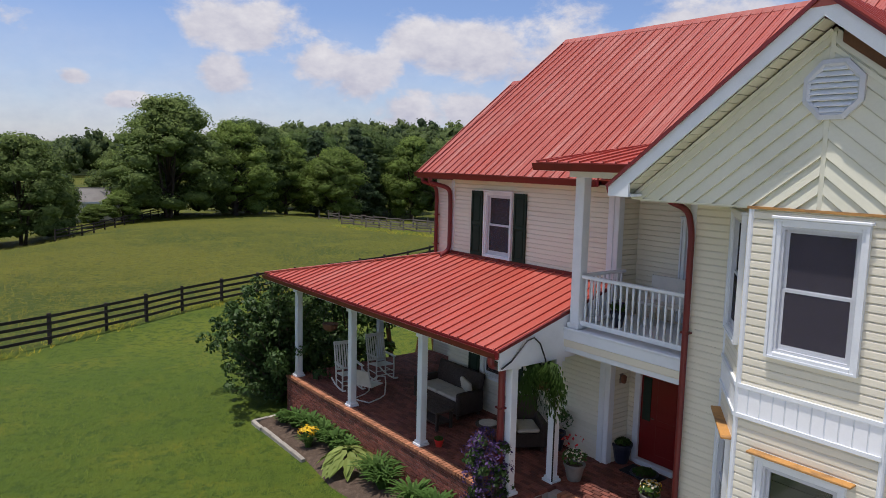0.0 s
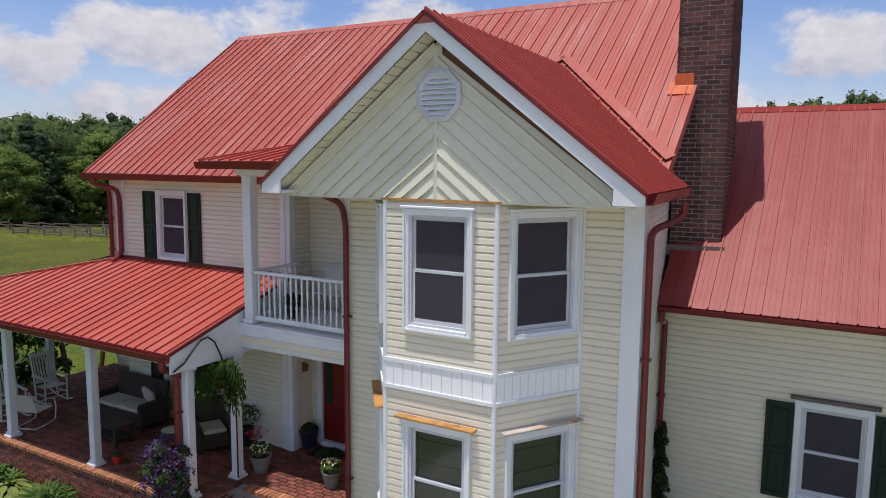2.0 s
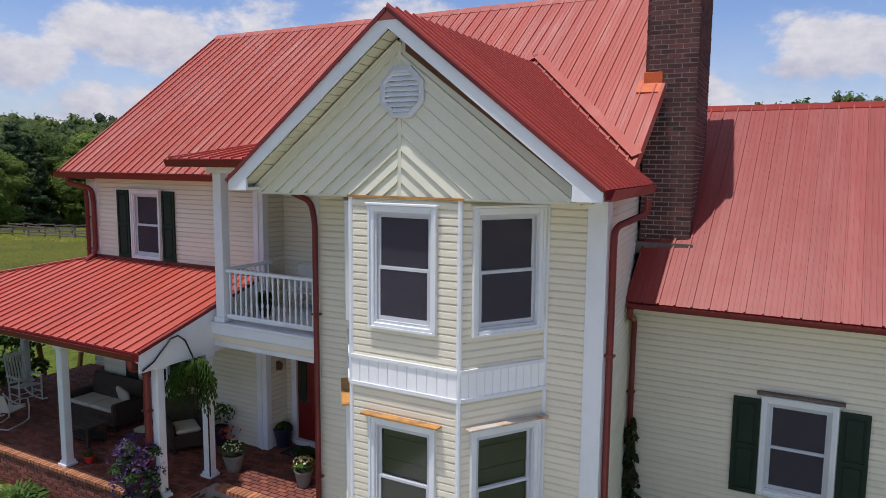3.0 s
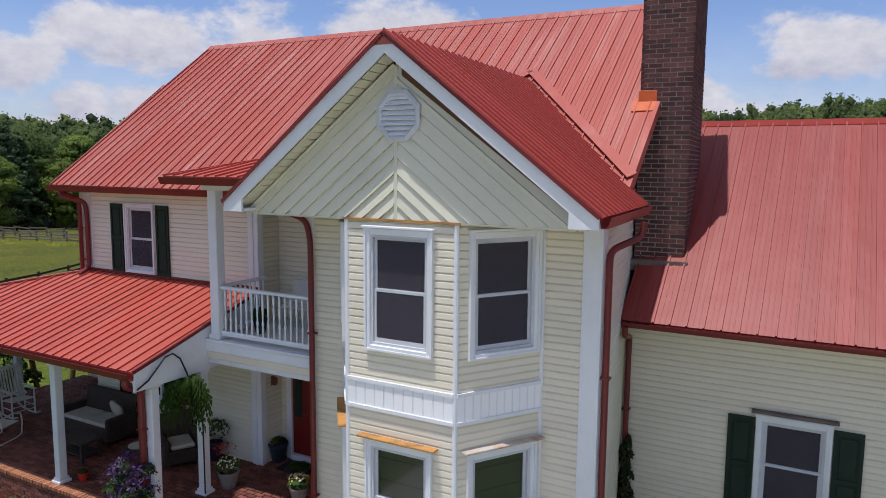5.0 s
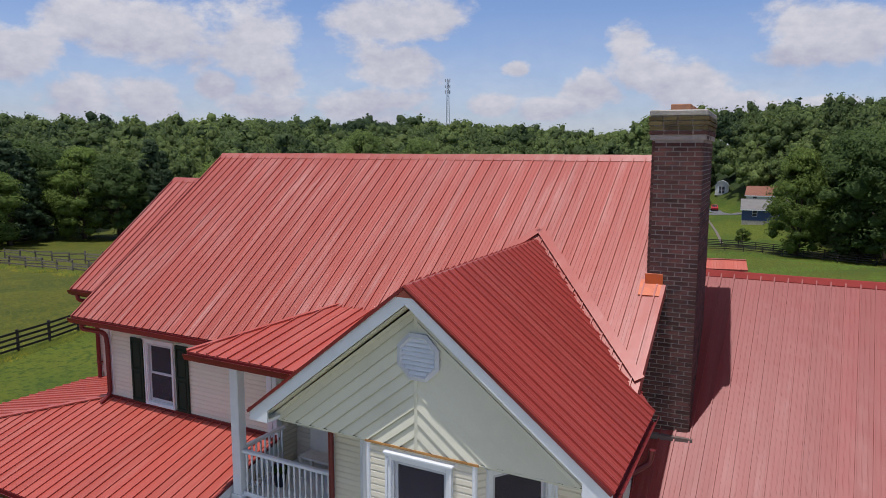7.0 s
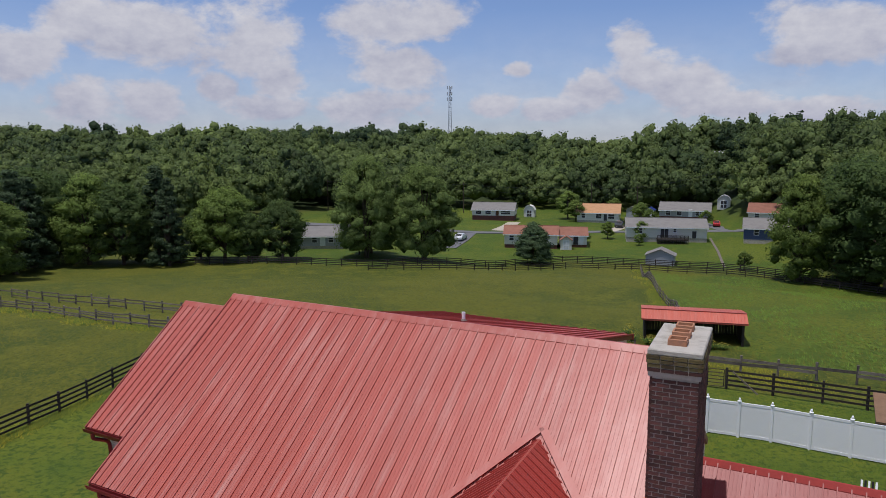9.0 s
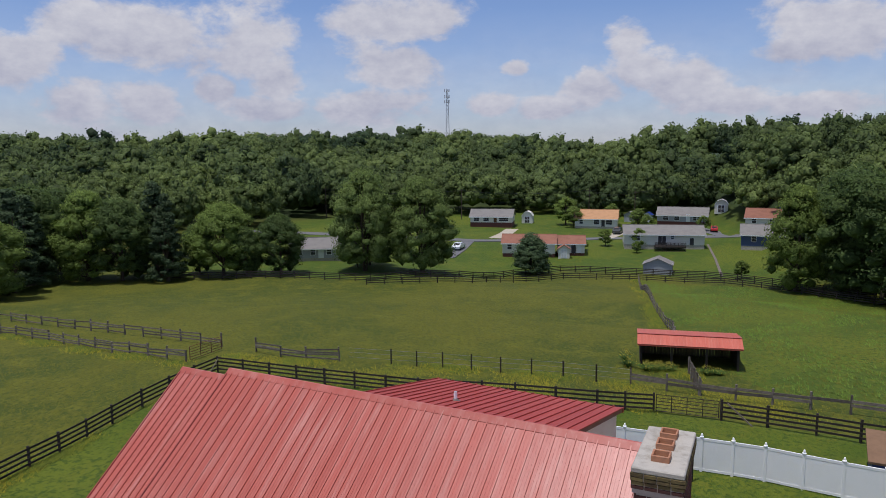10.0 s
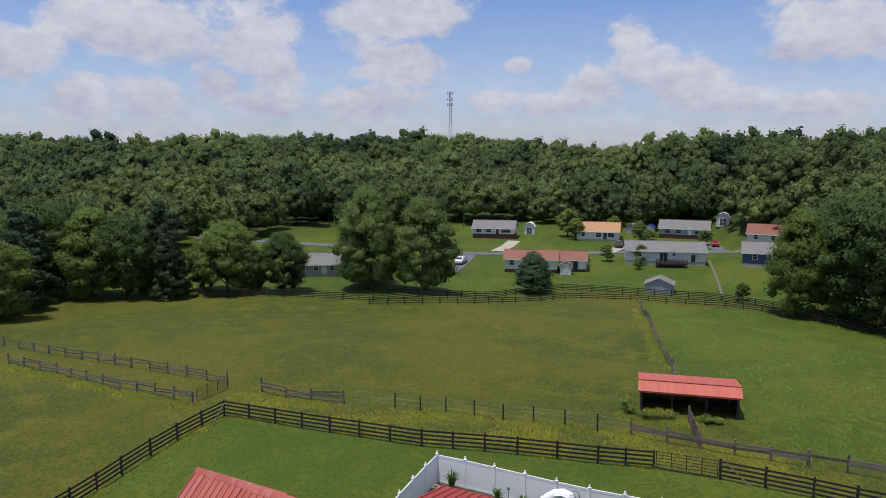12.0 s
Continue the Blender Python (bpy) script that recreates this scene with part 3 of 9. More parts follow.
def tube(bm, pts, radii, seg=8, caps=True):
    """A round bar along pts; radii: one for all or one each."""
    pts = [Vector(p) for p in pts]
    if not isinstance(radii, (list, tuple)):
        radii = [radii] * len(pts)
    rings = []
    side = None
    for i, p in enumerate(pts):
        d = (pts[min(i + 1, len(pts) - 1)] - pts[max(i - 1, 0)]).normalized()
        if side is None:
            side = d.orthogonal().normalized()
        side = (side - d * side.dot(d)).normalized()
        other = d.cross(side)
        rings.append([bm.verts.new(p + radii[i] * (math.cos(2 * math.pi * k / seg) * side + math.sin(2 * math.pi * k / seg) * other)) for k in range(seg)])
    for r0, r1 in zip(rings, rings[1:]):
        for k in range(seg):
            bm.faces.new((r0[k], r0[(k + 1) % seg], r1[(k + 1) % seg], r1[k]))
    if caps:
        bm.faces.new(rings[0][::-1])
        bm.faces.new(rings[-1])


def tubed(pts, radii, seg=8):
    bm = bmesh.new()
    tube(bm, pts, radii, seg)
    return bm


def lathe(bm, profile, at=(0, 0, 0), seg=16):
    """Turns (radius, height) pairs round the upright through at."""
    rings = []
    for r, z in profile:
        rings.append([bm.verts.new((at[0] + r * math.cos(2 * math.pi * k / seg), at[1] + r * math.sin(2 * math.pi * k / seg), at[2] + z)) for k in range(seg)])
    for r0, r1 in zip(rings, rings[1:]):
        for k in range(seg):
            bm.faces.new((r0[k], r0[(k + 1) % seg], r1[(k + 1) % seg], r1[k]))
    bm.faces.new(rings[0][::-1])
    bm.faces.new(rings[-1])


def lathed(profile, at=(0, 0, 0), seg=16):
    bm = bmesh.new()
    lathe(bm, profile, at, seg)
    return bm


def slab(bm, pts, thick):
    """A plate over the loop pts (any plane), thick along minus its normal."""
    pts = [Vector(p) for p in pts]
    n = Vector((0, 0, 0))
    for a, b in zip(pts, pts[1:] + pts[:1]):
        n += a.cross(b)
    n.normalize()
    top = [bm.verts.new(p) for p in pts]
    bot = [bm.verts.new(p - n * thick) for p in pts]
    bm.faces.new(top)
    bm.faces.new(bot[::-1])
    k = len(pts)
    for i in range(k):
        bm.faces.new((top[i], bot[i], bot[(i + 1) % k], top[(i + 1) % k]))


def slabbed(pts, thick):
    bm = bmesh.new()
    slab(bm, pts, thick)
    return bm


def clip(poly, axis, value, keep_above):
    """Cuts a 2D loop at a line of one coordinate."""
    out = []
    for a, b in zip(poly, poly[1:] + poly[:1]):
        ina = (a[axis] >= value) == keep_above
        inb = (b[axis] >= value) == keep_above
        if ina:
            out.append(a)
        if ina != inb:
            k = (value - a[axis]) / (b[axis] - a[axis])
            out.append((a[0] + k * (b[0] - a[0]), a[1] + k * (b[1] - a[1])))
    return out


def frame_matrix(o, u, v):
    u, v = Vector(u).normalized(), Vector(v).normalized()
    n = u.cross(v)
    return Matrix(((u.x, v.x, n.x, o[0]), (u.y, v.y, n.y, o[1]), (u.z, v.z, n.z, o[2]), (0, 0, 0, 1)))


def metal_roof(roof, o, u, v, poly, mat, pitch=0.305, start=0.0, minor=True):
    """Standing-rib steel panels, each one a part, over a flat loop poly of (across, up the slope) metres on the plane at o."""
    m = frame_matrix(o, u, v)
    lo, hi = min(p[0] for p in poly), max(p[0] for p in poly)
    k = lo + start
    if start > 0:
        k -= pitch
    while k < hi - 0.01:
        a, b = max(k, lo), min(k + pitch, hi)
        k += pitch
        if b - a < 0.02:
            continue
        strip = clip(clip(poly, 0, a, True), 0, b, False)
        if len(strip) < 3:
            continue
        verts, faces = [], []
        n = len(strip)
        for x, y in strip:
            verts.append((x - a, y, 0.022))
        for x, y in strip:
            verts.append((x - a, y, 0.0))
        faces.append(tuple(range(n)))
        faces.append(tuple(range(2 * n - 1, n - 1, -1)))
        for i in range(n):
            j = (i + 1) % n
            faces.append((i, n + i, n + j, j))
        ribs = [(0.0, 0.016, 0.030)]
        if minor:
            ribs += [((b - a) * 0.36, 0.010, 0.005), ((b - a) * 0.68, 0.010, 0.005)]
        for off, half, tall in ribs:
            ys = []
            for (x0, y0), (x1, y1) in zip(strip, strip[1:] + strip[:1]):
                xa = a + off
                if min(x0, x1) - 1e-6 <= xa <= max(x0, x1) + 1e-6 and abs(x1 - x0) > 1e-6:
                    ys.append(y0 + (xa - x0) / (x1 - x0) * (y1 - y0))
                elif abs(x1 - x0) <= 1e-6 and abs(x0 - xa) < 1e-4:
                    ys += [y0, y1]
            if len(ys) < 2 or max(ys) - min(ys) < 0.03:
                continue
            y0, y1 = min(ys), max(ys)
            s = len(verts)
            for y in (y0, y1):
                verts += [(off - half, y, 0.021), (off - half * 0.78, y, 0.022 + tall), (off + half * 0.78, y, 0.022 + tall), (off + half, y, 0.021)]
            faces += [(s, s + 4, s + 5, s + 1), (s + 1, s + 5, s + 6, s + 2), (s + 2, s + 6, s + 7, s + 3), (s, s + 1, s + 2, s + 3), (s + 7, s + 6, s + 5, s + 4)]
        pydata("roof_panel", verts, faces, mat, roof, m=m @ Matrix.Translation((a, 0, 0)))


BOARDS = {}


def board_mesh(length, tall, mat, deep=0.020):
    """One lap of siding: proud at its foot, coved at its head."""
    key = (round(length, 2), round(tall, 4), mat.name)
    if key not in BOARDS:
        prof = ((0.012, 0.0), (-deep, 0.0), (-deep - 0.001, tall * 0.08), (-deep * 0.95, tall * 0.74), (-deep * 0.5, tall * 0.85), (-deep * 0.42, tall * 0.915), (0.006, tall * 0.925), (0.006, tall))
        n = len(prof)
        verts = [(0.0, y, z) for y, z in prof] + [(length, y, z) for y, z in prof]
        faces = [(i, i + 1, n + i + 1, n + i) for i in range(n - 1)] + [tuple(range(n))[::-1], tuple(range(n, 2 * n))]
        data = bpy.data.meshes.new("siding_board")
        data.from_pydata(verts, [], faces)
        data.materials.append(mat)
        data.update()
        BOARDS[key] = data
    return BOARDS[key]


LAP = 0.1030


def siding_wall(name, p0, p1, z0, z1, openings=(), mat=None, thick=0.16, parent=None, label="", lap=LAP, top_line=None):
    """A wall from p0 to p1, whose outside lies to the right of that way: a slab with its openings, and the laps as parts."""
    mat = mat or M_SIDING
    p0, p1 = Vector((*p0, 0)), Vector((*p1, 0))
    d = p1 - p0
    length = d.length
    u = d.normalized()
    inward = Vector((-u.y, u.x, 0))
    m = Matrix(((u.x, inward.x, 0, p0.x), (u.y, inward.y, 0, p0.y), (0, 0, 1, 0), (0, 0, 0, 1)))
    bm = bmesh.new()
    cuts = sorted({0.0, length, *[o[0] for o in openings], *[o[1] for o in openings]})
    for a, b in zip(cuts, cuts[1:]):
        if b - a < 1e-4:
            continue
        spans = sorted((o[2], o[3]) for o in openings if o[0] < (a + b) / 2 < o[1])
        z = z0
        for s, e in spans + [(z1, z1)]:
            if s - z > 0.01:
                box(bm, a, b, 0.010, thick, z, s, m)
            z = max(z, e)
    if parent is None:
        data = bpy.data.meshes.new(name)
        bm.to_mesh(data)
        bm.free()
        wall = finish(name, data, mat, None)
        tagged(wall, label, "wall", kind="structure")
    else:
        wall = part("wall", bm, mat, parent)
    k = 0
    while z0 + k * lap < z1 - 0.02:
        a, b = z0 + k * lap, min(z0 + (k + 1) * lap, z1)
        k += 1
        gaps = sorted((o[0], o[1]) for o in openings if o[2] < (a + b) / 2 < o[3])
        x = 0.0
        for s, e in gaps + [(length, length)]:
            if s - x > 0.02:
                ob = new("siding_board", board_mesh(s - x, b - a, mat))
                ob.parent = wall
                ob.matrix_parent_inverse = world_of(wall).inverted()
                ob.matrix_basis = m @ Matrix.Translation((x, 0, a))
            x = max(x, e)
    return wall


def plane_at(bm, a, b, w0, w1, z0, z1):
    """A box along the plan line a-b, from w0 to w1 out of it to its right."""
    a, b = Vector((*a, 0)), Vector((*b, 0))
    u = (b - a).normalized()
    inward = Vector((-u.y, u.x, 0))
    m = Matrix(((u.x, inward.x, 0, a.x), (u.y, inward.y, 0, a.y), (0, 0, 1, 0), (0, 0, 0, 1)))
    return box(bm, 0, (b - a).length, -w1, -w0, z0, z1, m)


# ---- the lie of the land ----
SPOTS = ((-5, 0, 0.0), (0, -4, 0.0), (8, -6, 0.1), (3, 5, 0.4), (-15, 0, -0.2), (-8, 15, 0.8), (4, 16, 0.9), (-15, 28, 1.0), (0, 30, 0.9), (12, 30, 0.8),
         (-36, 31, 0.45), (-20, 34, 0.4), (-4, 38, 0.3), (6, 40, 0.2), (-4, 49, 0.1), (-24, 119, -5.8), (-46, 120, -5.8), (4, 118, -5.4),
         (-62, 88, -3.6), (-100, 76, -4.2), (-15, 78, -2.0), (-30, 0, -1.0), (-34, 12, -0.6), (-70, 15, -0.6), (-84, -4, -3.0))


def hill(x, y):
    """The wooded ridge round the valley: a rise from its foot to its crest, by bearing."""
    dx, dy = x - 5.0, y + 8.0
    r = math.hypot(dx, dy)
    az = math.degrees(math.atan2(-dx, dy))
    table = ((-60, 140, 260, 9), (-20, 120, 225, 11), (2, 135, 250, 11.5), (5, 185, 275, 12), (10, 218, 330, 11), (16, 232, 440, 7), (22, 236, 480, 12), (28, 230, 480, 14),
             (42, 200, 480, 15), (49, 190, 475, 12), (56, 180, 470, 12.5), (61, 200, 510, 14.5), (66, 230, 560, 11), (70, 250, 590, 5), (77, 280, 640, -4), (100, 300, 700, -4), (180, 300, 700, -4))
    az = max(-60.0, min(180.0, az))
    for (a0, f0, r0, h0), (a1, f1, r1, h1) in zip(table, table[1:]):
        if a0 <= az <= a1:
            k = (az - a0) / (a1 - a0)
            k = k * k * (3 - 2 * k)
            foot, rc, hc = f0 + k * (f1 - f0), r0 + k * (r1 - r0), h0 + k * (h1 - h0)
            break
    s = max(0.0, min(1.0, (r - foot) / (rc - foot)))
    s = s * s * (3 - 2 * s)
    return s * (hc + 5.0), r, rc, foot


def ground_z(x, y):
    num = den = 0.0
    for sx, sy, sz in SPOTS:
        w = 1.0 / ((x - sx) ** 2 + (y - sy) ** 2 + 30.0) ** 1.6
        num += w * sz
        den += w
    far = 1.0 / (260.0 ** 2) ** 1.6
    num += far * -5.0
    den += far
    h, r, rc, foot = hill(x, y)
    return num / den + h


# the mown yard lies inside this loop, the far lawns round the houses inside the other
YARD = ((-27.3, -6), (-30.3, -1), (-32.3, 3), (-33.4, 7.5), (-34.9, 15), (-35.6, 21), (-36.4, 31.0), (-20, 34.0), (-4.4, 38.2), (8, 39.3), (40, 41), (40, -60), (-14, -60))
FAR_LAWN = ((-98, 78.5), (-76.5, 85), (-61, 89.5), (-49.5, 103), (-46.5, 115), (-40, 123.5), (-26, 126.3), (-14, 127), (3, 121), (4, 150), (-8, 190), (-20, 235), (-60, 245), (-110, 225), (-140, 160), (-120, 100))


PASTURE = ((-24.5, 120), (-17.2, 93.2), (-13.3, 80.3), (-10.7, 72.7), (-6, 55), (2, 46), (30, 44), (60, 80), (30, 118), (2, 120))


def inside(loop, x, y):
    hit = False
    for (x0, y0), (x1, y1) in zip(loop, loop[1:] + loop[:1]):
        if (y0 > y) != (y1 > y) and x < (x1 - x0) * (y - y0) / (y1 - y0) + x0:
            hit = not hit
    return hit


def near(loop, x, y):
    best = 1e9
    for (x0, y0), (x1, y1) in zip(loop, loop[1:] + loop[:1]):
        dx, dy = x1 - x0, y1 - y0
        k = max(0.0, min(1.0, ((x - x0) * dx + (y - y0) * dy) / (dx * dx + dy * dy)))
        best = min(best, math.hypot(x - x0 - k * dx, y - y0 - k * dy))
    return best


def build_ground():
    cx, cy = -4.0, 6.0
    radii = [0.0]
    r = 1.0
    while r < 4600:
        radii.append(r)
        r += max(0.9, min(r * 0.022, 400.0)) if r < 60 else max(1.2, r * 0.03)
    seg = 288
    verts, faces, lawn, wood = [], [], [], []
    for i, r in enumerate(radii):
        for k in range(seg if i else 1):
            a = 2 * math.pi * k / seg
            x, y = cx + r * math.cos(a), cy + r * math.sin(a)
            h, rr, rc, foot = hill(x, y)
            verts.append((x, y, ground_z(x, y)))
            on = 0.0
            for loop in (YARD, FAR_LAWN):
                if r < 300:
                    dist = near(loop, x, y)
                    dist = dist if inside(loop, x, y) else -dist
                    on = max(on, min(1.0, max(0.0, 0.5 + dist / 1.2)))
            if on < 0.5 and r < 300 and inside(PASTURE, x, y):
                on = max(on, 0.60)
            lawn.append(on)
            wood.append(min(1.0, max(0.0, (rr - foot - 10) / 25)))
    for k in range(seg):
        faces.append((0, 1 + k, 1 + (k + 1) % seg))
    for i in range(1, len(radii) - 1):
        s, e = 1 + (i - 1) * seg, 1 + i * seg
        for k in range(seg):
            faces.append((s + k, e + k, e + (k + 1) % seg, s + (k + 1) % seg))
    g = pydata("ground", verts, faces, M_GROUND, smooth=True)
    g.data.attributes.new("lawn", "FLOAT", "POINT").data.foreach_set("value", lawn)
    g.data.attributes.new("wood", "FLOAT", "POINT").data.foreach_set("value", wood)
    tagged(g, "grass ground with mown lawn, olive hay meadow and wooded hills", "ground", kind="structure")


build_ground()

# ---- the farmhouse ----
FLOOR = 1.0          # porch floor
EAVE, RIDGE = 6.79, 10.70
EAVE_Y, RIDGE_Y = 2.68, 7.84
PITCH = (RIDGE - EAVE) / (RIDGE_Y - EAVE_Y)
SLOPE_V = Vector((0, 1, PITCH)).normalized()
SLOPE_LEN = math.hypot(RIDGE_Y - EAVE_Y, RIDGE - EAVE)

house = thing("farmhouse", "two-storey cream sided farmhouse with red ribbed steel roofs", "house", (-3, 6, 0))


def make_window(w, h, shade=None, blind=True, cap=None, name="window", screen=True, trim=0.105):
    """A double-hung window, outer trim w x h, its lower middle at the origin, facing -y."""
    win = thing(name, "white double-hung window with dark insect screen", "window", kind="structure")
    t = trim
    part("window_frame", boxed(-w / 2, -w / 2 + t, -0.045, 0.03, 0, h, bevel=0.008), M_WHITE, win)
    part("window_frame", boxed(w / 2 - t, w / 2, -0.045, 0.03, 0, h, bevel=0.008), M_WHITE, win)
    part("window_frame", boxed(-w / 2 + t, w / 2 - t, -0.045, 0.03, h - t, h, bevel=0.008), M_WHITE, win)
    bm = bmesh.new()
    for a, b, c, d in ((-w / 2 - 0.004, -w / 2 + 0.03, 0.002, h - 0.002), (w / 2 - 0.03, w / 2 + 0.004, 0.002, h - 0.002), (-w / 2 + 0.03, w / 2 - 0.03, h - 0.03, h - 0.002), (-w / 2 + 0.03, w / 2 - 0.03, 0.002, 0.03)):
        box(bm, a, b, -0.066, -0.02, c, d)
    part("back_band", bm, M_WHITE, win)
    part("window_sill", boxed(-w / 2 + t, w / 2 - t, -0.055, 0.03, 0, t * 0.95, bevel=0.010), M_WHITE, win)
    part("drip_cap", boxed(-w / 2 - 0.03, w / 2 + 0.03, -0.085, 0.02, h + 0.003, h + 0.04, bevel=0.008), M_WHITE, win)
    x0, x1, z0, z1 = -w / 2 + t, w / 2 - t, t * 0.95, h - t
    # inner stop, stepped back
    s = 0.035
    for a, b, c, d in ((x0, x0 + s, z0, z1), (x1 - s, x1, z0, z1), (x0 + s, x1 - s, z1 - s, z1), (x0 + s, x1 - s, z0, z0 + s)):
        part("window_stop", boxed(a, b, -0.018, 0.06, c, d), M_SASH, win)
    x0, x1, z0, z1 = x0 + s, x1 - s, z0 + s, z1 - s
    mid = (z0 + z1) / 2
    r = 0.04
    for k, (a, b, y) in enumerate(((mid - r * 0.4, z1, 0.035), (z0, mid + r * 0.4, 0.012))):
        bm = bmesh.new()
        box(bm, x0, x0 + r, y, y + 0.035, a, b)
        box(bm, x1 - r, x1, y, y + 0.035, a, b)
        box(bm, x0 + r, x1 - r, y, y + 0.035, b - r, b)
        box(bm, x0 + r, x1 - r, y, y + 0.035, a, a + r * (1.5 if k else 1))
        sash = part("sash", bm, M_SASH, win)
        p = part("pane", boxed(x0 + r, x1 - r, y + 0.014, y + 0.020, a + r, b - r), M_GLASS, sash)
        p.visible_shadow = False
        if screen:
            part("screen", boxed(x0 + r, x1 - r, y + 0.004, y + 0.007, a + r, b - r), M_MESH, sash, "dark insect screen")
    if blind:
        bm = bmesh.new()
        z = z0 + 0.02
        while z < z1 - 0.03:
            box(bm, x0 + 0.01, x1 - 0.01, 0.10, 0.115, z, z + 0.040)
            z += 0.046
        part("blind", bm, M_SCREEN, win, "dark drawn blind")
    if shade:
        bm = bmesh.new()
        z = z1
        n = 0
        while z > z0 + (z1 - z0) * 0.28:
            box(bm, x0 + 0.02, x1 - 0.02, 0.09 - 0.012 * (n % 2), 0.11, z - 0.16, z)
            z -= 0.163
            n += 1
        part("shade", bm, shade, win, "olive folded window shade")
    # a dark sheet behind the panes stands for the dim room
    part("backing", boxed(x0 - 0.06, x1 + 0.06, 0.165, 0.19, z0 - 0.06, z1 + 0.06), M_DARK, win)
    if cap is not None:
        part("head_board", boxed(-w / 2 - 0.09, w / 2 + 0.09, -0.14, 0.0, h + 0.045, h + 0.075, bevel=0.006), cap, win, "weathered bare wooden ledge over the window")
    return win


def put_window(win, p, direction):
    """Stands a window at p = (x, y, z), facing out to the right of the plan direction."""
    d = Vector((*direction, 0)).normalized()
    y = Vector((-d.y, d.x, 0))
    win.matrix_basis = Matrix(((d.x, y.x, 0, p[0]), (d.y, y.y, 0, p[1]), (0, 0, 1, p[2]), (0, 0, 0, 1)))


def make_shutter(w, h):
    s = thing("shutter", "dark green panelled window shutter", "shutter", group="window shutters")
    for a, b, c, d in ((-w / 2, -w / 2 + 0.05, 0, h), (w / 2 - 0.05, w / 2, 0, h), (-w / 2 + 0.05, w / 2 - 0.05, 0, 0.07), (-w / 2 + 0.05, w / 2 - 0.05, h - 0.07, h), (-w / 2 + 0.05, w / 2 - 0.05, h * 0.48, h * 0.48 + 0.06)):
        part("shutter_frame", boxed(a, b, -0.05, -0.018, c, d), M_GREEN_SHUTTER, s)
    # two raised panels on a recessed field
    part("shutter_field", boxed(-w / 2 + 0.05, w / 2 - 0.05, -0.030, -0.018, 0.07, h - 0.07), M_GREEN_SHUTTER, s)
    for lo, hi in ((0.07, h * 0.48), (h * 0.48 + 0.06, h - 0.07)):
        part("shutter_panel", boxed(-w / 2 + 0.085, w / 2 - 0.085, -0.046, -0.030, lo + 0.035, hi - 0.035, bevel=0.010), M_GREEN_SHUTTER, s)
    return s


# -- walls --
BAY = ((-1.72, 1.45), (-0.82, 0.28), (0.91, 0.28), (1.66, 1.45))
G_L, G_R, G_Y = -2.42, 2.46, 1.45
W_TOP = 6.60


LOW_Z, LOW_H = 1.78, 1.72
UP_Z, UP_H = 4.80, 1.70


def ops(c, w, inset=0.10):
    inset = inset - 0.02
    return [(c - w / 2 + inset, c + w / 2 - inset, UP_Z + inset, UP_Z + UP_H - inset), (c - w / 2 + inset, c + w / 2 - inset, LOW_Z + inset, LOW_Z + LOW_H - inset)]


BAND0, BAND1 = 3.93, 4.37
for nm, a, b, c, w in (("wall_bay_front", BAY[1], BAY[2], 0.865, 1.07), ("wall_bay_right", BAY[2], BAY[3], 0.73, 1.12), ("wall_bay_left", BAY[0], BAY[1], 0.72, 1.10)):
    L = math.hypot(b[0] - a[0], b[1] - a[1])
    siding_wall(nm, a, b, 0.2, W_TOP, ops(c, w) + [], label="cream vinyl lap siding on the two-storey bay")
    # beaded white panel band between the storeys
    u = Vector((b[0] - a[0], b[1] - a[1], 0)).normalized()
    band = thing("panel_band", "white beadboard panel band between the bay's windows", "wall panel", (a[0], a[1], BAND0), kind="structure")
    bm = bmesh.new()
    plane_at(bm, a, b, 0.012, 0.028, BAND0 + 0.035, BAND1 - 0.035)
    part("panel_backing", bm, M_WHITE, band)
    n = 11
    for i in range(n):
        p = Vector((*a, 0)) + u * (L * (i + 0.06) / n)
        q = Vector((*a, 0)) + u * (L * (i + 0.94) / n)
        bm = bmesh.new()
        plane_at(bm, p.xy, q.xy, 0.024, 0.036, BAND0 + 0.035, BAND1 - 0.035)
        part("panel", bm, M_VINYL, band)
    for z in (BAND0, BAND1 - 0.05):
        bm = bmesh.new()
        plane_at(bm, a, b, 0.016, 0.055, z, z + 0.05)
        part("moulding", bm, M_WHITE, band)
    up = make_window(w, UP_H, trim=0.085)
    mid = Vector((*a, 0)) + u * c
    n_out = Vector((u.y, -u.x, 0))
    put_window(up, (mid.x + n_out.x * 0.018, mid.y + n_out.y * 0.018, UP_Z), (u.x, u.y))
    low = make_window(w, LOW_H, shade=M_OLIVE, blind=False, cap=M_OLDLEDGE if nm == "wall_bay_right" else M_WOOD, screen=False, trim=0.085)
    put_window(low, (mid.x + n_out.x * 0.018, mid.y + n_out.y * 0.018, LOW_Z), (u.x, u.y))
# flat returns beside the bay, and the block's sides
siding_wall("wall_block_left", (G_L, G_Y), BAY[0], 0.2, W_TOP, label="cream vinyl lap siding beside the bay")
siding_wall("wall_block_right", BAY[3], (G_R, G_Y), 0.2, W_TOP, label="cream vinyl lap siding beside the bay")
siding_wall("wall_block_east", (G_R, G_Y), (G_R - 0.44, 4.95), 0.2, W_TOP + 0.1, label="pale lap siding on the block's flank", mat=M_SIDING_PALE)
siding_wall("wall_block_west", (G_L, 3.7), (G_L, G_Y), 0.2, W_TOP + 0.1, label="cream lap siding beside the recessed entry")
# main front and its recess
bw = (-9.10, -8.17)
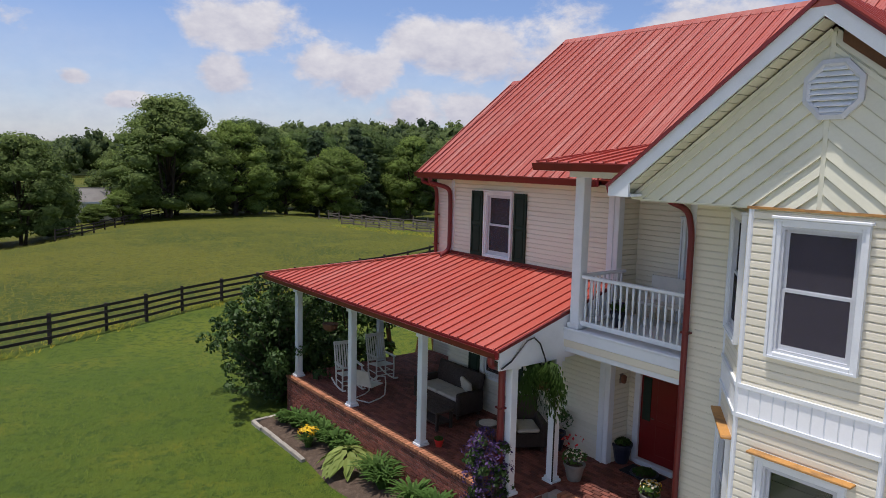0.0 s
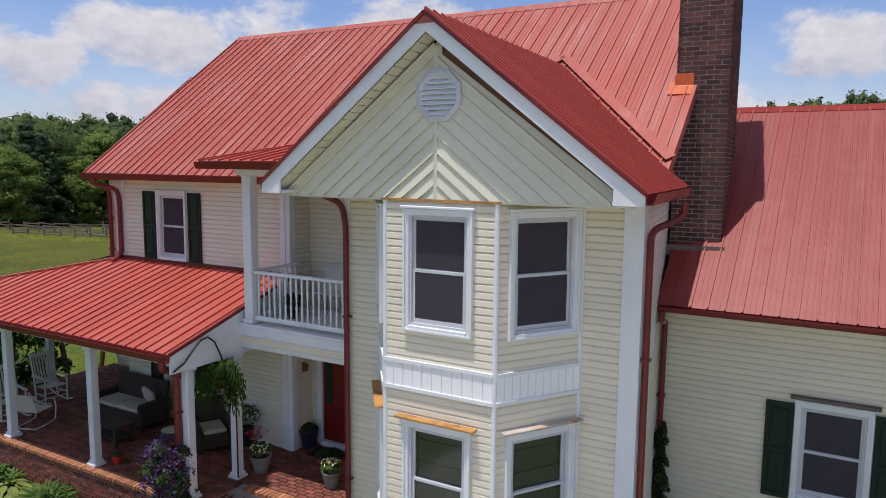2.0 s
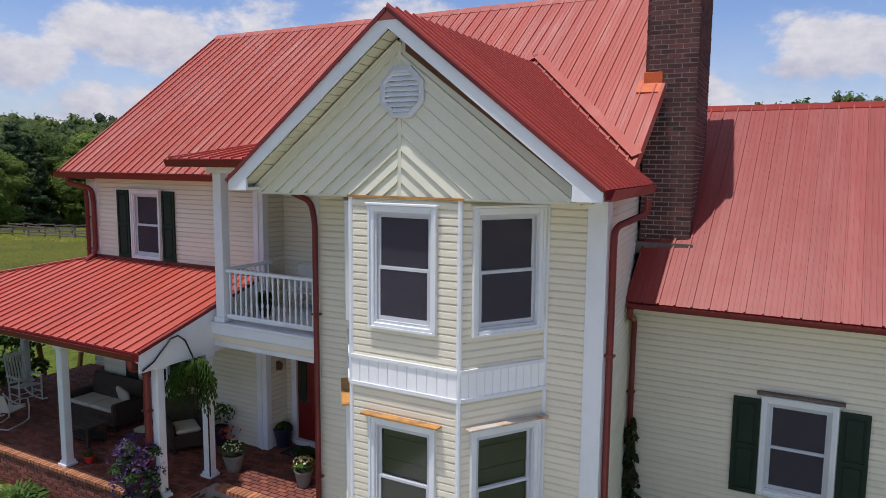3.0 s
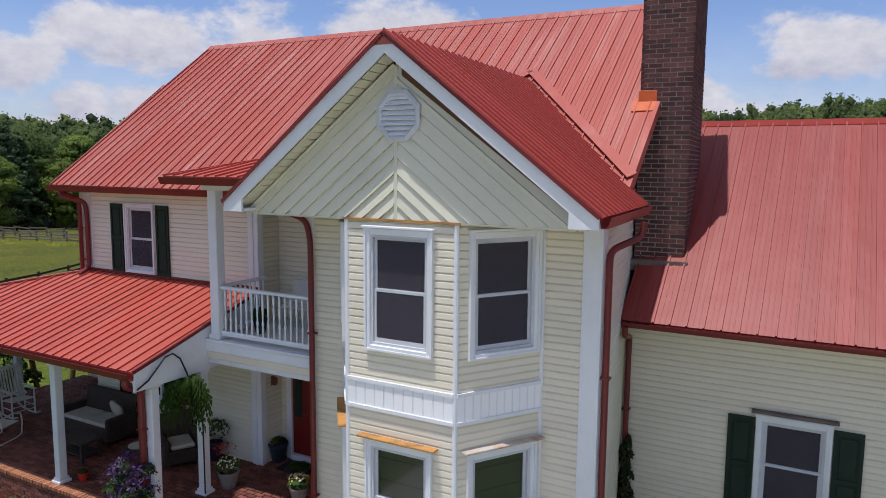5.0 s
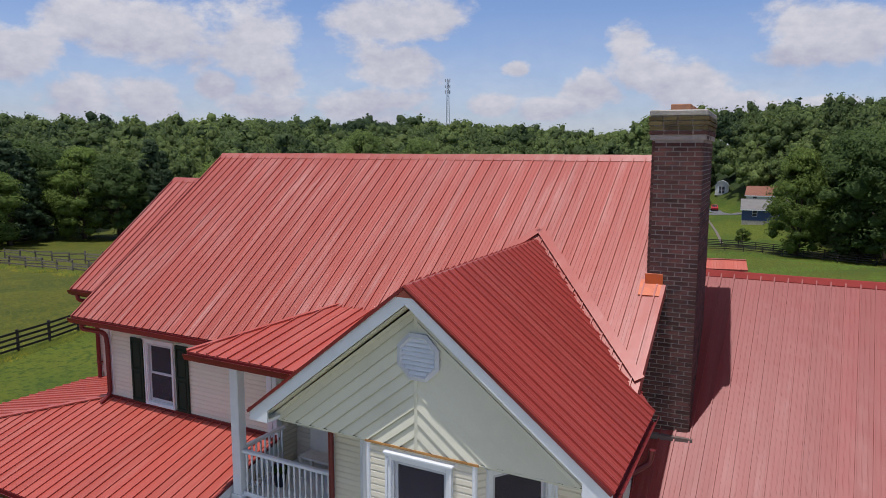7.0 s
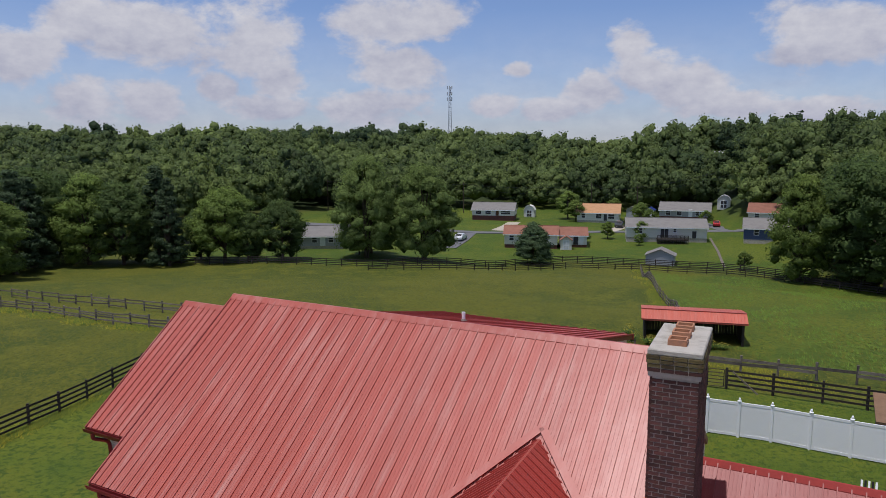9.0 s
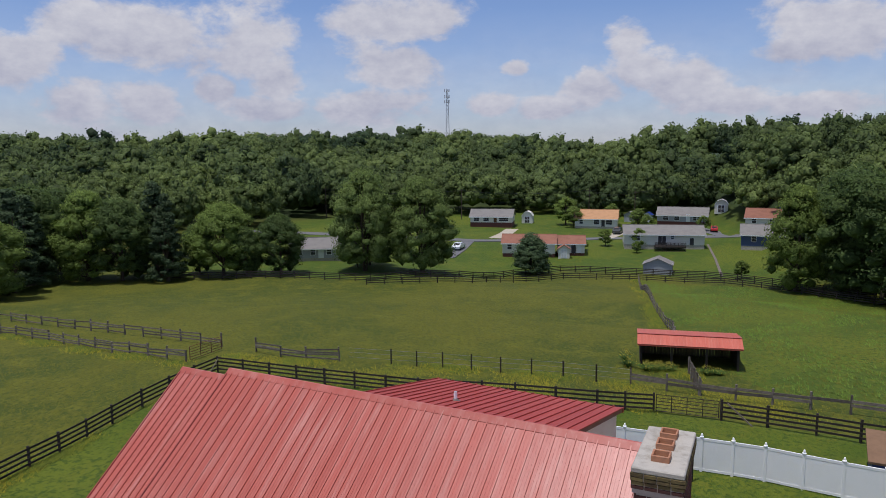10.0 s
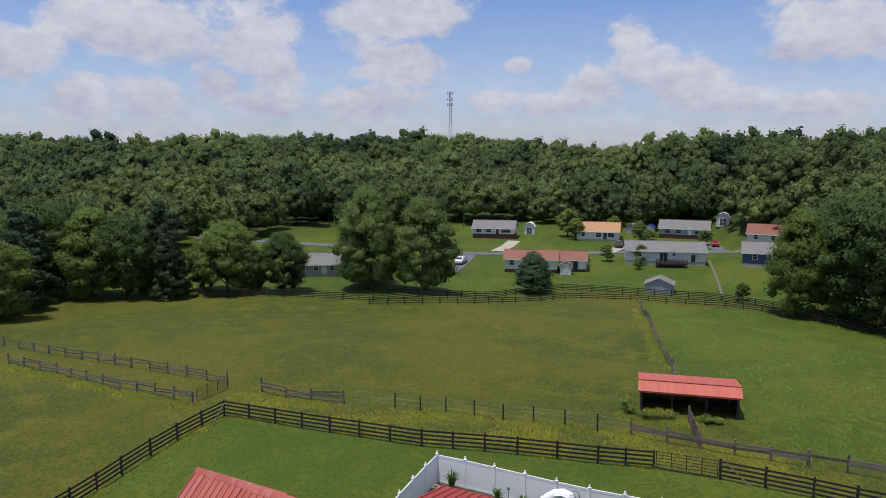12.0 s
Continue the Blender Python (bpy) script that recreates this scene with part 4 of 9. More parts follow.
siding_wall("wall_front", (-10.42, 3.10), (-5.12, 3.10), 0.9, W_TOP + 0.1,
            [(bw[0] + 0.08 + 10.42, bw[1] - 0.08 + 10.42, 4.92, 6.32), (1.4, 2.3, 1.95, 3.25)], mat=M_SIDING_PALE, label="pale peach lap siding on the front wall")
siding_wall("wall_entry_side", (-5.12, 3.10), (-5.12, 3.72), 0.9, W_TOP + 0.1, mat=M_SIDING, label="cream lap siding at the side of the entry")
siding_wall("wall_entry_back", (-5.12, 3.72), (G_L, 3.72), 0.9, W_TOP + 0.1, [(0.30, 1.30, 0.9, 3.10), (1.05, 2.0, 4.12, 6.15)], mat=M_SIDING, label="cream lap siding behind the entry and balcony")
siding_wall("wall_main_west", (-10.42, 13.0), (-10.42, 3.10), 0.2, 6.8, mat=M_SIDING_PALE, label="pale lap siding on the west end")
siding_wall("wall_wing_west_front", (-14.35, 5.55), (-10.42, 5.55), 0.9, 6.6, [(1.65, 2.55, 4.9, 6.2)], mat=M_SIDING_PALE, label="pale lap siding on the set-back wing")
siding_wall("wall_wing_west_end", (-14.35, 12.8), (-14.35, 5.55), 0.2, 6.7, mat=M_SIDING_PALE, label="pale lap siding on the wing's west end")
siding_wall("wall_wing_east_front", (2.02, 4.40), (16.0, 4.40), 0.0, 4.75, [(2.30, 3.30, 1.85, 3.30), (8.64, 9.64, 1.85, 3.30)], label="cream vinyl lap siding on the one-and-a-half-storey wing")
siding_wall("wall_wing_east_end", (16.0, 4.40), (16.0, 12.0), 0.0, 4.75, label="cream lap siding on the wing's east end")
siding_wall("wall_rear", (16.0, 12.0), (2.0, 12.0), 0.0, 4.75, label="cream lap siding on the wing's rear", lap=0.2)
siding_wall("wall_main_rear", (2.0, 13.0), (-14.35, 13.0), 0.0, 6.7, label="pale lap siding on the rear", lap=0.2, mat=M_SIDING_PALE)
siding_wall("wall_main_east", (2.0, 4.95), (2.0, 13.0), 0.0, 6.8, label="pale lap siding on the east end", mat=M_SIDING_PALE)
# gable-end triangles of main and wings
for x, y0, y1, z0, zr, yr, mt, outward in ((1.98, 3.1, 13.0, 6.75, RIDGE - 0.1, RIDGE_Y, M_SIDING_PALE, 1), (-10.44, 3.1, 13.0, 6.75, RIDGE - 0.1, RIDGE_Y, M_SIDING_PALE, -1),
                                           (-14.37, 5.55, 12.8, 6.65, 9.75, 9.17, M_SIDING_PALE, -1), (15.98, 4.4, 12.0, 4.7, 8.05, 8.1, M_SIDING, 1)):
    bm = bmesh.new()
    loop = [(x, y0, z0), (x, y1, z0), (x, yr, zr)]
    slab(bm, loop if outward > 0 else loop[::-1], 0.15)
    part("gable_wall", bm, mt, house)
# unseen storey floors in near-black, added to keep the rooms dark
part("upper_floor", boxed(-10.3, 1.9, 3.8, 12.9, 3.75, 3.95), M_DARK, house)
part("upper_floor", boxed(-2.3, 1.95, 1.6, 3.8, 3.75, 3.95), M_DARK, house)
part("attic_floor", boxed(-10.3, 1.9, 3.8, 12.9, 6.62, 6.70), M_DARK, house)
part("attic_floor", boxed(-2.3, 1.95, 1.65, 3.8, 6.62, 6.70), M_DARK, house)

# corner boards and pilasters
def corner_board(x0, x1, y0, y1, z0, z1):
    bm = bmesh.new()
    box(bm, x0, x1, y0, y1, z0, z1, bevel=0.006)
    ob = part("corner_board", bm, M_WHITE, None)
    tagged(ob, "white corner board of the siding", "trim", kind="structure")


corner_board(G_R - 0.235, G_R + 0.012, G_Y - 0.035, G_Y - 0.004, 0.2, W_TOP)
corner_board(G_R + 0.004, G_R + 0.035, G_Y - 0.035, G_Y + 0.2, 0.2, W_TOP)
corner_board(G_L - 0.012, G_L + 0.09, G_Y - 0.035, G_Y - 0.004, 0.2, W_TOP)
corner_board(-10.45, -10.33, 3.062, 3.094, 4.6, 6.62)
corner_board(-5.36, -5.10, 3.055, 3.094, 0.98, 6.62)
corner_board(-5.115, -5.09, 3.06, 3.22, 0.98, 6.62)
corner_board(-5.26, -5.20, 3.035, 3.053, 0.98, 6.62)
for (x, y) in (BAY[1], BAY[2], BAY[0], BAY[3]):
    bm = bmesh.new()
    tube(bm, [(x, y - 0.008, 0.2), (x, y - 0.008, W_TOP)], 0.038, 10)
    ob = part("corner_post", bm, M_WHITE, None)
    tagged(ob, "slim white corner post of the bay's siding", "trim", kind="structure")

# windows of the other walls
w = make_window(0.97, 1.57, trim=0.07)
put_window(w, (-8.635, 3.082, 4.83), (1, 0))
w = make_window(1.0, 1.50, trim=0.07)
put_window(w, (-8.57, 3.082, 1.85), (1, 0))
w = make_window(1.08, 1.62, trim=0.085)
put_window(w, (4.82, 4.382, 1.78), (1, 0))
bm = bmesh.new()
box(bm, 4.20, 5.44, 4.26, 4.38, 3.455, 3.50, bevel=0.008)
ob = part("window_cornice", bm, M_LEAD, None)
tagged(ob, "weathered grey cornice board over the wing window", "trim", kind="structure")
w = make_window(1.08, 1.62, trim=0.085)
put_window(w, (11.16, 4.382, 1.78), (1, 0))
w = make_window(1.0, 1.45)
put_window(w, (-12.25, 5.532, 4.8), (1, 0))
sh = make_shutter(0.40, 1.57)
sh.matrix_basis = pose(-9.40, 3.082, 4.83)
copy_thing(sh, pose(-7.88, 3.082, 4.83))
s2 = make_shutter(0.40, 1.50)
s2.matrix_basis = pose(-9.34, 3.082, 1.85)
for x in (-7.80,):
    copy_thing(s2, pose(x, 3.082, 1.85))
s3 = make_shutter(0.41, 1.60)
s3.matrix_basis = pose(4.055, 4.382, 1.76)
for x in (5.585, 10.40, 11.93):
    copy_thing(s3, pose(x, 4.382, 1.76))

# -- roofs --
def make_roof(name, label):
    r = thing(name, label, "roof", kind="structure")
    return r


main_roof = make_roof("roof_main", "weathered red ribbed steel roof of the main house")
X0, X1 = -11.2, 2.06
metal_roof(main_roof, (X0, EAVE_Y, EAVE), (1, 0, 0), SLOPE_V, [(0, 0), (X1 - X0, 0), (X1 - X0, SLOPE_LEN), (0, SLOPE_LEN)], M_ROOF, pitch=0.257, start=0.207)
v49 = (4.88 - EAVE_Y) * math.hypot(1, PITCH)
metal_roof(main_roof, (X1, EAVE_Y, EAVE), (1, 0, 0), SLOPE_V, [(0, 0), (0.34, 0), (0.34, v49), (0, v49)], M_ROOF, pitch=0.221, minor=False)
part("roof_deck", slabbed([(X1 - 0.02, EAVE_Y + 0.03, EAVE), (X1 + 0.33, EAVE_Y + 0.03, EAVE), (X1 + 0.33, 4.88, EAVE + 2.2 * PITCH), (X1 - 0.02, 4.88, EAVE + 2.2 * PITCH)], 0.10), M_TRIM_RED, main_roof)
metal_roof(main_roof, (X1, 2 * RIDGE_Y - EAVE_Y, EAVE), (-1, 0, 0), Vector((0, -1, PITCH)), [(0, 0), (X1 - X0, 0), (X1 - X0, SLOPE_LEN), (0, SLOPE_LEN)], M_ROOF, pitch=0.257, start=0.207, minor=False)
part("roof_deck", slabbed([(X0 + 0.02, EAVE_Y + 0.03, EAVE), (X1 - 0.02, EAVE_Y + 0.03, EAVE), (X1 - 0.02, RIDGE_Y, RIDGE - 0.01), (X0 + 0.02, RIDGE_Y, RIDGE - 0.01)], 0.10), M_TRIM_RED, main_roof)
part("roof_deck", slabbed([(X1 - 0.02, 2 * RIDGE_Y - EAVE_Y, EAVE), (X0 + 0.02, 2 * RIDGE_Y - EAVE_Y, EAVE), (X0 + 0.02, RIDGE_Y, RIDGE - 0.01), (X1 - 0.02, RIDGE_Y, RIDGE - 0.01)], 0.10), M_TRIM_RED, main_roof)


def ridge_cap(roof, x0, x1, y, z, pitch, mat, half=0.17, pieces=4, lift=0.045):
    step = (x1 - x0) / pieces
    for i in range(pieces):
        a, b = x0 + i * step, x0 + (i + 1) * step + (0.05 if i < pieces - 1 else 0)
        e = 0.004 * (i % 2)
        prof = [(-half, -half * pitch + lift), (-0.03, lift + 0.012), (0.03, lift + 0.012), (half, -half * pitch + lift), (half, -half * pitch + lift - 0.03), (-half, -half * pitch + lift - 0.03)]
        verts = [(a, y + p, z + q + e) for p, q in prof] + [(b, y + p, z + q + e) for p, q in prof]
        n = len(prof)
        faces = [(k, n + k, n + (k + 1) % n, (k + 1) % n) for k in range(n)] + [tuple(range(n)), tuple(range(2 * n - 1, n - 1, -1))]
        pydata("ridge_cap", verts, faces, mat, roof)


ridge_cap(main_roof, X0 - 0.02, X1 + 0.02, RIDGE_Y, RIDGE, PITCH, M_ROOF, pieces=5)


def rake_trim(roof, a, b, mat, w=0.07, h=0.16, drop=0.05):
    a, b = Vector(a), Vector(b)
    part("rake_trim", beamed(a - Vector((0, 0, drop)), b - Vector((0, 0, drop)), w, h), mat, roof)


rake_trim(main_roof, (X0, EAVE_Y, EAVE), (X0, RIDGE_Y, RIDGE), M_TRIM_RED)
rake_trim(main_roof, (X1 + 0.34, EAVE_Y, EAVE), (X1 + 0.34, 4.88, EAVE + 2.2 * PITCH), M_ROOF)
for x in (X0, X1):
    rake_trim(main_roof, (x, 2 * RIDGE_Y - EAVE_Y, EAVE), (x, RIDGE_Y, RIDGE), M_TRIM_RED)


def gutter(a, b, label="dark red metal eaves gutter", size=0.125):
    """An open eaves trough from a to b, its back towards the wall on the left of the way."""
    a, b = Vector(a), Vector(b)
    d = (b - a)
    u = d.normalized()
    out = Vector((u.y, -u.x, 0)).normalized()
    prof = [(0.0, 0.0), (0.0, -size), (size * 0.62, -size), (size * 0.86, -size * 0.45), (size, 0.0), (size - 0.012, 0.0), (size * 0.78, -size * 0.42), (size * 0.57, -size + 0.012), (0.012, -size + 0.012), (0.012, 0.0)]
    n = len(prof)
    verts = [a + out * p + Vector((0, 0, q)) for p, q in prof] + [b + out * p + Vector((0, 0, q)) for p, q in prof]
    faces = [(k, (k + 1) % n, n + (k + 1) % n, n + k) for k in range(n)] + [tuple(range(n))[::-1], tuple(range(n, 2 * n))]
    ob = pydata("gutter", verts, faces, M_TRIM_RED)
    return tagged(ob, label, "gutter", group="eaves gutters")


def fascia(a, b, z0, z1, mat=None, label="white fascia board under the eaves", thick=0.03):
    bm = bmesh.new()
    plane_at(bm, a, b, 0.0, thick, z0, z1)
    ob = part("fascia", bm, mat or M_WHITE, None)
    tagged(ob, label, "trim", kind="structure")


fascia((X0, EAVE_Y), (-5.3, EAVE_Y), EAVE - 0.10, EAVE - 0.005, M_TRIM_RED, "dark red fascia under the main eaves")
gutter((X0, EAVE_Y - 0.035, EAVE + 0.0), (-5.3, EAVE_Y - 0.035, EAVE + 0.0))
bm = bmesh.new()
box(bm, X0 + 0.05, -2.5, EAVE_Y + 0.01, 3.1, EAVE - 0.12, EAVE - 0.09)
ob = part("soffit", bm, M_SOFFIT, None)
tagged(ob, "ivory soffit under the main eaves", "soffit", kind="structure")

# front gable block
PEAK = 9.00
GP = 0.776
GX = 2.86
G_EAVE = PEAK - GP * GX
SKEW = -0.056      # the front block stands a few degrees askew
gable_roof = make_roof("roof_gable", "red ribbed steel roof over the front gable")
G_LEN = math.hypot(GX, GP * GX)
for s in (-1, 1):
    vdir = Vector((-s, 0, GP)).normalized()
    back = 5.75
    front = -0.03
    # loop in (along y, up slope): valley meets the main roof where PEAK-GP*|x| = EAVE + PITCH*(y-EAVE_Y)
    y_eave = EAVE_Y + (G_EAVE - EAVE) / PITCH
    y_peak = EAVE_Y + (PEAK - EAVE) / PITCH
    pts = [(0, 0), (y_eave + 0.28 - front, 0), (y_peak + 0.1 - front, G_LEN), (0, G_LEN)]
    if s > 0:
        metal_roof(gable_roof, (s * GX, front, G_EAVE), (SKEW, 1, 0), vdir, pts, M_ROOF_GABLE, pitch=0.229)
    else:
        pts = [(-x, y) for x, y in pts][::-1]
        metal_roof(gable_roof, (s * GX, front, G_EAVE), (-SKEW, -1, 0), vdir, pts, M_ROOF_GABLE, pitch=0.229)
    deck = [(s * GX, front + 0.03, G_EAVE), (s * GX + SKEW * y_eave, y_eave, G_EAVE), (SKEW * y_peak, y_peak, PEAK), (0, front + 0.03, PEAK)]
    part("roof_deck", slabbed(deck if s > 0 else deck[::-1], 0.09), M_TRIM_RED, gable_roof)
    # white rake fascia board with its cut-off foot and boxed return
    n = Vector((s * GP, 0, 1)).normalized()
    dn = Vector((s, 0, -GP)).normalized()
    for y, w_, d_, nm in ((front - 0.01, 0.170, 0.035, "rake_board"),):
        top = Vector((0, y, PEAK - 0.01))
        a = top
        b = top + dn * (G_LEN - 0.02)
        c = Vector((b.x, y, 6.655))
        inner = Vector((0, y, PEAK - 0.01 - w_ * 1.28))
        k = (inner.z - (c.z)) / GP
        e = Vector((s * (k if k < abs(c.x) else abs(c.x) - 0.02), y, c.z))
        f_in = Vector((s * 2.49, y, 6.655))
        f_up = Vector((s * 2.49, y, inner.z - GP * 2.49))
        loop = [a, b, c, f_in, f_up, inner]
        part(nm, slabbed(loop[::-1] if s > 0 else loop, d_), M_WHITE, gable_roof)
    # red drip edge on the board
    part("drip_edge", beamed((0, front - 0.035, PEAK + 0.012), (s * (GX + 0.0), front - 0.035, G_EAVE + 0.012), 0.03, 0.045), M_TRIM_RED, gable_roof)
    # soffit of the rake, in cross boards
    steps = 22 if s < 0 else 0
    for i in range(steps):
        a = Vector((0, 0, PEAK - 0.255)) + dn * (G_LEN * 0.94 * (i + 0.04) / steps)
        b = Vector((0, 0, PEAK - 0.255)) + dn * (G_LEN * 0.94 * (i + 0.96) / steps)
        loop = [(a.x, 0.0, a.z), (b.x, 0.0, b.z), (b.x, 0.30, b.z), (a.x, 0.30, a.z)]
        part("soffit_board", slabbed(loop if s < 0 else loop[::-1], 0.014), M_SOFFIT, gable_roof)
ob = pydata("gable_ridge_cap", [(-0.17, -0.05, PEAK - 0.10), (0, -0.05, PEAK + 0.05), (0.17, -0.05, PEAK - 0.10), (-0.49, 5.7, PEAK - 0.10), (-0.32, 5.7, PEAK + 0.05), (-0.15, 5.7, PEAK - 0.10),
                                (-0.15, -0.05, PEAK - 0.13), (0.15, -0.05, PEAK - 0.13), (-0.47, 5.7, PEAK - 0.13), (-0.17, 5.7, PEAK - 0.13)],
            [(0, 1, 4, 3), (1, 2, 5, 4), (0, 6, 7, 2, 1), (3, 4, 5, 9, 8), (6, 8, 9, 7), (0, 3, 8, 6), (2, 7, 9, 5)], M_ROOF, gable_roof)
# dark blocks for the shaded closure gaps between ribs, under the cap's east edge
bm = bmesh.new()
for i in range(14):
    y = 0.12 + i * 0.385
    box(bm, 0.185 + SKEW * y, 0.215 + SKEW * y, y, y + 0.25, PEAK - 0.165, PEAK - 0.115)
part("closure_strip", bm, M_DARK, gable_roof, "dark gaps of the rib closure under the ridge cap")
# valley flashings
for s in (-1, 1):
    y_eave = EAVE_Y + (G_EAVE - EAVE) / PITCH
    y_peak = EAVE_Y + (PEAK - EAVE) / PITCH
    a, b = Vector((s * GX + SKEW * y_eave - 0.02 * s, y_eave + 0.20, G_EAVE + 0.20 * PITCH + 0.095)), Vector((SKEW * y_peak, y_peak + 0.20, PEAK + 0.20 * PITCH + 0.095))
    part("valley_cap", beamed(a + (b - a) * (0.09 if s > 0 else 0.0), b, 0.17, 0.02, up=(0, -PITCH, 1)), M_ROOF, gable_roof)
# gable face: chevron boards parallel to the rakes
FACE_Y, FACE_Z = 0.27, 6.63
gable_face = thing("wall_gable", "ivory chevron siding on the front gable", "wall", (0, FACE_Y, FACE_Z), kind="structure")
TOP_Z = PEAK - 0.31
half = (TOP_Z - FACE_Z) / GP
part("gable_backing", slabbed([(-half, FACE_Y, FACE_Z), (half, FACE_Y, FACE_Z), (0, FACE_Y, TOP_Z)], 0.12), M_GABLE, gable_face)
cosr = 1 / math.hypot(1, GP)
exposure = 0.167
for s in (-1, 1):
    z = FACE_Z + 0.0
    step = exposure / cosr
    k = 0
    while True:
        # a board's lower line meets the middle at height zc and falls outwards at the rake's pitch
        zc = FACE_Z + k * step
        k += 1
        if zc > TOP_Z - 0.02:
            break
        hi = min(zc + step * 0.90, TOP_Z)
        xo = (hi - FACE_Z) / GP
        xi = (zc - FACE_Z) / GP
        loop = [(0.028, max(FACE_Z, zc - 0.028 * GP)), (0.028, hi - 0.028 * GP), (xo, FACE_Z)]
        if xi > 0.03:
            loop.append((xi, FACE_Z))
        if xo < 0.06:
            continue
        low, up_ = 0.040, 0.010
        verts, faces = [], []
        n = len(loop)
        front = []
        for i, (x, zz) in enumerate(loop):
            is_low = i in (0, n - 1) if n == 4 else i == 0
            verts.append((s * x, FACE_Y - (low if is_low else up_), zz))
        for x, zz in loop:
            verts.append((s * x, FACE_Y + 0.001, zz))
        faces.append(tuple(range(n)))
        faces += [(i, n + i, n + (i + 1) % n, (i + 1) % n) for i in range(n)]
        pydata("gable_board", verts, faces, M_GABLE, gable_face)
part("centre_batten", boxed(-0.028, 0.028, FACE_Y - 0.03, FACE_Y, FACE_Z, TOP_Z - 0.05), M_GABLE, gable_face)
for s in (-1, 1):
    part("gable_edge", beamed((s * 0.02, FACE_Y - 0.02, TOP_Z - (0.035 if s < 0 else 0.24)), (s * (half - (0.01 if s < 0 else 0.27)), FACE_Y - 0.02, FACE_Z + 0.01), 0.03, 0.05), M_GABLE, gable_face)
part("gable_sill", boxed(-half + 0.02, half - 0.02, FACE_Y - 0.03, FACE_Y + 0.02, FACE_Z - 0.016, FACE_Z), M_GABLE, gable_face)
part("wood_strip", boxed(-0.86, 0.98, FACE_Y - 0.045, FACE_Y - 0.031, FACE_Z - 0.03, FACE_Z + 0.004), M_WOOD, gable_face, "bare wooden strip over the bay's front window")
# the bare strip left open under the right rake
part("bare_strip", slabbed([(0.11, FACE_Y - 0.06, 8.51), (2.44, FACE_Y - 0.06, 6.80), (2.44, FACE_Y - 0.06, 6.96), (0.11, FACE_Y - 0.06, 8.74)], 0.02), M_RAWWOOD, gable_face, "dark bare board where soffit trim is missing")
# boxed returns at the rake feet
for s in (-1, 1):
    x0, x1 = (2.47, 2.80)
    bm = bmesh.new()
    box(bm, min(s * x0, s * x1), max(s * x0, s * x1), 0.0, 0.5, 6.66, 6.70)
    part("eave_return", bm, M_WHITE, gable_face)
# soffit over the bay
part("soffit", boxed(-2.5, 2.5, 0.25, 1.6, W_TOP - 0.0, W_TOP + 0.03), M_SOFFIT, gable_face)
# octagonal louvred vent
vent = thing("gable_vent", "octagonal pale louvred gable vent", "vent", (0.055, FACE_Y - 0.02, 7.995))
bm = bmesh.new()
R1, R2 = 0.36, 0.275
rings = []
for rad, y in ((R1, -0.02), (R1, -0.07), (R2 + 0.03, -0.085), (R2, -0.06), (R2, -0.02)):
    rings.append([bm.verts.new((0.055 + rad * math.cos(math.pi / 8 + k * math.pi / 4), FACE_Y + y, 7.995 + rad * math.sin(math.pi / 8 + k * math.pi / 4))) for k in range(8)])
for r0, r1 in zip(rings, rings[1:]):
    for k in range(8):
        bm.faces.new((r0[k], r0[(k + 1) % 8], r1[(k + 1) % 8], r1[k]))
part("vent_frame", bm, M_SASH, vent)
# dark sheet painted for the shade behind the slats
part("vent_backing", boxed(-0.17, 0.23, FACE_Y - 0.03, FACE_Y - 0.02, 7.795, 8.195), M_DARK, vent)
for i in range(8):
    z = 7.745 + 0.031 + i * 0.0665
    dz = abs(z - 7.995)
    hw = 0.27 if dz < 0.115 else 0.27 - (dz - 0.115) * 1.0
    bm = bmesh.new()
    box(bm, -hw, hw, -0.006, 0.006, -0.041, 0.041, pose(0.055, FACE_Y - 0.047, z, -38))
    part("slat", bm, M_WHITE, vent)
# east eave gutter of the gable
gutter((GX - 0.02, 0.05, G_EAVE + 0.01), (GX - 0.02 + SKEW * 2.8, 2.85, G_EAVE + 0.01))
gutter((-GX + 0.02, 1.0, G_EAVE + 0.01), (-GX + 0.02, 0.05, G_EAVE + 0.01))

# right wing roof
WR_EY, WR_EZ, WR_RY, WR_RZ = 3.70, 4.84, 8.10, 8.25
WR_X = 2.20
wing_roof = make_roof("roof_wing_east", "chalky red ribbed steel roof of the east wing")
ln = math.hypot(WR_RY - WR_EY, WR_RZ - WR_EZ)
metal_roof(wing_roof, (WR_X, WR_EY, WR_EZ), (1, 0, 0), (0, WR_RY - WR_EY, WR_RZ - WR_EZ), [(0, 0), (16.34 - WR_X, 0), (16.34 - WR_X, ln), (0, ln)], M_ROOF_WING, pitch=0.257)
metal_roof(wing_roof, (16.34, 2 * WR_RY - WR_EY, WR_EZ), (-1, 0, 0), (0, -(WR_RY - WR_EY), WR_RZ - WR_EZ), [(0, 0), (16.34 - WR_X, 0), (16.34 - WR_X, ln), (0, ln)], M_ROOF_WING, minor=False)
part("roof_deck", slabbed([(WR_X + 0.02, WR_EY + 0.03, WR_EZ), (16.3, WR_EY + 0.03, WR_EZ), (16.3, WR_RY, WR_RZ - 0.01), (WR_X + 0.02, WR_RY, WR_RZ - 0.01)], 0.1), M_TRIM_RED, wing_roof)
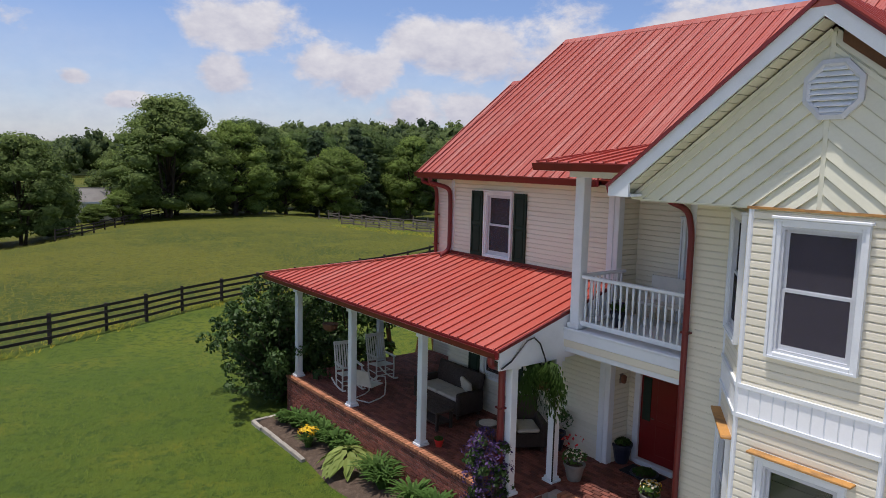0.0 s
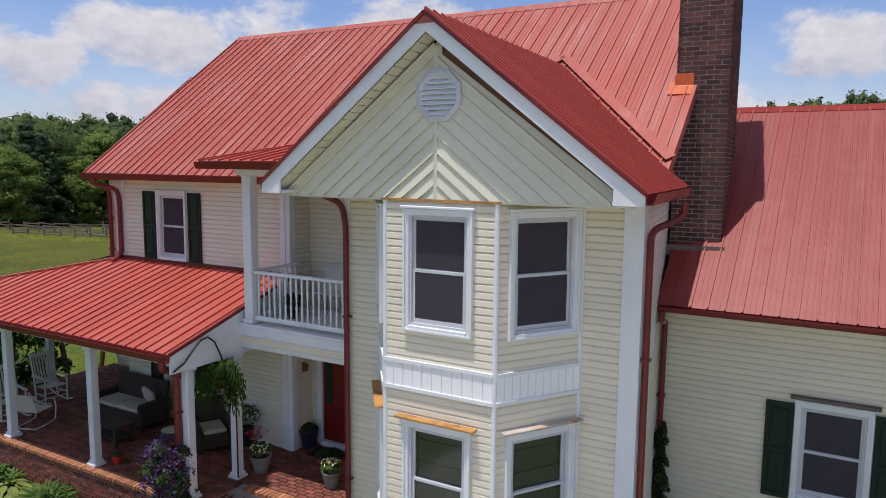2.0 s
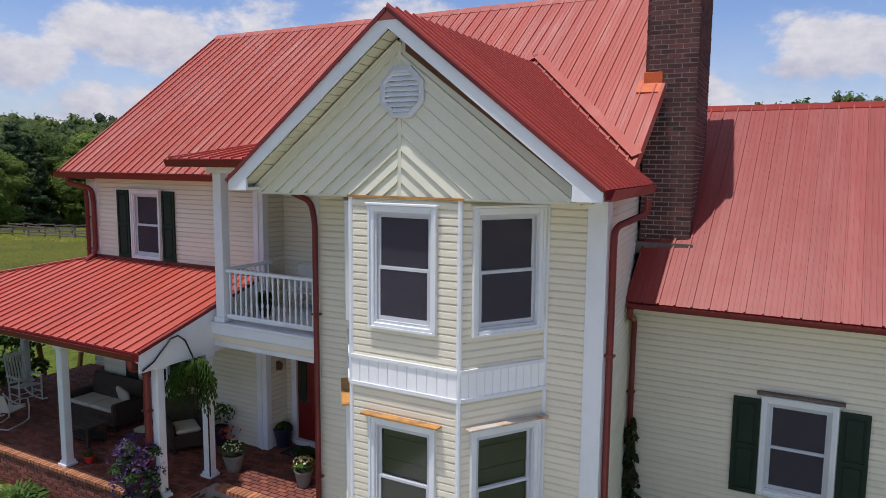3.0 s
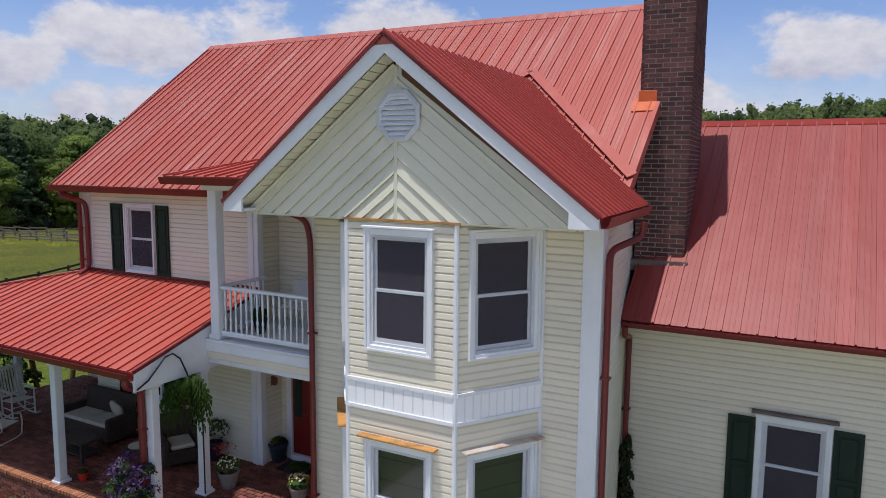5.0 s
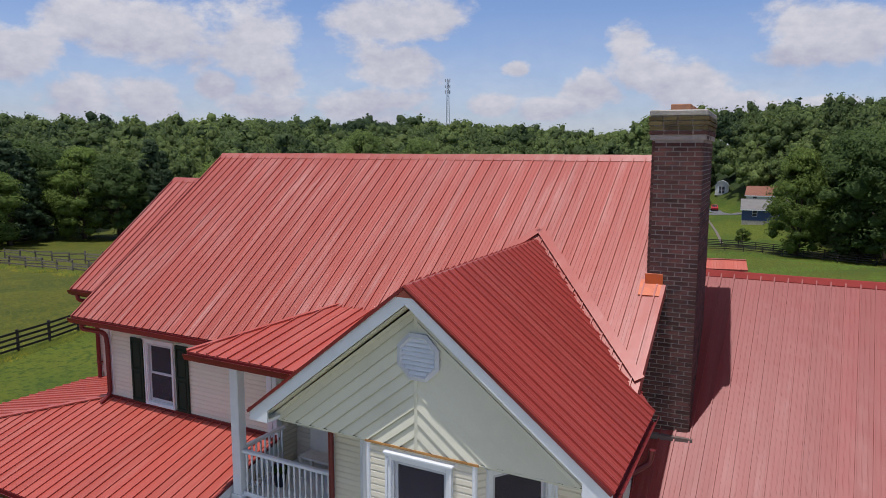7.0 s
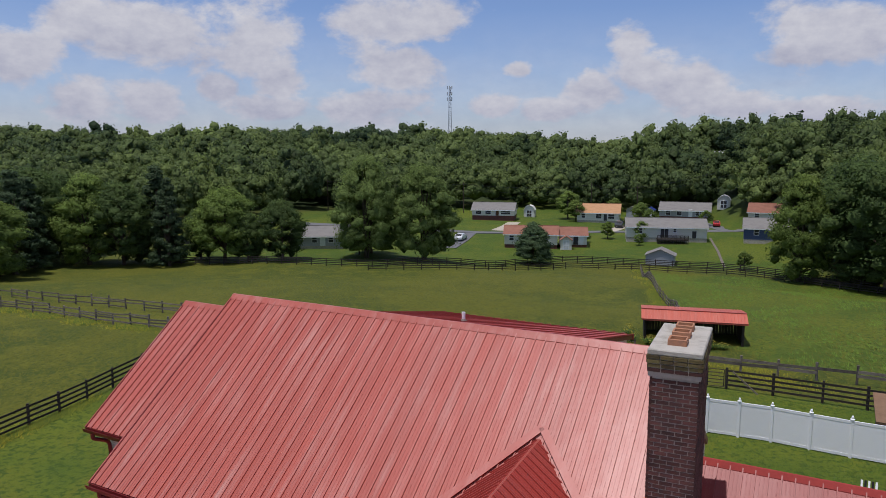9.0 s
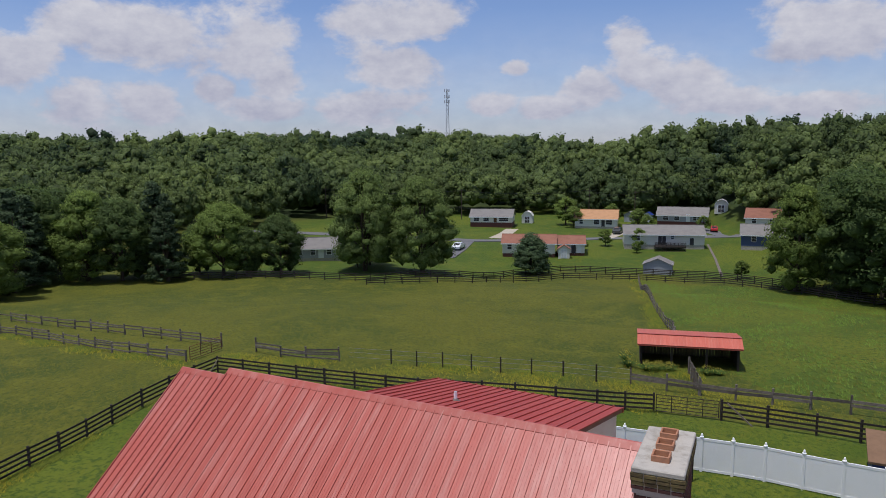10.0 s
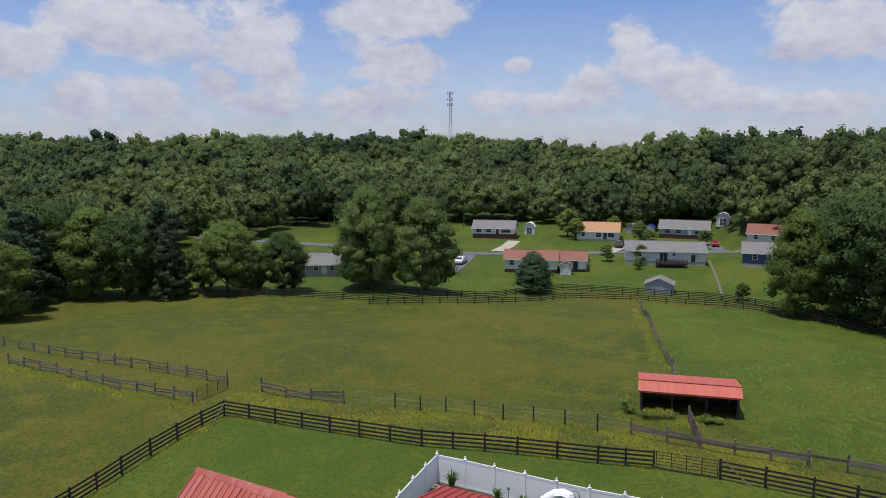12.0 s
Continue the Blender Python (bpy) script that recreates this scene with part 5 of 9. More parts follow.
part("roof_deck", slabbed([(16.3, 2 * WR_RY - WR_EY, WR_EZ), (WR_X + 0.02, 2 * WR_RY - WR_EY, WR_EZ), (WR_X + 0.02, WR_RY, WR_RZ - 0.01), (16.3, WR_RY, WR_RZ - 0.01)], 0.1), M_TRIM_RED, wing_roof)
ridge_cap(wing_roof, WR_X + 0.02, 16.36, WR_RY, WR_RZ, (WR_RZ - WR_EZ) / (WR_RY - WR_EY), M_CAP, half=0.13, pieces=5)
gutter((WR_X + 0.02, WR_EY - 0.03, WR_EZ + 0.0), (16.3, WR_EY - 0.03, WR_EZ + 0.0), size=0.085)
fascia((WR_X + 0.02, WR_EY), (16.3, WR_EY), WR_EZ - 0.05, WR_EZ - 0.005, M_TRIM_RED, "dark red fascia under the wing eaves")
bm = bmesh.new()
box(bm, WR_X + 0.04, 16.2, WR_EY + 0.01, 4.4, WR_EZ - 0.10, WR_EZ - 0.07)
ob = part("soffit", bm, M_SOFFIT, None)
tagged(ob, "ivory soffit under the wing eaves", "soffit", kind="structure")

# west wing roof, set back
west_roof = make_roof("roof_wing_west", "red ribbed steel roof of the set-back west wing")
ey, ez, ry, rz = 5.12, 6.72, 9.17, 9.87
ln = math.hypot(ry - ey, rz - ez)
metal_roof(west_roof, (-14.85, ey, ez), (1, 0, 0), (0, ry - ey, rz - ez), [(0, 0), (4.4, 0), (4.4, ln), (0, ln)], M_ROOF, pitch=0.257, minor=False)
metal_roof(west_roof, (-10.45, 2 * ry - ey, ez), (-1, 0, 0), (0, ey - ry, rz - ez), [(0, 0), (4.4, 0), (4.4, ln), (0, ln)], M_ROOF, minor=False)
part("roof_deck", slabbed([(-14.83, ey + 0.03, ez), (-10.5, ey + 0.03, ez), (-10.5, ry, rz - 0.01), (-14.83, ry, rz - 0.01)], 0.1), M_TRIM_RED, west_roof)
ridge_cap(west_roof, -14.87, -10.6, ry, rz, (rz - ez) / (ry - ey), M_ROOF, pieces=2)
rake_trim(west_roof, (-14.85, ey, ez), (-14.85, ry, rz), M_TRIM_RED)
rake_trim(west_roof, (-14.85, 2 * ry - ey, ez), (-14.85, ry, rz), M_TRIM_RED)
gutter((-14.85, ey - 0.03, ez), (-10.9, ey - 0.03, ez))
fascia((-14.85, ey), (-10.9, ey), ez - 0.18, ez - 0.005, M_TRIM_RED, "dark red fascia under the west wing eaves")

# rear roof: one gentle slope that falls from the main ridge to the north
rear_roof = make_roof("roof_rear", "red ribbed steel roof falling gently behind the main ridge")
RR0, RR1, RR_EY, RR_EZ = -6.40, -0.03, 12.50, 9.76
RR_P = (RIDGE - 0.03 - RR_EZ) / (RR_EY - RIDGE_Y)
ln = (RR_EY - RIDGE_Y) * math.hypot(1, RR_P)
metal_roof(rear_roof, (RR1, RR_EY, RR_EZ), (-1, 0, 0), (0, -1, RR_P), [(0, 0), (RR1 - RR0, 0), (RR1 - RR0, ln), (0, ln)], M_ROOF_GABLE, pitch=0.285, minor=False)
part("roof_deck", slabbed([(RR1 - 0.02, RR_EY - 0.02, RR_EZ - 0.01), (RR0 + 0.02, RR_EY - 0.02, RR_EZ - 0.01), (RR0 + 0.02, RIDGE_Y + 0.1, RIDGE - 0.06), (RR1 - 0.02, RIDGE_Y + 0.1, RIDGE - 0.06)], 0.1), M_TRIM_RED, rear_roof)
part("eave_trim", boxed(RR0, RR1, RR_EY - 0.01, RR_EY + 0.025, RR_EZ - 0.13, RR_EZ + 0.012), M_ROOF_GABLE, rear_roof)
for x in (RR0 + 0.12, RR1 - 0.14):
    part("side_wall", slabbed([(x, RIDGE_Y + 0.3, 6.6), (x, RR_EY - 0.25, 6.6), (x, RR_EY - 0.25, RR_EZ - 0.06), (x, RIDGE_Y + 0.3, RIDGE - 0.22)], 0.1), M_SIDING_PALE, rear_roof, "pale end wall under the rear roof")
part("rear_wall", boxed(RR0 + 0.14, RR1 - 0.16, RR_EY - 0.40, RR_EY - 0.26, 6.6, RR_EZ - 0.05), M_SIDING_PALE, rear_roof)
PIPE = (-3.97, 9.25, RR_EZ + (RR_EY - 9.25) * RR_P)
pipe = thing("vent_pipe", "white plastic plumbing vent pipe on the rear roof", "vent pipe", PIPE)
part("pipe", lathed([(0.05, -0.05), (0.05, 0.28), (0.038, 0.28), (0.038, 0.1)], PIPE, 14), M_VINYL, pipe)
part("boot", lathed([(0.15, 0.0), (0.10, 0.04), (0.055, 0.09)], PIPE, 14), M_LEAD, pipe)

# small roof over the balcony
balcony_roof = make_roof("roof_balcony", "small red ribbed steel roof over the balcony")
sp = 0.185
o = (-5.41, 1.05, 7.10)
L2 = math.hypot(1, sp)
metal_roof(balcony_roof, o, (1, 0, 0), (0, 1, sp), [(0, 0), (3.6, 0), (3.6, 3.4 * L2), (1.75, 3.4 * L2)], M_ROOF_PORCH, pitch=0.257, minor=False)
part("roof_deck", slabbed([(-5.38, 1.08, 7.10), (-1.9, 1.08, 7.10), (-1.9, 4.4, 7.10 + 3.32 * sp), (-3.72, 4.4, 7.10 + 3.32 * sp)], 0.07), M_TRIM_RED, balcony_roof)
part("side_cap", beamed((-5.41, 1.05, 7.13), (-3.66, 4.45, 7.13 + 3.4 * sp), 0.10, 0.05), M_ROOF_PORCH, balcony_roof)
part("side_fascia", slabbed([(-5.36, 1.10, 7.08), (-4.2, 3.3, 7.38), (-4.2, 3.3, 7.10), (-5.36, 1.10, 7.0)], 0.03), M_WHITE, balcony_roof)
gutter((-5.41, 1.05, 7.10), (-2.35, 1.05, 7.10))
part("fascia", boxed(-5.36, -2.3, 1.06, 1.10, 6.97, 7.06), M_WHITE, balcony_roof)
part("soffit", boxed(-5.30, -2.42, 1.10, 3.72, 6.98, 7.01), M_SOFFIT, balcony_roof)
part("beam", boxed(-5.12, -2.42, 1.62, 1.84, 6.86, 6.98), M_WHITE, balcony_roof)

# -- chimney core, cap and flues --
chimney = thing("chimney", "tall dark brick chimney with mossy top and clay flues", "chimney", (2.57, 5.75, 4.2))
CX0, CX1, CY0, CY1, CZ0, CZ1 = 2.07, 2.93, 4.85, 6.95, 4.0, 11.02
part("chimney_core", boxed(CX0 + 0.012, CX1 - 0.012, CY0 + 0.012, CY1 - 0.012, CZ0, CZ1), M_MORTAR, chimney)
part("chimney_core", boxed(CX0 - 0.028, CX1 + 0.028, CY0 - 0.028, CY1 + 0.028, CZ1, 11.42), M_MORTAR, chimney)
bm = bmesh.new()
vs = box(bm, CX0 - 0.05, CX1 + 0.05, CY0 - 0.05, CY1 + 0.05, 11.42, 11.53, bevel=0.02)
part("chimney_crown", bm, M_CONCRETE, chimney, "weathered concrete crown")
for y in (5.36, 5.98, 6.56):
    bm = bmesh.new()
    fx = 2.49
    for a, b, c, d in ((fx - 0.17, fx + 0.17, y - 0.17, y - 0.135), (fx - 0.17, fx + 0.17, y + 0.135, y + 0.17), (fx - 0.17, fx - 0.135, y - 0.135, y + 0.135), (fx + 0.135, fx + 0.17, y - 0.135, y + 0.135)):
        box(bm, a, b, c, d, 11.5, 11.65, bevel=0.012)
    part("flue", bm, M_CLAY, chimney, "square clay flue liner")
part("base_flashing", boxed(2.02, CX1 + 0.07, CY0 - 0.16, CY0 - 0.012, 5.55, 5.74), M_LEAD, chimney)
part("side_flashing", slabbed([(CX1 + 0.005, CY0 - 0.1, 5.70), (CX1 + 0.20, CY0 - 0.1, 5.70), (CX1 + 0.20, CY1 + 0.1, 7.14), (CX1 + 0.005, CY1 + 0.1, 7.14)], 0.03), M_LEAD, chimney)
bm = bmesh.new()
up = lambda y: EAVE + (y - EAVE_Y) * PITCH + 0.06
slab(bm, [(CX0 - 0.10, 4.60, up(4.60)), (CX0 + 0.28, 4.60, up(4.60)), (CX0 + 0.28, 4.90, up(4.90)), (CX0 - 0.10, 4.90, up(4.90))], 0.02)
box(bm, CX0 - 0.02, CX0 + 0.29, CY0 - 0.03, CY0 - 0.012, 8.44, 8.66, bevel=0.004)
part("saddle_flashing", bm, M_FLASH, chimney, "orange painted flashing saddle")

# -- downspouts --
def downspout(pts, label="dark red metal downspout with elbows", r=0.048):
    d = thing("downspout", label, "downspout", pts[-1], group="downspouts")
    # rounded elbows
    path = [Vector(pts[0])]
    for a, b, c in zip(pts, pts[1:], pts[2:]):
        a, b, c = Vector(a), Vector(b), Vector(c)
        k = min(0.14, (a - b).length * 0.45, (c - b).length * 0.45)
        p, q = b + (a - b).normalized() * k, b + (c - b).normalized() * k
        for i in range(5):
            t = i / 4
            path.append(p * (1 - t) ** 2 + 2 * b * t * (1 - t) + q * t ** 2)
    path.append(Vector(pts[-1]))
    part("pipe", tubed(path, r, 10), M_TRIM_RED, d)
    lo = min((p for p in path), key=lambda p: p.z)
    hi = path[-2]
    for k in (0.25, 0.75):
        z = lo.z + (hi.z - lo.z) * k if abs(hi.z - lo.z) > 0.5 else None
        if z is not None:
            part("strap", boxed(lo.x - r - 0.02, lo.x + r + 0.02, lo.y - r - 0.006, lo.y + r + 0.01, z, z + 0.03), M_TRIM_RED, d)
    return d


downspout([(-2.62, 1.10, 6.72), (-2.62, 1.10, 6.58), (-2.42, 1.34, 6.45), (-2.34, 1.34, 6.1), (-2.34, 1.36, 0.3)])
downspout([(GX + 0.05, 1.9, 6.62), (GX + 0.02, 1.9, 6.42), (G_R + 0.10, 1.55, 6.25), (G_R + 0.10, 1.52, 6.0), (G_R + 0.10, 1.52, 0.3)])
downspout([(2.29, WR_EY - 0.09, 4.76), (2.29, WR_EY - 0.09, 4.62), (2.21, 4.29, 4.45), (2.20, 4.30, 4.2), (2.19, 4.30, 0.3)])
downspout([(-10.75, 2.60, 6.68), (-10.75, 2.60, 6.55), (-10.42, 2.98, 6.42), (-10.40, 3.00, 6.1), (-10.40, 3.00, 4.85), (-10.44, 2.76, 4.70)], r=0.055)
downspout([(-14.45, 5.03, 6.6), (-14.45, 5.03, 6.45), (-14.22, 5.40, 6.3), (-14.22, 5.44, 6.0), (-14.22, 5.44, 4.0)], r=0.06)

# ---- front porch ----
P_FY, P_X0, P_X1 = 0.30, -14.25, -3.2
porch = thing("porch", "raised brick porch with white columns", "porch", (-9, 1.5, 0), kind="structure")
part("porch_base", boxed(P_X0 + 0.02, -5.0, P_FY + 0.02, 5.5, -0.6, FLOOR - 0.075), M_MORTAR, porch)
part("porch_base", boxed(-5.0, G_L + 0.02, 1.30, 3.75, -0.6, FLOOR - 0.075), M_MORTAR, porch)
part("porch_step", boxed(-4.75, G_L + 0.02, 0.45, 1.30, -0.6, FLOOR - 0.17 - 0.075), M_MORTAR, porch)
part("porch_step", boxed(-4.75, G_L + 0.02, -0.1, 0.45, -0.6, FLOOR - 0.34 - 0.075), M_MORTAR, porch)
EZ, EY0 = 3.81, -0.02
TOPZ, TOPY = 4.74, 3.08
porch_roof = make_roof("roof_porch", "bright red ribbed steel porch roof, hipped at the west")
pv = Vector((0, TOPY - EY0, TOPZ - EZ))
pl = pv.length
metal_roof(porch_roof, (-14.95, EY0, EZ), (1, 0, 0), pv, [(0, 0), (9.88, 0), (9.88, pl), (4.45, pl)], M_ROOF_PORCH, pitch=0.257, minor=False)
part("roof_deck", slabbed([(-14.9, EY0 + 0.04, EZ), (-5.1, EY0 + 0.04, EZ), (-5.1, TOPY, TOPZ - 0.005), (-10.5, TOPY, TOPZ - 0.005)], 0.06), M_WHITE, porch_roof)
wv = Vector((4.45, 0, TOPZ - EZ))
wl = wv.length
metal_roof(porch_roof, (-14.95, 5.5, EZ), (0, -1, 0), wv, [(0, 0), (5.52, 0), (2.42, wl), (0, wl)], M_ROOF_PORCH, pitch=0.257, minor=False)
part("roof_deck", slabbed([(-14.9, 5.5, EZ), (-14.9, EY0 + 0.04, EZ), (-10.5, TOPY, TOPZ - 0.005), (-10.5, 5.5, TOPZ - 0.005)], 0.06), M_WHITE, porch_roof)
part("hip_cap", beamed((-14.95, EY0, EZ + 0.045), (-10.5, TOPY, TOPZ + 0.045), 0.16, 0.03), M_ROOF_PORCH, porch_roof)
part("wall_flashing", boxed(-10.5, -5.07, TOPY - 0.035, TOPY + 0.0, TOPZ, TOPZ + 0.09), M_TRIM_RED, porch_roof)
gutter((-14.95, EY0, EZ + 0.0), (-5.07, EY0, EZ + 0.0))
part("eave_fascia", boxed(-14.9, -5.1, EY0 + 0.01, EY0 + 0.05, EZ - 0.17, EZ - 0.01), M_WHITE, porch_roof)
part("porch_ceiling", boxed(-14.7, -5.15, 0.1, 5.45, 3.62, 3.66), M_WHITE, porch_roof)
part("beam", boxed(-14.3, -5.16, 0.42, 0.62, 3.50, 3.62), M_WHITE, porch_roof)
part("beam", boxed(-14.25, -14.05, 0.62, 5.45, 3.50, 3.62), M_WHITE, porch_roof)
# white end panel under the roof's east edge
part("end_panel", slabbed([(-5.07, EY0 + 0.02, EZ - 0.005), (-5.07, EY0 + 0.02, 3.47), (-5.07, TOPY - 0.03, 3.47), (-5.07, TOPY - 0.03, TOPZ - 0.01)], 0.04), M_WHITE, porch_roof, "white boarded end of the porch roof")
part("end_edge", beamed((-5.07, EY0, EZ + 0.02), (-5.07, TOPY, TOPZ + 0.02), 0.05, 0.06), M_TRIM_RED, porch_roof)


def make_column(h, w=0.165):
    c = thing("porch_column", "square white porch column with stepped base", "column", group="porch columns")
    part("shaft", boxed(-w / 2, w / 2, -w / 2, w / 2, 0.10, h - 0.10, bevel=0.012), M_WHITE, c)
    part("base", boxed(-w / 2 - 0.05, w / 2 + 0.05, -w / 2 - 0.05, w / 2 + 0.05, 0, 0.055, bevel=0.008), M_WHITE, c)
    part("base_moulding", boxed(-w / 2 - 0.025, w / 2 + 0.025, -w / 2 - 0.025, w / 2 + 0.025, 0.055, 0.11, bevel=0.012), M_WHITE, c)
    part("capital", boxed(-w / 2 - 0.035, w / 2 + 0.035, -w / 2 - 0.035, w / 2 + 0.035, h - 0.11, h, bevel=0.010), M_WHITE, c)
    return c


col = make_column(3.50 - FLOOR)
col.matrix_basis = pose(-13.95, 0.52, FLOOR)
for x, y in ((-11.0, 0.52), (-8.05, 0.52), (-5.28, 0.52), (-5.20, 1.58), (-14.1, 3.3)):
    copy_thing(col, pose(x, y, FLOOR))
downspout([(-5.22, -0.06, 3.70), (-5.22, -0.06, 3.56), (-5.38, 0.36, 3.40), (-5.40, 0.38, 3.2), (-5.40, 0.38, 1.2)], r=0.066)

# balcony
balcony = thing("balcony", "white balcony with turned balusters over the front door", "balcony", (-3.7, 2.6, 4.0))
part("deck", boxed(-5.15, G_L - 0.02, 1.66, 3.70, 3.98, 4.06), M_WHITE, balcony)
part("deck_fascia", boxed(-5.18, G_L - 0.02, 1.60, 1.655, 3.84, 4.07, bevel=0.01), M_WHITE, balcony)
part("deck_moulding", boxed(-5.14, G_L - 0.02, 1.62, 1.68, 3.70, 3.84, bevel=0.01), M_SIDING, balcony)
part("deck_moulding", boxed(-5.20, G_L - 0.02, 1.57, 1.64, 4.03, 4.075, bevel=0.01), M_WHITE, balcony)
part("deck_ceiling", boxed(-5.10, G_L - 0.02, 1.66, 3.70, 3.60, 3.70), M_WHITE, balcony)
part("side_fascia", boxed(-5.18, -5.13, 1.66, 3.06, 3.70, 4.06), M_WHITE, balcony)
post = part("post", boxed(-5.0, -4.79, 1.66, 1.86, 4.08, 6.86, bevel=0.012), M_WHITE, balcony)
part("post_base", boxed(-5.03, -4.76, 1.63, 1.89, 4.07, 4.17, bevel=0.012), M_WHITE, balcony)
part("top_rail", boxed(-4.79, G_L - 0.06, 1.70, 1.80, 5.02, 5.08, bevel=0.012), M_WHITE, balcony)
part("bottom_rail", boxed(-4.79, G_L - 0.06, 1.72, 1.78, 4.14, 4.23, bevel=0.008), M_WHITE, balcony)
part("top_rail", boxed(-4.95, -4.85, 1.86, 3.08, 5.02, 5.08, bevel=0.012), M_WHITE, balcony)
part("bottom_rail", boxed(-4.93, -4.87, 1.86, 3.08, 4.14, 4.23, bevel=0.008), M_WHITE, balcony)
prof = [(0.021, 0), (0.021, 0.14), (0.014, 0.17), (0.024, 0.22), (0.024, 0.25), (0.013, 0.29), (0.017, 0.42), (0.024, 0.54), (0.013, 0.585), (0.021, 0.62), (0.021, 0.795)]
spindle = None
def baluster(x, y):
    global spindle
    if spindle is None:
        bm = lathed(prof, (0, 0, 0), 8)
        spindle = bpy.data.meshes.new("baluster")
        bm.to_mesh(spindle)
        bm.free()
        spindle.shade_smooth()
        spindle.materials.append(M_WHITE)
    finish("baluster", spindle, None, balcony, m=pose(x, y, 4.23))


for i in range(17):
    baluster(-4.70 + i * 0.131, 1.75)
for i in range(9):
    baluster(-4.90, 1.97 + i * 0.128)

# front door
door = thing("door_front", "red front door with arched glass light and white frame", "door", (-4.35, 3.68, FLOOR), kind="structure")
part("leaf", boxed(-4.80, -3.90, 3.71, 3.76, FLOOR + 0.12, FLOOR + 2.05, bevel=0.006), M_DOOR, door)
part("side_light", boxed(-4.74, -4.55, 3.695, 3.71, FLOOR + 0.95, FLOOR + 1.85), M_GREEN_SHUTTER, door, "leaded glass light")
part("door_panel", boxed(-4.40, -3.96, 3.698, 3.71, FLOOR + 0.30, FLOOR + 0.90, bevel=0.006), M_DOOR, door)
part("door_panel", boxed(-4.40, -3.96, 3.698, 3.71, FLOOR + 1.02, FLOOR + 1.85, bevel=0.006), M_DOOR, door)
part("door_frame", boxed(-4.93, -4.80, 3.66, 3.74, FLOOR + 0.0, FLOOR + 2.18), M_WHITE, door)
part("door_frame", boxed(-3.90, -3.77, 3.66, 3.74, FLOOR + 0.0, FLOOR + 2.18), M_WHITE, door)
part("door_frame", boxed(-4.80, -3.90, 3.66, 3.74, FLOOR + 2.05, FLOOR + 2.18), M_WHITE, door)
part("threshold", boxed(-4.80, -3.90, 3.60, 3.74, FLOOR + 0.0, FLOOR + 0.11, bevel=0.01), M_WHITE, door)
part("handle", tubed([(-4.47, 3.66, FLOOR + 1.05), (-4.47, 3.63, FLOOR + 1.05), (-4.40, 3.63, FLOOR + 1.05)], 0.014), M_LEAD, door, "brass door handle")
w = make_window(0.95, 2.0)
put_window(w, (-3.60, 3.70, 4.12), (1, 0))
lamp = thing("porch_lamp", "small dark brass wall lamp beside the door", "wall lamp", (-5.06, 3.42, 2.75))
part("backplate", boxed(-5.115, -5.09, 3.37, 3.47, 2.66, 2.86), M_LEAD, lamp)
part("lantern", lathed([(0.03, 0), (0.05, 0.03), (0.06, 0.14), (0.02, 0.18)], (-5.03, 3.42, 2.67), 8), M_RUST, lamp)

# ---- trees and woods ----
NORMALS = []


def soften(ob):
    """Shades the clumps just made by leaf_cloud as the round masses that they cover."""
    ob.data.shade_smooth()
    ob.data.normals_split_custom_set_from_vertices(np.concatenate(NORMALS).astype(np.float32).tolist())
    return ob


def leaf_cloud(rng, centres, per, size, jitter=0.35, flat=1.0):
    """Small bent leaf clumps on the skins of lobes: (centre, radii) each. Returns verts, faces."""
    verts, faces = [], []
    NORMALS.clear()
    middle = np.mean([np.array(c) for c, rad in centres], axis=0)
    for (c, rad), n in zip(centres, per):
        d = rng.normal(size=(n, 3))
        d /= np.linalg.norm(d, axis=1)[:, None]
        d[:, 2] = np.where(d[:, 2] < -0.45, -d[:, 2], d[:, 2])
        depth = 1 - 0.45 * rng.random(n) ** 2
        pos = np.array(c) + d * np.array(rad) * depth[:, None]
        nor = d / np.array(rad) + rng.normal(size=(n, 3)) * jitter / np.mean(rad)
        nor /= np.linalg.norm(nor, axis=1)[:, None]
        a = np.cross(nor, rng.normal(size=(n, 3)))
        a /= np.linalg.norm(a, axis=1)[:, None]
        b = np.cross(nor, a) * flat
        s = size * (0.6 + 0.8 * rng.random(n))[:, None]
        k = len(verts)
        quad = np.stack([pos - a * s, pos - b * s * 0.62 + nor * s * 0.16, pos + a * s, pos + b * s * 0.62 + nor * s * 0.16], 1)
        soft = d / np.array(rad)
        soft /= np.linalg.norm(soft, axis=1)[:, None]
        away = pos - middle
        away /= np.linalg.norm(away, axis=1)[:, None] + 1e-6
        soft = soft * 0.42 + away * 0.35 + nor * 0.62 + np.array((0, 0, 0.32))
        soft /= np.linalg.norm(soft, axis=1)[:, None]
        NORMALS.append(np.repeat(soft, 4, axis=0))
        verts.extend(map(tuple, quad.reshape(-1, 3)))
        faces.extend((k + 4 * i, k + 4 * i + 1, k + 4 * i + 2, k + 4 * i + 3) for i in range(n))
    return verts, faces


RHOMB = [(1, 1, 1), (1, 1, -1), (1, -1, 1), (1, -1, -1), (-1, 1, 1), (-1, 1, -1), (-1, -1, 1), (-1, -1, -1), (2, 0, 0), (-2, 0, 0), (0, 2, 0), (0, -2, 0), (0, 0, 2), (0, 0, -2)]
RHOMB_FACES = [(8, 0, 12, 2), (8, 1, 10, 0), (8, 3, 13, 1), (8, 2, 11, 3), (9, 6, 12, 4), (9, 4, 10, 5), (9, 5, 13, 7), (9, 7, 11, 6), (0, 10, 4, 12), (1, 13, 5, 10), (2, 12, 6, 11), (3, 11, 7, 13)]


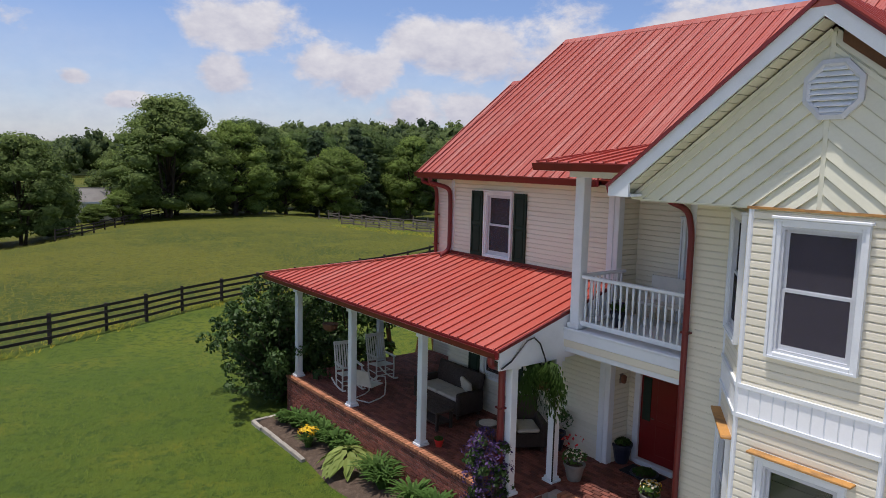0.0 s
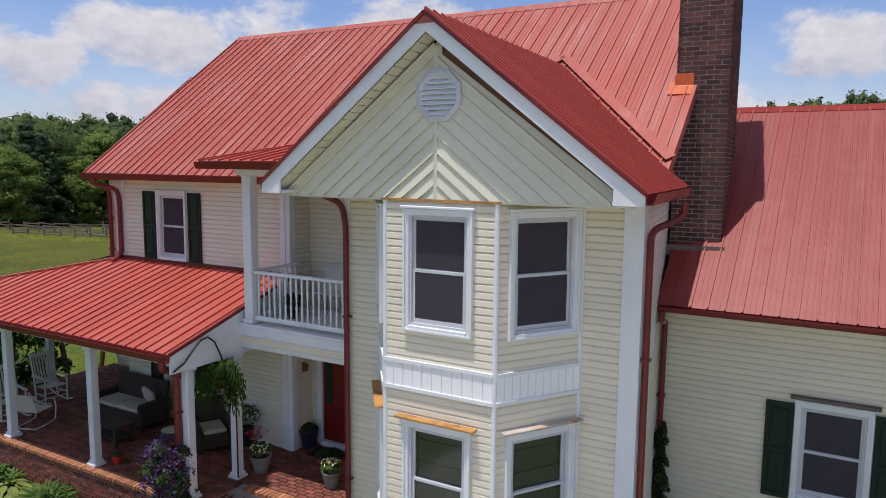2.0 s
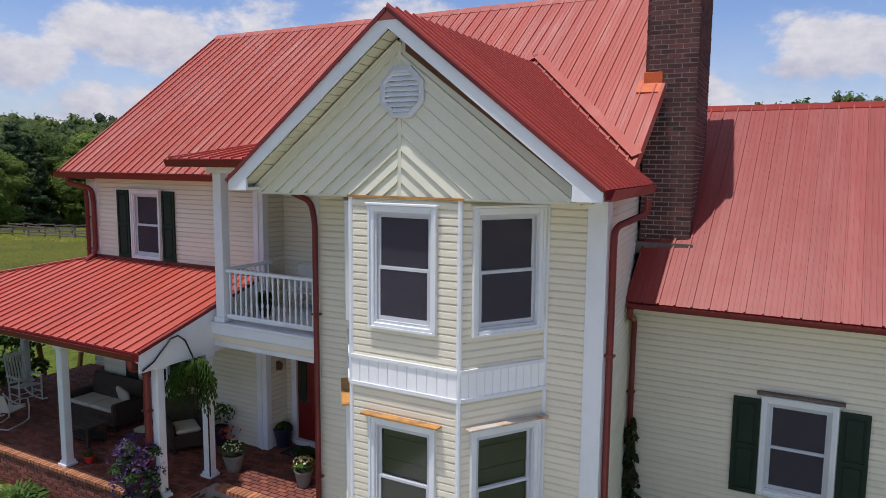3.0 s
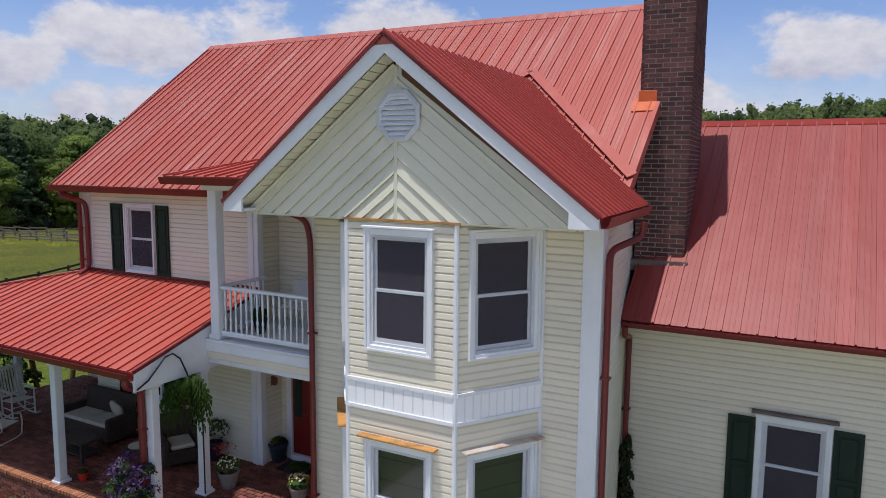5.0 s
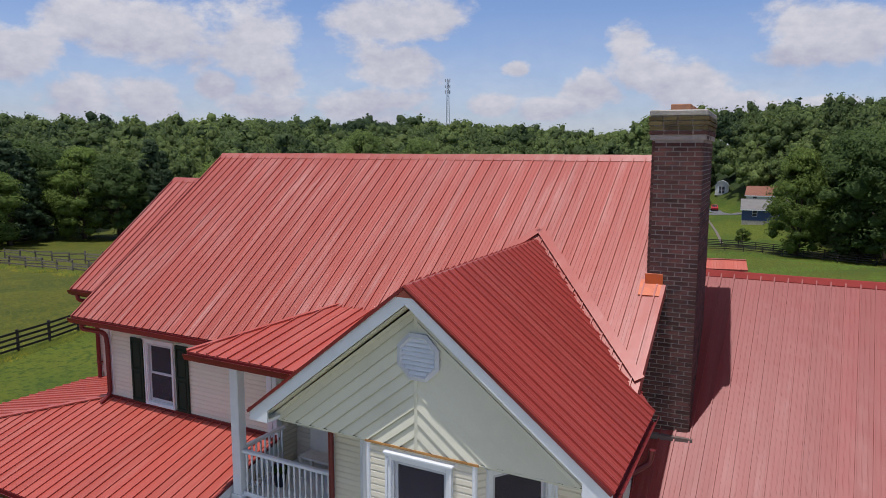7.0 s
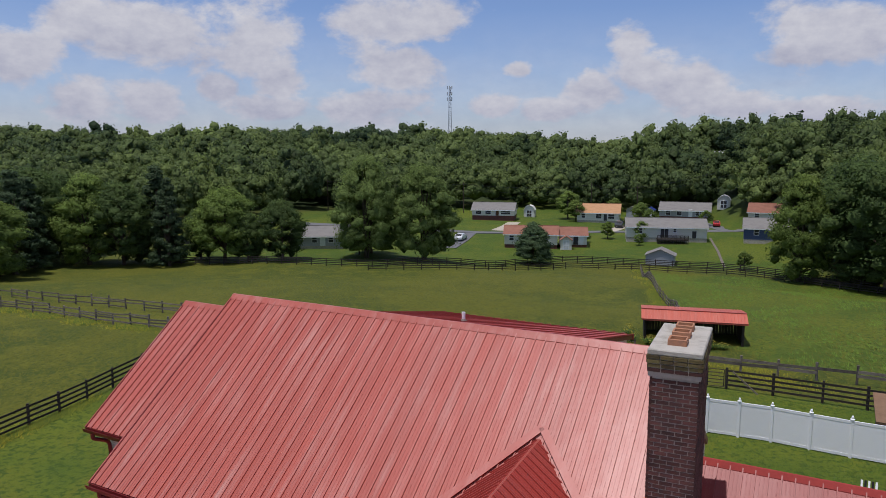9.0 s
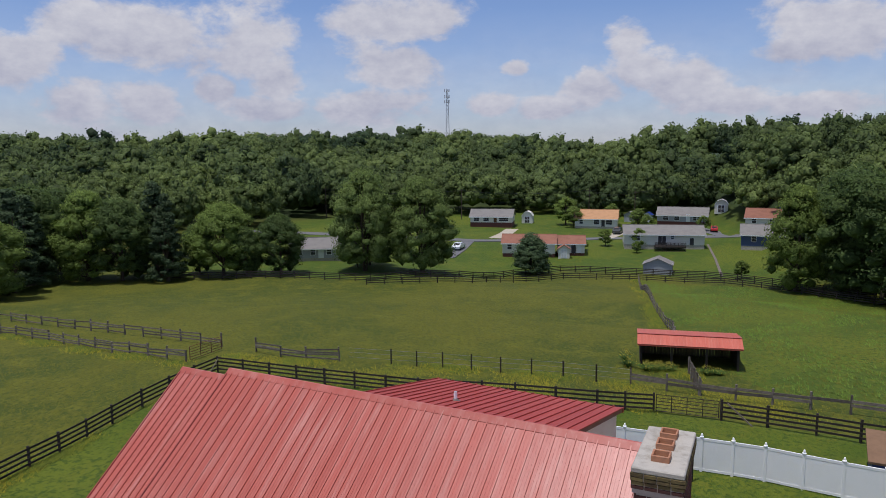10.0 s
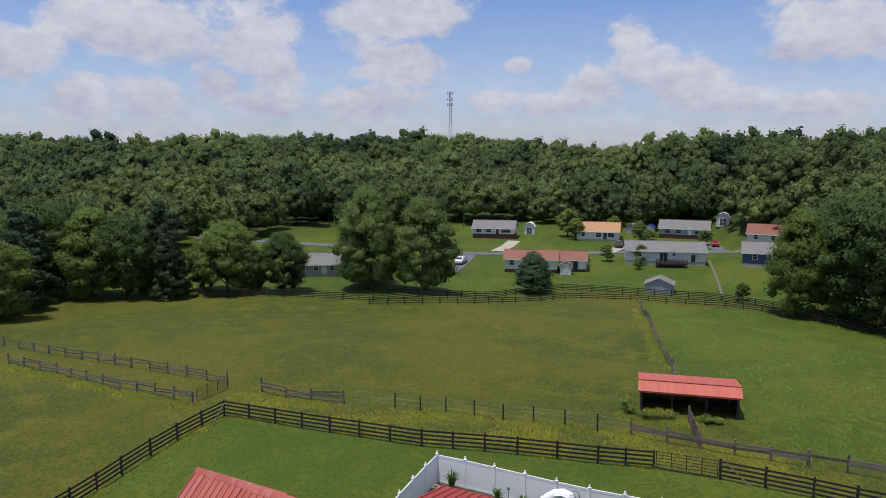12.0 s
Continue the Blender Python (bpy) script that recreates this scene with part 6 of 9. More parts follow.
def core_lobes(rng, centres, verts, faces, shrink=0.86, rough=0.16):
    """Adds the leafy inside of each lobe as a lumpy round mass."""
    unit = np.array([np.array(p) / (2.0 if max(map(abs, p)) == 2 else math.sqrt(3)) for p in RHOMB], dtype=float)
    middle = np.mean([np.array(c) for c, rad in centres], axis=0)
    for c, rad in centres:
        a = rng.random() * 6.28
        turn = np.array(((math.cos(a), -math.sin(a), 0), (math.sin(a), math.cos(a), 0), (0, 0, 1)))
        u = unit @ turn.T
        pos = np.array(c) + u * np.array(rad) * shrink * (1 + rough * rng.normal(size=(14, 1)))
        nor = u / np.array(rad)
        nor /= np.linalg.norm(nor, axis=1)[:, None]
        away = pos - middle
        away /= np.linalg.norm(away, axis=1)[:, None] + 1e-6
        soft = nor * 0.6 + away * 0.35 + np.array((0, 0, 0.22))
        soft /= np.linalg.norm(soft, axis=1)[:, None]
        k = len(verts)
        verts.extend(map(tuple, pos))
        faces.extend(tuple(k + i for i in f) for f in RHOMB_FACES)
        NORMALS.append(soft)


def lobes(rng, shape, h, w, n):
    """The lobes of a crown, h high and w wide, its foot at 0."""
    out = []
    for i in range(n):
        if shape == "round":
            t = rng.random() ** 0.8
            z = h * (0.07 + 0.88 * t)
            env = math.sqrt(max(0.04, 1 - (2 * t - 0.90) ** 2)) * w / 2
        elif shape == "tall":
            t = rng.random()
            z = h * (0.06 + 0.88 * t)
            env = w / 2 * (0.55 + 0.6 * math.sin(math.pi * min(1.0, t * 0.9 + 0.12))) * (1 - 0.45 * t * t)
        elif shape == "cone":
            t = rng.random() ** 1.2
            z = h * (0.04 + 0.94 * t)
            env = w / 2 * (1 - t) ** 0.8 + 0.15
        elif shape == "cedar":
            t = rng.random() ** 1.1
            z = h * (0.10 + 0.84 * t)
            env = w / 2 * math.sqrt(max(0.02, 1 - (1.15 * t - 0.15) ** 2)) * (1 - 0.25 * t)
        else:
            t = rng.random()
            z = h * (0.08 + 0.86 * t)
            env = w / 2 * (1.05 - 0.5 * abs(t - 0.6))
        a = 2 * math.pi * rng.random()
        r = env * (0.45 + 0.5 * math.sqrt(rng.random()))
        s = w * (0.10 + 0.10 * rng.random()) * (0.7 if shape == "cone" else 1)
        out.append(((r * math.cos(a), r * math.sin(a), z), (s * (0.9 + 0.3 * rng.random()), s * (0.9 + 0.3 * rng.random()), s * (0.62 + 0.25 * rng.random()))))
    return out


def make_tree(seed, shape, h, w, mat, label, clear=0.16, n=46, leaves=2600, size=0.30, stems=1, dense_core=True):
    """A tree h high with a crown w wide, its foot at the origin: trunk with limbs, and crown."""
    rng = np.random.default_rng(seed)
    t = thing("tree", label, "tree")
    bm = bmesh.new()
    z0 = h * clear
    for k in range(stems):
        a = 2 * math.pi * k / stems + 0.4
        lean = (0.10 if stems > 1 else 0.02) * h
        base = (0.25 * math.cos(a) * (stems > 1), 0.25 * math.sin(a) * (stems > 1), -0.3)
        top = (lean * math.cos(a), lean * math.sin(a), h * 0.80)
        r0 = 0.022 * h / math.sqrt(stems)
        tube(bm, [base, (base[0] * 1.2, base[1] * 1.2, 0.4), ((base[0] + top[0]) / 2 + 0.1, (base[1] + top[1]) / 2, h * 0.4), top], [r0 * 1.35, r0, r0 * 0.7, r0 * 0.15], 8)
    crown = lobes(rng, shape, h - z0, w, n)
    for c, s in crown[:16]:
        start = (0, 0, z0 + (c[2]) * 0.45)
        mid = (c[0] * 0.5, c[1] * 0.5, z0 + c[2] * 0.78)
        tube(bm, [start, mid, (c[0] * 0.95, c[1] * 0.95, z0 + c[2])], [0.010 * h, 0.006 * h, 0.002 * h], 5)
    part("trunk", bm, M_BARK, t, smooth=True)
    crown = [((c[0], c[1], c[2] + z0), s) for c, s in crown]
    tot = sum(s[0] * s[2] for c, s in crown)
    per = [max(8, int(leaves * s[0] * s[2] / tot)) for c, s in crown]
    v, f = leaf_cloud(rng, crown, per, size)
    core_lobes(rng, crown, v, f, 0.55, 0.2)
    soften(pydata("crown", v, f, mat, t))
    return t


TREE_KIND = {}


def tree_kinds():
    k = TREE_KIND
    k["round"] = make_tree(1, "round", 10, 8.0, M_LEAF, "full round green broadleaf tree at the meadow's edge", 0.0, 120, 15000, 0.125)
    k["tall"] = make_tree(2, "tall", 16, 10.0, M_LEAF, "tall green broadleaf tree at the meadow's edge", 0.0, 130, 16000, 0.17)
    k["pale"] = make_tree(3, "tall", 14, 11.0, M_LEAF_PALE, "tall airy pale green tree with several stems", 0.05, 135, 17000, 0.14, 3)
    k["dark"] = make_tree(4, "round", 13, 10.0, M_LEAF_DARK, "dense dark green shade tree beside the field", 0.0, 120, 16000, 0.16)
    k["oak"] = make_tree(5, "broad", 17, 14.0, M_LEAF_DARK, "spreading dark green oak tree beside the meadow", 0.0, 150, 19000, 0.19)
    k["pine"] = make_tree(6, "cone", 16, 8.0, M_NEEDLE, "ragged dark pine with drooping boughs", 0.0, 110, 15000, 0.16)
    k["cedar"] = make_tree(7, "cedar", 7.0, 5.2, M_NEEDLE, "dense dark green cedar on the far lawn", 0.0, 130, 14000, 0.10)
    k["young"] = make_tree(8, "round", 4.0, 3.0, M_LEAF, "small young tree on a far lawn", 0.14, 60, 4000, 0.075)

tree_kinds()
PLACED = set()


def plant(kind, x, y, h, turn=0.0, wide=1.0):
    """Stands a tree of a kind at (x, y), h metres high."""
    src = TREE_KIND[kind]
    nominal = {"round": 10, "tall": 16, "pale": 14, "dark": 13, "oak": 17, "pine": 16, "cedar": 7, "young": 4}[kind]
    s = h / nominal
    m = pose(x, y, ground_z(x, y), 0, 0, turn)
    if kind in PLACED:
        t = copy_thing(src, m)
    else:
        PLACED.add(kind)
        t = src
        t.matrix_basis = m
    t.scale = (s * wide, s * wide, s)
    t["group"] = "trees round the meadow"
    return t


def far_crown(rng, slim, n, flakes, size, core):
    """One far crown, 1 high: lobes set round a leafy middle."""
    k = np.arange(n) + 0.5
    up = 1 - 1.45 * k / n
    turn = k * 2.39996 + rng.random() * 6.28
    flat = np.sqrt(1 - up ** 2)
    u = np.stack([flat * np.cos(turn), flat * np.sin(turn), up], 1) + rng.normal(size=(n, 3)) * 0.16
    L = [((0, 0, 0.48), (0.33 * slim, 0.33 * slim, 0.40))]
    for d in u:
        s = (0.15 + 0.07 * rng.random()) * (11 / n) ** 0.4
        reach = 0.27 + 0.07 * rng.random()
        L.append(((d[0] * reach * slim, d[1] * reach * slim, 0.52 + d[2] * 0.36), (s * slim, s * slim, s * 0.95)))
    v, f = leaf_cloud(rng, L, [4] + [flakes] * n, size, 0.6)
    core_lobes(rng, L, v, f, core, 0.12)
    return v, f


def woods():
    """The wooded hills: thousands of crowns as one mass of leaf clumps."""
    rng = np.random.default_rng(77)
    protos = []
    for i in range(18):
        # the nearer woods have finer crowns than the middle and the far ones
        n, flakes = ((22, 28), (14, 17), (10, 12))[i // 6]
        v, f = far_crown(rng, (0.90, 1.05, 0.85, 1.12, 0.98, 0.70)[i % 6], n, flakes, (0.030, 0.036, 0.042)[i // 6], (0.66, 0.68, 0.72)[i // 6])
        protos.append((np.array(v), np.concatenate(NORMALS), np.array(f)))
    chunks, turned, quads = [], [], []
    tones = []
    base = 0
    count = 0
    spacing = 7.2
    r = 118.0
    while r < 760:
        step = spacing * (1 + (r - 118) / 900)
        n = int(math.radians(150) * r / step)
        for k in range(n):
            az = radians(-42 + 150 * (k + rng.random()) / n)
            rr = r + step * (rng.random() - 0.5)
            x, y = 5.0 - rr * math.sin(az), -8.0 + rr * math.cos(az)
            h, _, rc, foot = hill(x, y)
            deg = math.degrees(az)
            edge = foot + (2 if deg > 3 else 8)
            if rr < edge or rr > rc + 34:
                continue
            if inside(FAR_LAWN, x, y) and rr < (226 if deg > 6.8 else 206):
                continue
            tall = 8.0 + 7.5 * rng.random() + (4 if rng.random() < 0.10 else 0)
            p, pn, pf = protos[int(rng.integers(6)) + (0 if rr < 255 else 6 if rr < 400 else 12)]
            c, s = math.cos(a := rng.random() * 6.28), math.sin(a)
            wide = tall * (0.85 + 0.35 * rng.random())
            q = np.empty_like(p)
            q[:, 0] = (p[:, 0] * c - p[:, 1] * s) * wide + x
            q[:, 1] = (p[:, 0] * s + p[:, 1] * c) * wide + y
            q[:, 2] = p[:, 2] * tall + ground_z(x, y) - 0.5
            chunks.append(q)
            qn = np.empty_like(pn)
            qn[:, 0], qn[:, 1], qn[:, 2] = pn[:, 0] * c - pn[:, 1] * s, pn[:, 0] * s + pn[:, 1] * c, pn[:, 2]
            turned.append(qn)
            quads.append(pf + base)
            base += len(p)
            patch = 0.5 + 0.9 * noise.noise(Vector((x * 0.014, y * 0.014, 3.0)))
            tones.append(np.full(len(p), max(0.0, min(1.15, patch * 0.7 + 0.55 * (rng.random() - 0.25))), dtype=np.float32))
            count += 1
        r += step * 0.9
    v = np.concatenate(chunks).astype(np.float32)
    idx = np.concatenate(quads).astype(np.int32)
    data = bpy.data.meshes.new("woods")
    data.vertices.add(len(v))
    data.vertices.foreach_set("co", v.ravel())
    data.loops.add(idx.size)
    data.loops.foreach_set("vertex_index", idx.ravel())
    data.polygons.add(len(idx))
    data.polygons.foreach_set("loop_start", np.arange(0, idx.size, 4, dtype=np.int32))
    data.update(calc_edges=True)
    data.attributes.new("tone", "FLOAT", "POINT").data.foreach_set("value", np.concatenate(tones))
    data.shade_smooth()
    data.normals_split_custom_set_from_vertices(np.concatenate(turned).astype(np.float32))
    w = finish("woods", data, M_WOODS, None)
    tagged(w, "dense green broadleaf woods over the far hills", "woods", kind="stuff")


woods()
# along the meadow's edge, from west round to east: kind, x, y, height, turn, width
for row in (("oak", -80, -12, 12, 10, 1.0), ("tall", -82, -3.5, 12.5, 80, 1.1), ("oak", -96, -16, 13, 200, 1.0), ("pale", -82, 2.0, 11.5, 70, 1.1), ("dark", -88, 5.5, 8.0, 30, 1.0), ("round", -93.5, 14.6, 4.2, 50, 1.5), ("round", -92.5, 11.0, 2.8, 10, 1.6), ("pale", -104, 17.0, 9.0, 120, 1.25), ("pale", -97, 21.5, 16.5, 0, 1.15), ("tall", -102, 24, 14.5, 200, 1.1), ("tall", -97, 31, 13.8, 140, 1.15),
            ("pine", -103, 33, 14, 60, 1.1), ("dark", -110, 38, 15, 60, 1.3), ("tall", -108, 44, 13, 200, 1.2), ("round", -100, 49, 11.5, 0, 1.15), ("pine", -112, 52, 15, 10, 1.2), ("pine", -106, 56, 16, 110, 1.1),
            ("pine", -112, 62, 15, 220, 1.2), ("dark", -118, 66, 16, 0, 1.1), ("tall", -108, 70, 16, 20, 1.0), ("dark", -103, 73, 14, 90, 1.0), ("pine", -100, 78, 17, 30, 1.0), ("pine", -95, 76, 15, 150, 0.9),
            ("dark", -122, 74, 15, 40, 1.2), ("oak", -126, 56, 15, 40, 1.0), ("round", -89.5, 83.5, 13.0, 0, 1.1), ("dark", -85, 84.5, 8.5, 77, 0.9), ("dark", -79.5, 87.4, 10.5, 130, 1.0),
            ("pale", -68.3, 97.0, 18, 20, 0.80), ("pale", -58.8, 101.5, 16.8, 150, 0.84), ("tall", -72, 104, 12, 150, 0.9), ("dark", -96, 84, 9, 130, 0.9),
            ("cedar", -44.5, 118.0, 7.8, 0, 1.2), ("tall", 1.0, 119, 17.5, 0, 0.8), ("oak", 13, 117, 20, 60, 1.1), ("oak", 20, 108, 19, 160, 1.0), ("dark", 12, 128, 18, 40, 1.1), ("oak", 26, 122, 21, 250, 1.1),
            ("dark", 19, 96, 13, 200, 0.9), ("oak", 36, 112, 20, 20, 1.1), ("oak", 46, 120, 20, 90, 1.1), ("dark", 30, 140, 19, 0, 1.1), ("dark", 8, 136, 17, 0, 1.0), ("oak", 44, 140, 20, 0, 1.1)):
    plant(*row)
for x, y, h in ((-33, 156, 4.6), (-32, 150, 2.6), (-72, 100, 5.0), (-41, 157, 4.0), (-44, 150, 2.4), (-40, 185, 6), (-62, 190, 8), (-58, 185, 6), (-8, 127, 3.2), (-50, 196, 6), (-36, 178, 5), (-24, 190, 4)):
    plant("young", x, y, h, x * 37 % 360, 1.1)

# ---- fences ----
def along(line, step):
    """Points every step metres along a plan line, ends included."""
    out = [Vector(line[0])]
    for a, b in zip(line, line[1:]):
        a, b = Vector(a), Vector(b)
        n = max(1, round((b - a).length / step))
        out += [a.lerp(b, (i + 1) / n) for i in range(n)]
    return out


def rail_fence(label, line, step=2.4, tall=1.32, rails=(0.32, 0.62, 0.92, 1.22), mat=None, post=0.125, rail_h=0.125, wobble=0.0, seed=3, group="board fences", rails_on=True):
    rng = random.Random(seed)
    mat = mat or M_FENCE
    pts = along(line, step)
    z = [ground_z(p.x, p.y) for p in pts]
    f = thing("board_fence", label, "fence", (pts[0].x, pts[0].y, z[0]), group)
    for p, g in zip(pts, z):
        t = tall + rng.uniform(-0.03, 0.05) + wobble * rng.uniform(-1, 1)
        lean = Vector((rng.uniform(-1, 1), rng.uniform(-1, 1), 0)) * (0.01 + wobble * 0.35)
        part("post", beamed((p.x, p.y, g - 0.3), (p.x + lean.x, p.y + lean.y, g + t), post, post), mat, f)
    if rails_on:
        for (p, g), (q, h) in zip(zip(pts, z), zip(pts[1:], z[1:])):
            for r in rails:
                if wobble and rng.random() < wobble * 1.2:
                    continue
                a = Vector((p.x, p.y, g + r + wobble * rng.uniform(-0.8, 0.5)))
                b = Vector((q.x, q.y, h + r + wobble * rng.uniform(-0.8, 0.5)))
                d = (b - a).normalized()
                off = Vector((d.y, -d.x, 0)) * (post / 2 + 0.012)
                part("rail", beamed(a + off, b + off, 0.025, rail_h), mat, f)
    return f


rail_fence("black-brown four-board fence along the west lawn", [(-27.3, -6), (-30.3, -1), (-32.3, 3), (-33.4, 7.5), (-34.9, 15), (-35.6, 21), (-36.6, 31.2)])
rail_fence("black-brown four-board fence behind the back lawn", [(-36.6, 31.2), (-27, 32.4), (-19.6, 33.4), (-13, 35.2), (-7.8, 36.8), (-4.35, 37.9)])
rail_fence("black-brown four-board fence beyond the gate", [(-0.25, 38.4), (5.1, 38.6), (12, 38.2), (24, 38)], tall=1.4)
rail_fence("far black board fence round the meadow", [(-97.2, 77.5), (-76.7, 83.9), (-61.1, 88.3), (-49, 102.2), (-46.4, 114), (-40.1, 122.5), (-26.1, 125.3), (-14, 126), (0.2, 121), (12, 115)], 2.8, group="far fences")
rail_fence("second far board fence below the first", [(-60, 85.5), (-45.6, 95), (-41, 107), (-36.8, 114.7), (-26, 119.5), (-23, 120), (-10, 120), (2, 116.5), (14, 110)], 3.0, 1.15, (0.35, 0.7, 1.05), group="far fences")
rail_fence("grey-brown fence climbing the meadow to the far corner", [(-24.5, 120), (-17.2, 93.2), (-13.3, 80.3), (-10.7, 72.7), (-8.0, 63.5), (-6.0, 55)], 2.4, 1.2, (0.4, 0.75, 1.1), mat=M_OLDFENCE)
rail_fence("weathered sagging rail fence across the field", [(-84, 37.7), (-72.4, 37.6), (-63.9, 37.6), (-53, 37.4), (-42.2, 37.1)], 2.6, 1.15, (0.35, 0.65, 0.95), mat=M_OLDFENCE, wobble=0.16, seed=5)
rail_fence("weathered sagging rail fence beside the lane", [(-69.4, 33.1), (-61.1, 33.0), (-50.2, 31.9), (-41.0, 32.0)], 2.5, 1.15, (0.35, 0.6, 0.85, 1.05), mat=M_OLDFENCE, wobble=0.12, seed=6)
rail_fence("collapsed grey rail fence behind the corner", [(-38, 37), (-35, 36.7), (-32.6, 37.1), (-29.8, 38)], 2.2, 1.15, (0.3, 0.55, 0.8, 1.0), mat=M_OLDFENCE, wobble=0.2, seed=8)
rail_fence("dark posts of an old wire fence", [(-25.4, 39), (-21.2, 40.0), (-16.6, 40.9), (-12, 42.2), (-7.1, 43.0)], 2.35, 1.35, (), post=0.095, seed=9)
rail_fence("old plank fence in front of the run-in shed", [(-7.1, 43.0), (-4.5, 42.9), (0.1, 42.9), (7, 43.6), (20, 44)], 2.6, 1.2, (0.62, 0.86), mat=M_OLDFENCE, wobble=0.08, seed=10, rail_h=0.2)
rail_fence("grey plank fence up to the run-in shed", [(-2.3, 42.9), (-3.0, 45.2), (-3.8, 47.8)], 1.3, 1.35, (0.3, 0.6, 0.9, 1.2), mat=M_OLDFENCE, wobble=0.06, seed=11, rail_h=0.16)
rail_fence("dark board fence along the west field lane", [(-75, 4), (-90, 14), (-104, 24)], 2.8, 1.2, (0.4, 0.8, 1.1), seed=12, group="far fences")
# wire of the post fence
wires = thing("wire_fence_strands", "thin fence wires between the old posts", "fence wire", (-16, 41, 0))
for r in (0.45, 0.85, 1.2):
    part("wire", tubed([(p.x, p.y, ground_z(p.x, p.y) + r) for p in along([(-29, 38.2), (-25.4, 39), (-21.2, 40.0), (-16.6, 40.9), (-12, 42.2), (-7.1, 43.0)], 2.35)], 0.012, 4), M_GALV, wires)
# pipe gate
def pipe_gate(label, a, b, tall, mat, bars=6, uprights=4):
    g = thing("field_gate", label, "gate", (a[0], a[1], ground_z(*a)))
    za, zb = ground_z(*a) + 0.15, ground_z(*b) + 0.15
    for i in range(bars):
        k = tall * i / (bars - 1)
        part("bar", tubed([(a[0], a[1], za + k), (b[0], b[1], zb + k)], 0.026, 6), mat, g)
    for i in range(uprights):
        k = i / (uprights - 1)
        x, y, z = a[0] + (b[0] - a[0]) * k, a[1] + (b[1] - a[1]) * k, za + (zb - za) * k
        part("upright", tubed([(x, y, z), (x, y, z + tall)], 0.03, 6), mat, g)


pipe_gate("dark rusty pipe gate in the back fence", (-4.2, 37.95), (-0.4, 38.35), 1.1, M_FENCE, 6, 5)
pipe_gate("rusty red pipe gate between the field fences", (-41.0, 32.4), (-41.3, 36.2), 1.1, M_RUST, 6, 4)
# leaning brace at the corner
br = thing("fence_brace", "pale leaning brace at the fence corner", "fence brace", (-36.2, 30.5, 0.4))
part("brace", beamed((-36.3, 31.0, ground_z(-36, 31) + 1.2), (-35.6, 28.9, ground_z(-35.6, 28.9)), 0.06, 0.09), M_OLDFENCE, br)
br = thing("gate_brace", "pale leaning brace at the gate post", "fence brace", (0.4, 38.4, 0.3))
part("brace", beamed((0.1, 38.3, ground_z(0, 38) + 1.2), (1.6, 38.2, ground_z(1.6, 38.2)), 0.06, 0.08), M_OLDFENCE, br)

# white vinyl privacy fence
def vinyl_fence(line, tall=1.83, step=1.85):
    f = thing("vinyl_fence", "white vinyl privacy fence with pointed post caps", "fence", (line[0][0], line[0][1], ground_z(*line[0])))
    pts = along(line, step)
    for p in pts:
        g = ground_z(p.x, p.y)
        pst = part("post", boxed(p.x - 0.065, p.x + 0.065, p.y - 0.065, p.y + 0.065, g - 0.2, g + tall + 0.06), M_VINYL, f)
        part("post_cap", lathed([(0.105, 0), (0.105, 0.03), (0.05, 0.06), (0.06, 0.10), (0.045, 0.17), (0.005, 0.21)], (p.x, p.y, g + tall + 0.06), 8), M_VINYL, pst)
    for p, q in zip(pts, pts[1:]):
        gp, gq = ground_z(p.x, p.y), ground_z(q.x, q.y)
        part("panel", beamed((p.x, p.y, gp + tall * 0.5), (q.x, q.y, gq + tall * 0.5), 0.04, tall - 0.22), M_VINYL, f)
        part("rail", beamed((p.x, p.y, gp + tall - 0.06), (q.x, q.y, gq + tall - 0.06), 0.06, 0.13), M_VINYL, f)
        part("rail", beamed((p.x, p.y, gp + 0.12), (q.x, q.y, gq + 0.12), 0.06, 0.13), M_VINYL, f)


vinyl_fence([(-14.6, 19.6), (-15.6, 28.5), (-6.0, 28.9), (-0.1, 29.3), (2.9, 29.6), (9.8, 29.4), (20, 29)])

# ---- the valley: road, houses, sheds, cars, poles ----
def strip(name, line, width, mat, label, category, lift=0.05):
    pts = along(line, 3.0)
    verts, faces = [], []
    for i, p in enumerate(pts):
        d = (pts[min(i + 1, len(pts) - 1)] - pts[max(i - 1, 0)]).normalized()
        s = Vector((-d.y, d.x)) * width / 2
        for k in (-1, 1):
            q = p + s * k
            verts.append((q.x, q.y, ground_z(p.x, p.y) + lift))
            verts.append((q.x, q.y, ground_z(p.x, p.y) - 0.4))
    for i in range(len(pts) - 1):
        a, b = 4 * i, 4 * i + 4
        faces += [(a, a + 2, b + 2, b), (a + 1, a, b, b + 1), (a + 2, a + 3, b + 3, b + 2)]
    ob = pydata(name, verts, faces, mat)
    tagged(ob, label, category, kind="structure")


strip("road", [(-150, 132), (-100, 143), (-72, 152), (-46, 168), (-16, 182), (20, 196)], 5.0, M_ASPHALT, "grey asphalt lane between the far houses", "road")
strip("driveway", [(-69.6, 157), (-70.5, 166), (-72.5, 175)], 3.6, M_DRIVE, "pale tan concrete driveway", "driveway")
strip("driveway", [(-17, 181), (-21, 188), (-23.5, 196)], 4.5, M_ASPHALT, "dark asphalt driveway beside the far house", "driveway")
strip("driveway", [(-67, 126), (-70, 138), (-74, 151)], 3.2, M_ASPHALT, "grey driveway beside the trees", "driveway")
strip("driveway", [(-44, 169), (-43, 182)], 3.2, M_DRIVE, "pale gravel driveway", "driveway")
strip("hedge_path", [(-19.5, 167), (-15, 147), (-11.5, 129)], 0.5, M_OLDFENCE, "tan bare strip between two lawns", "path")


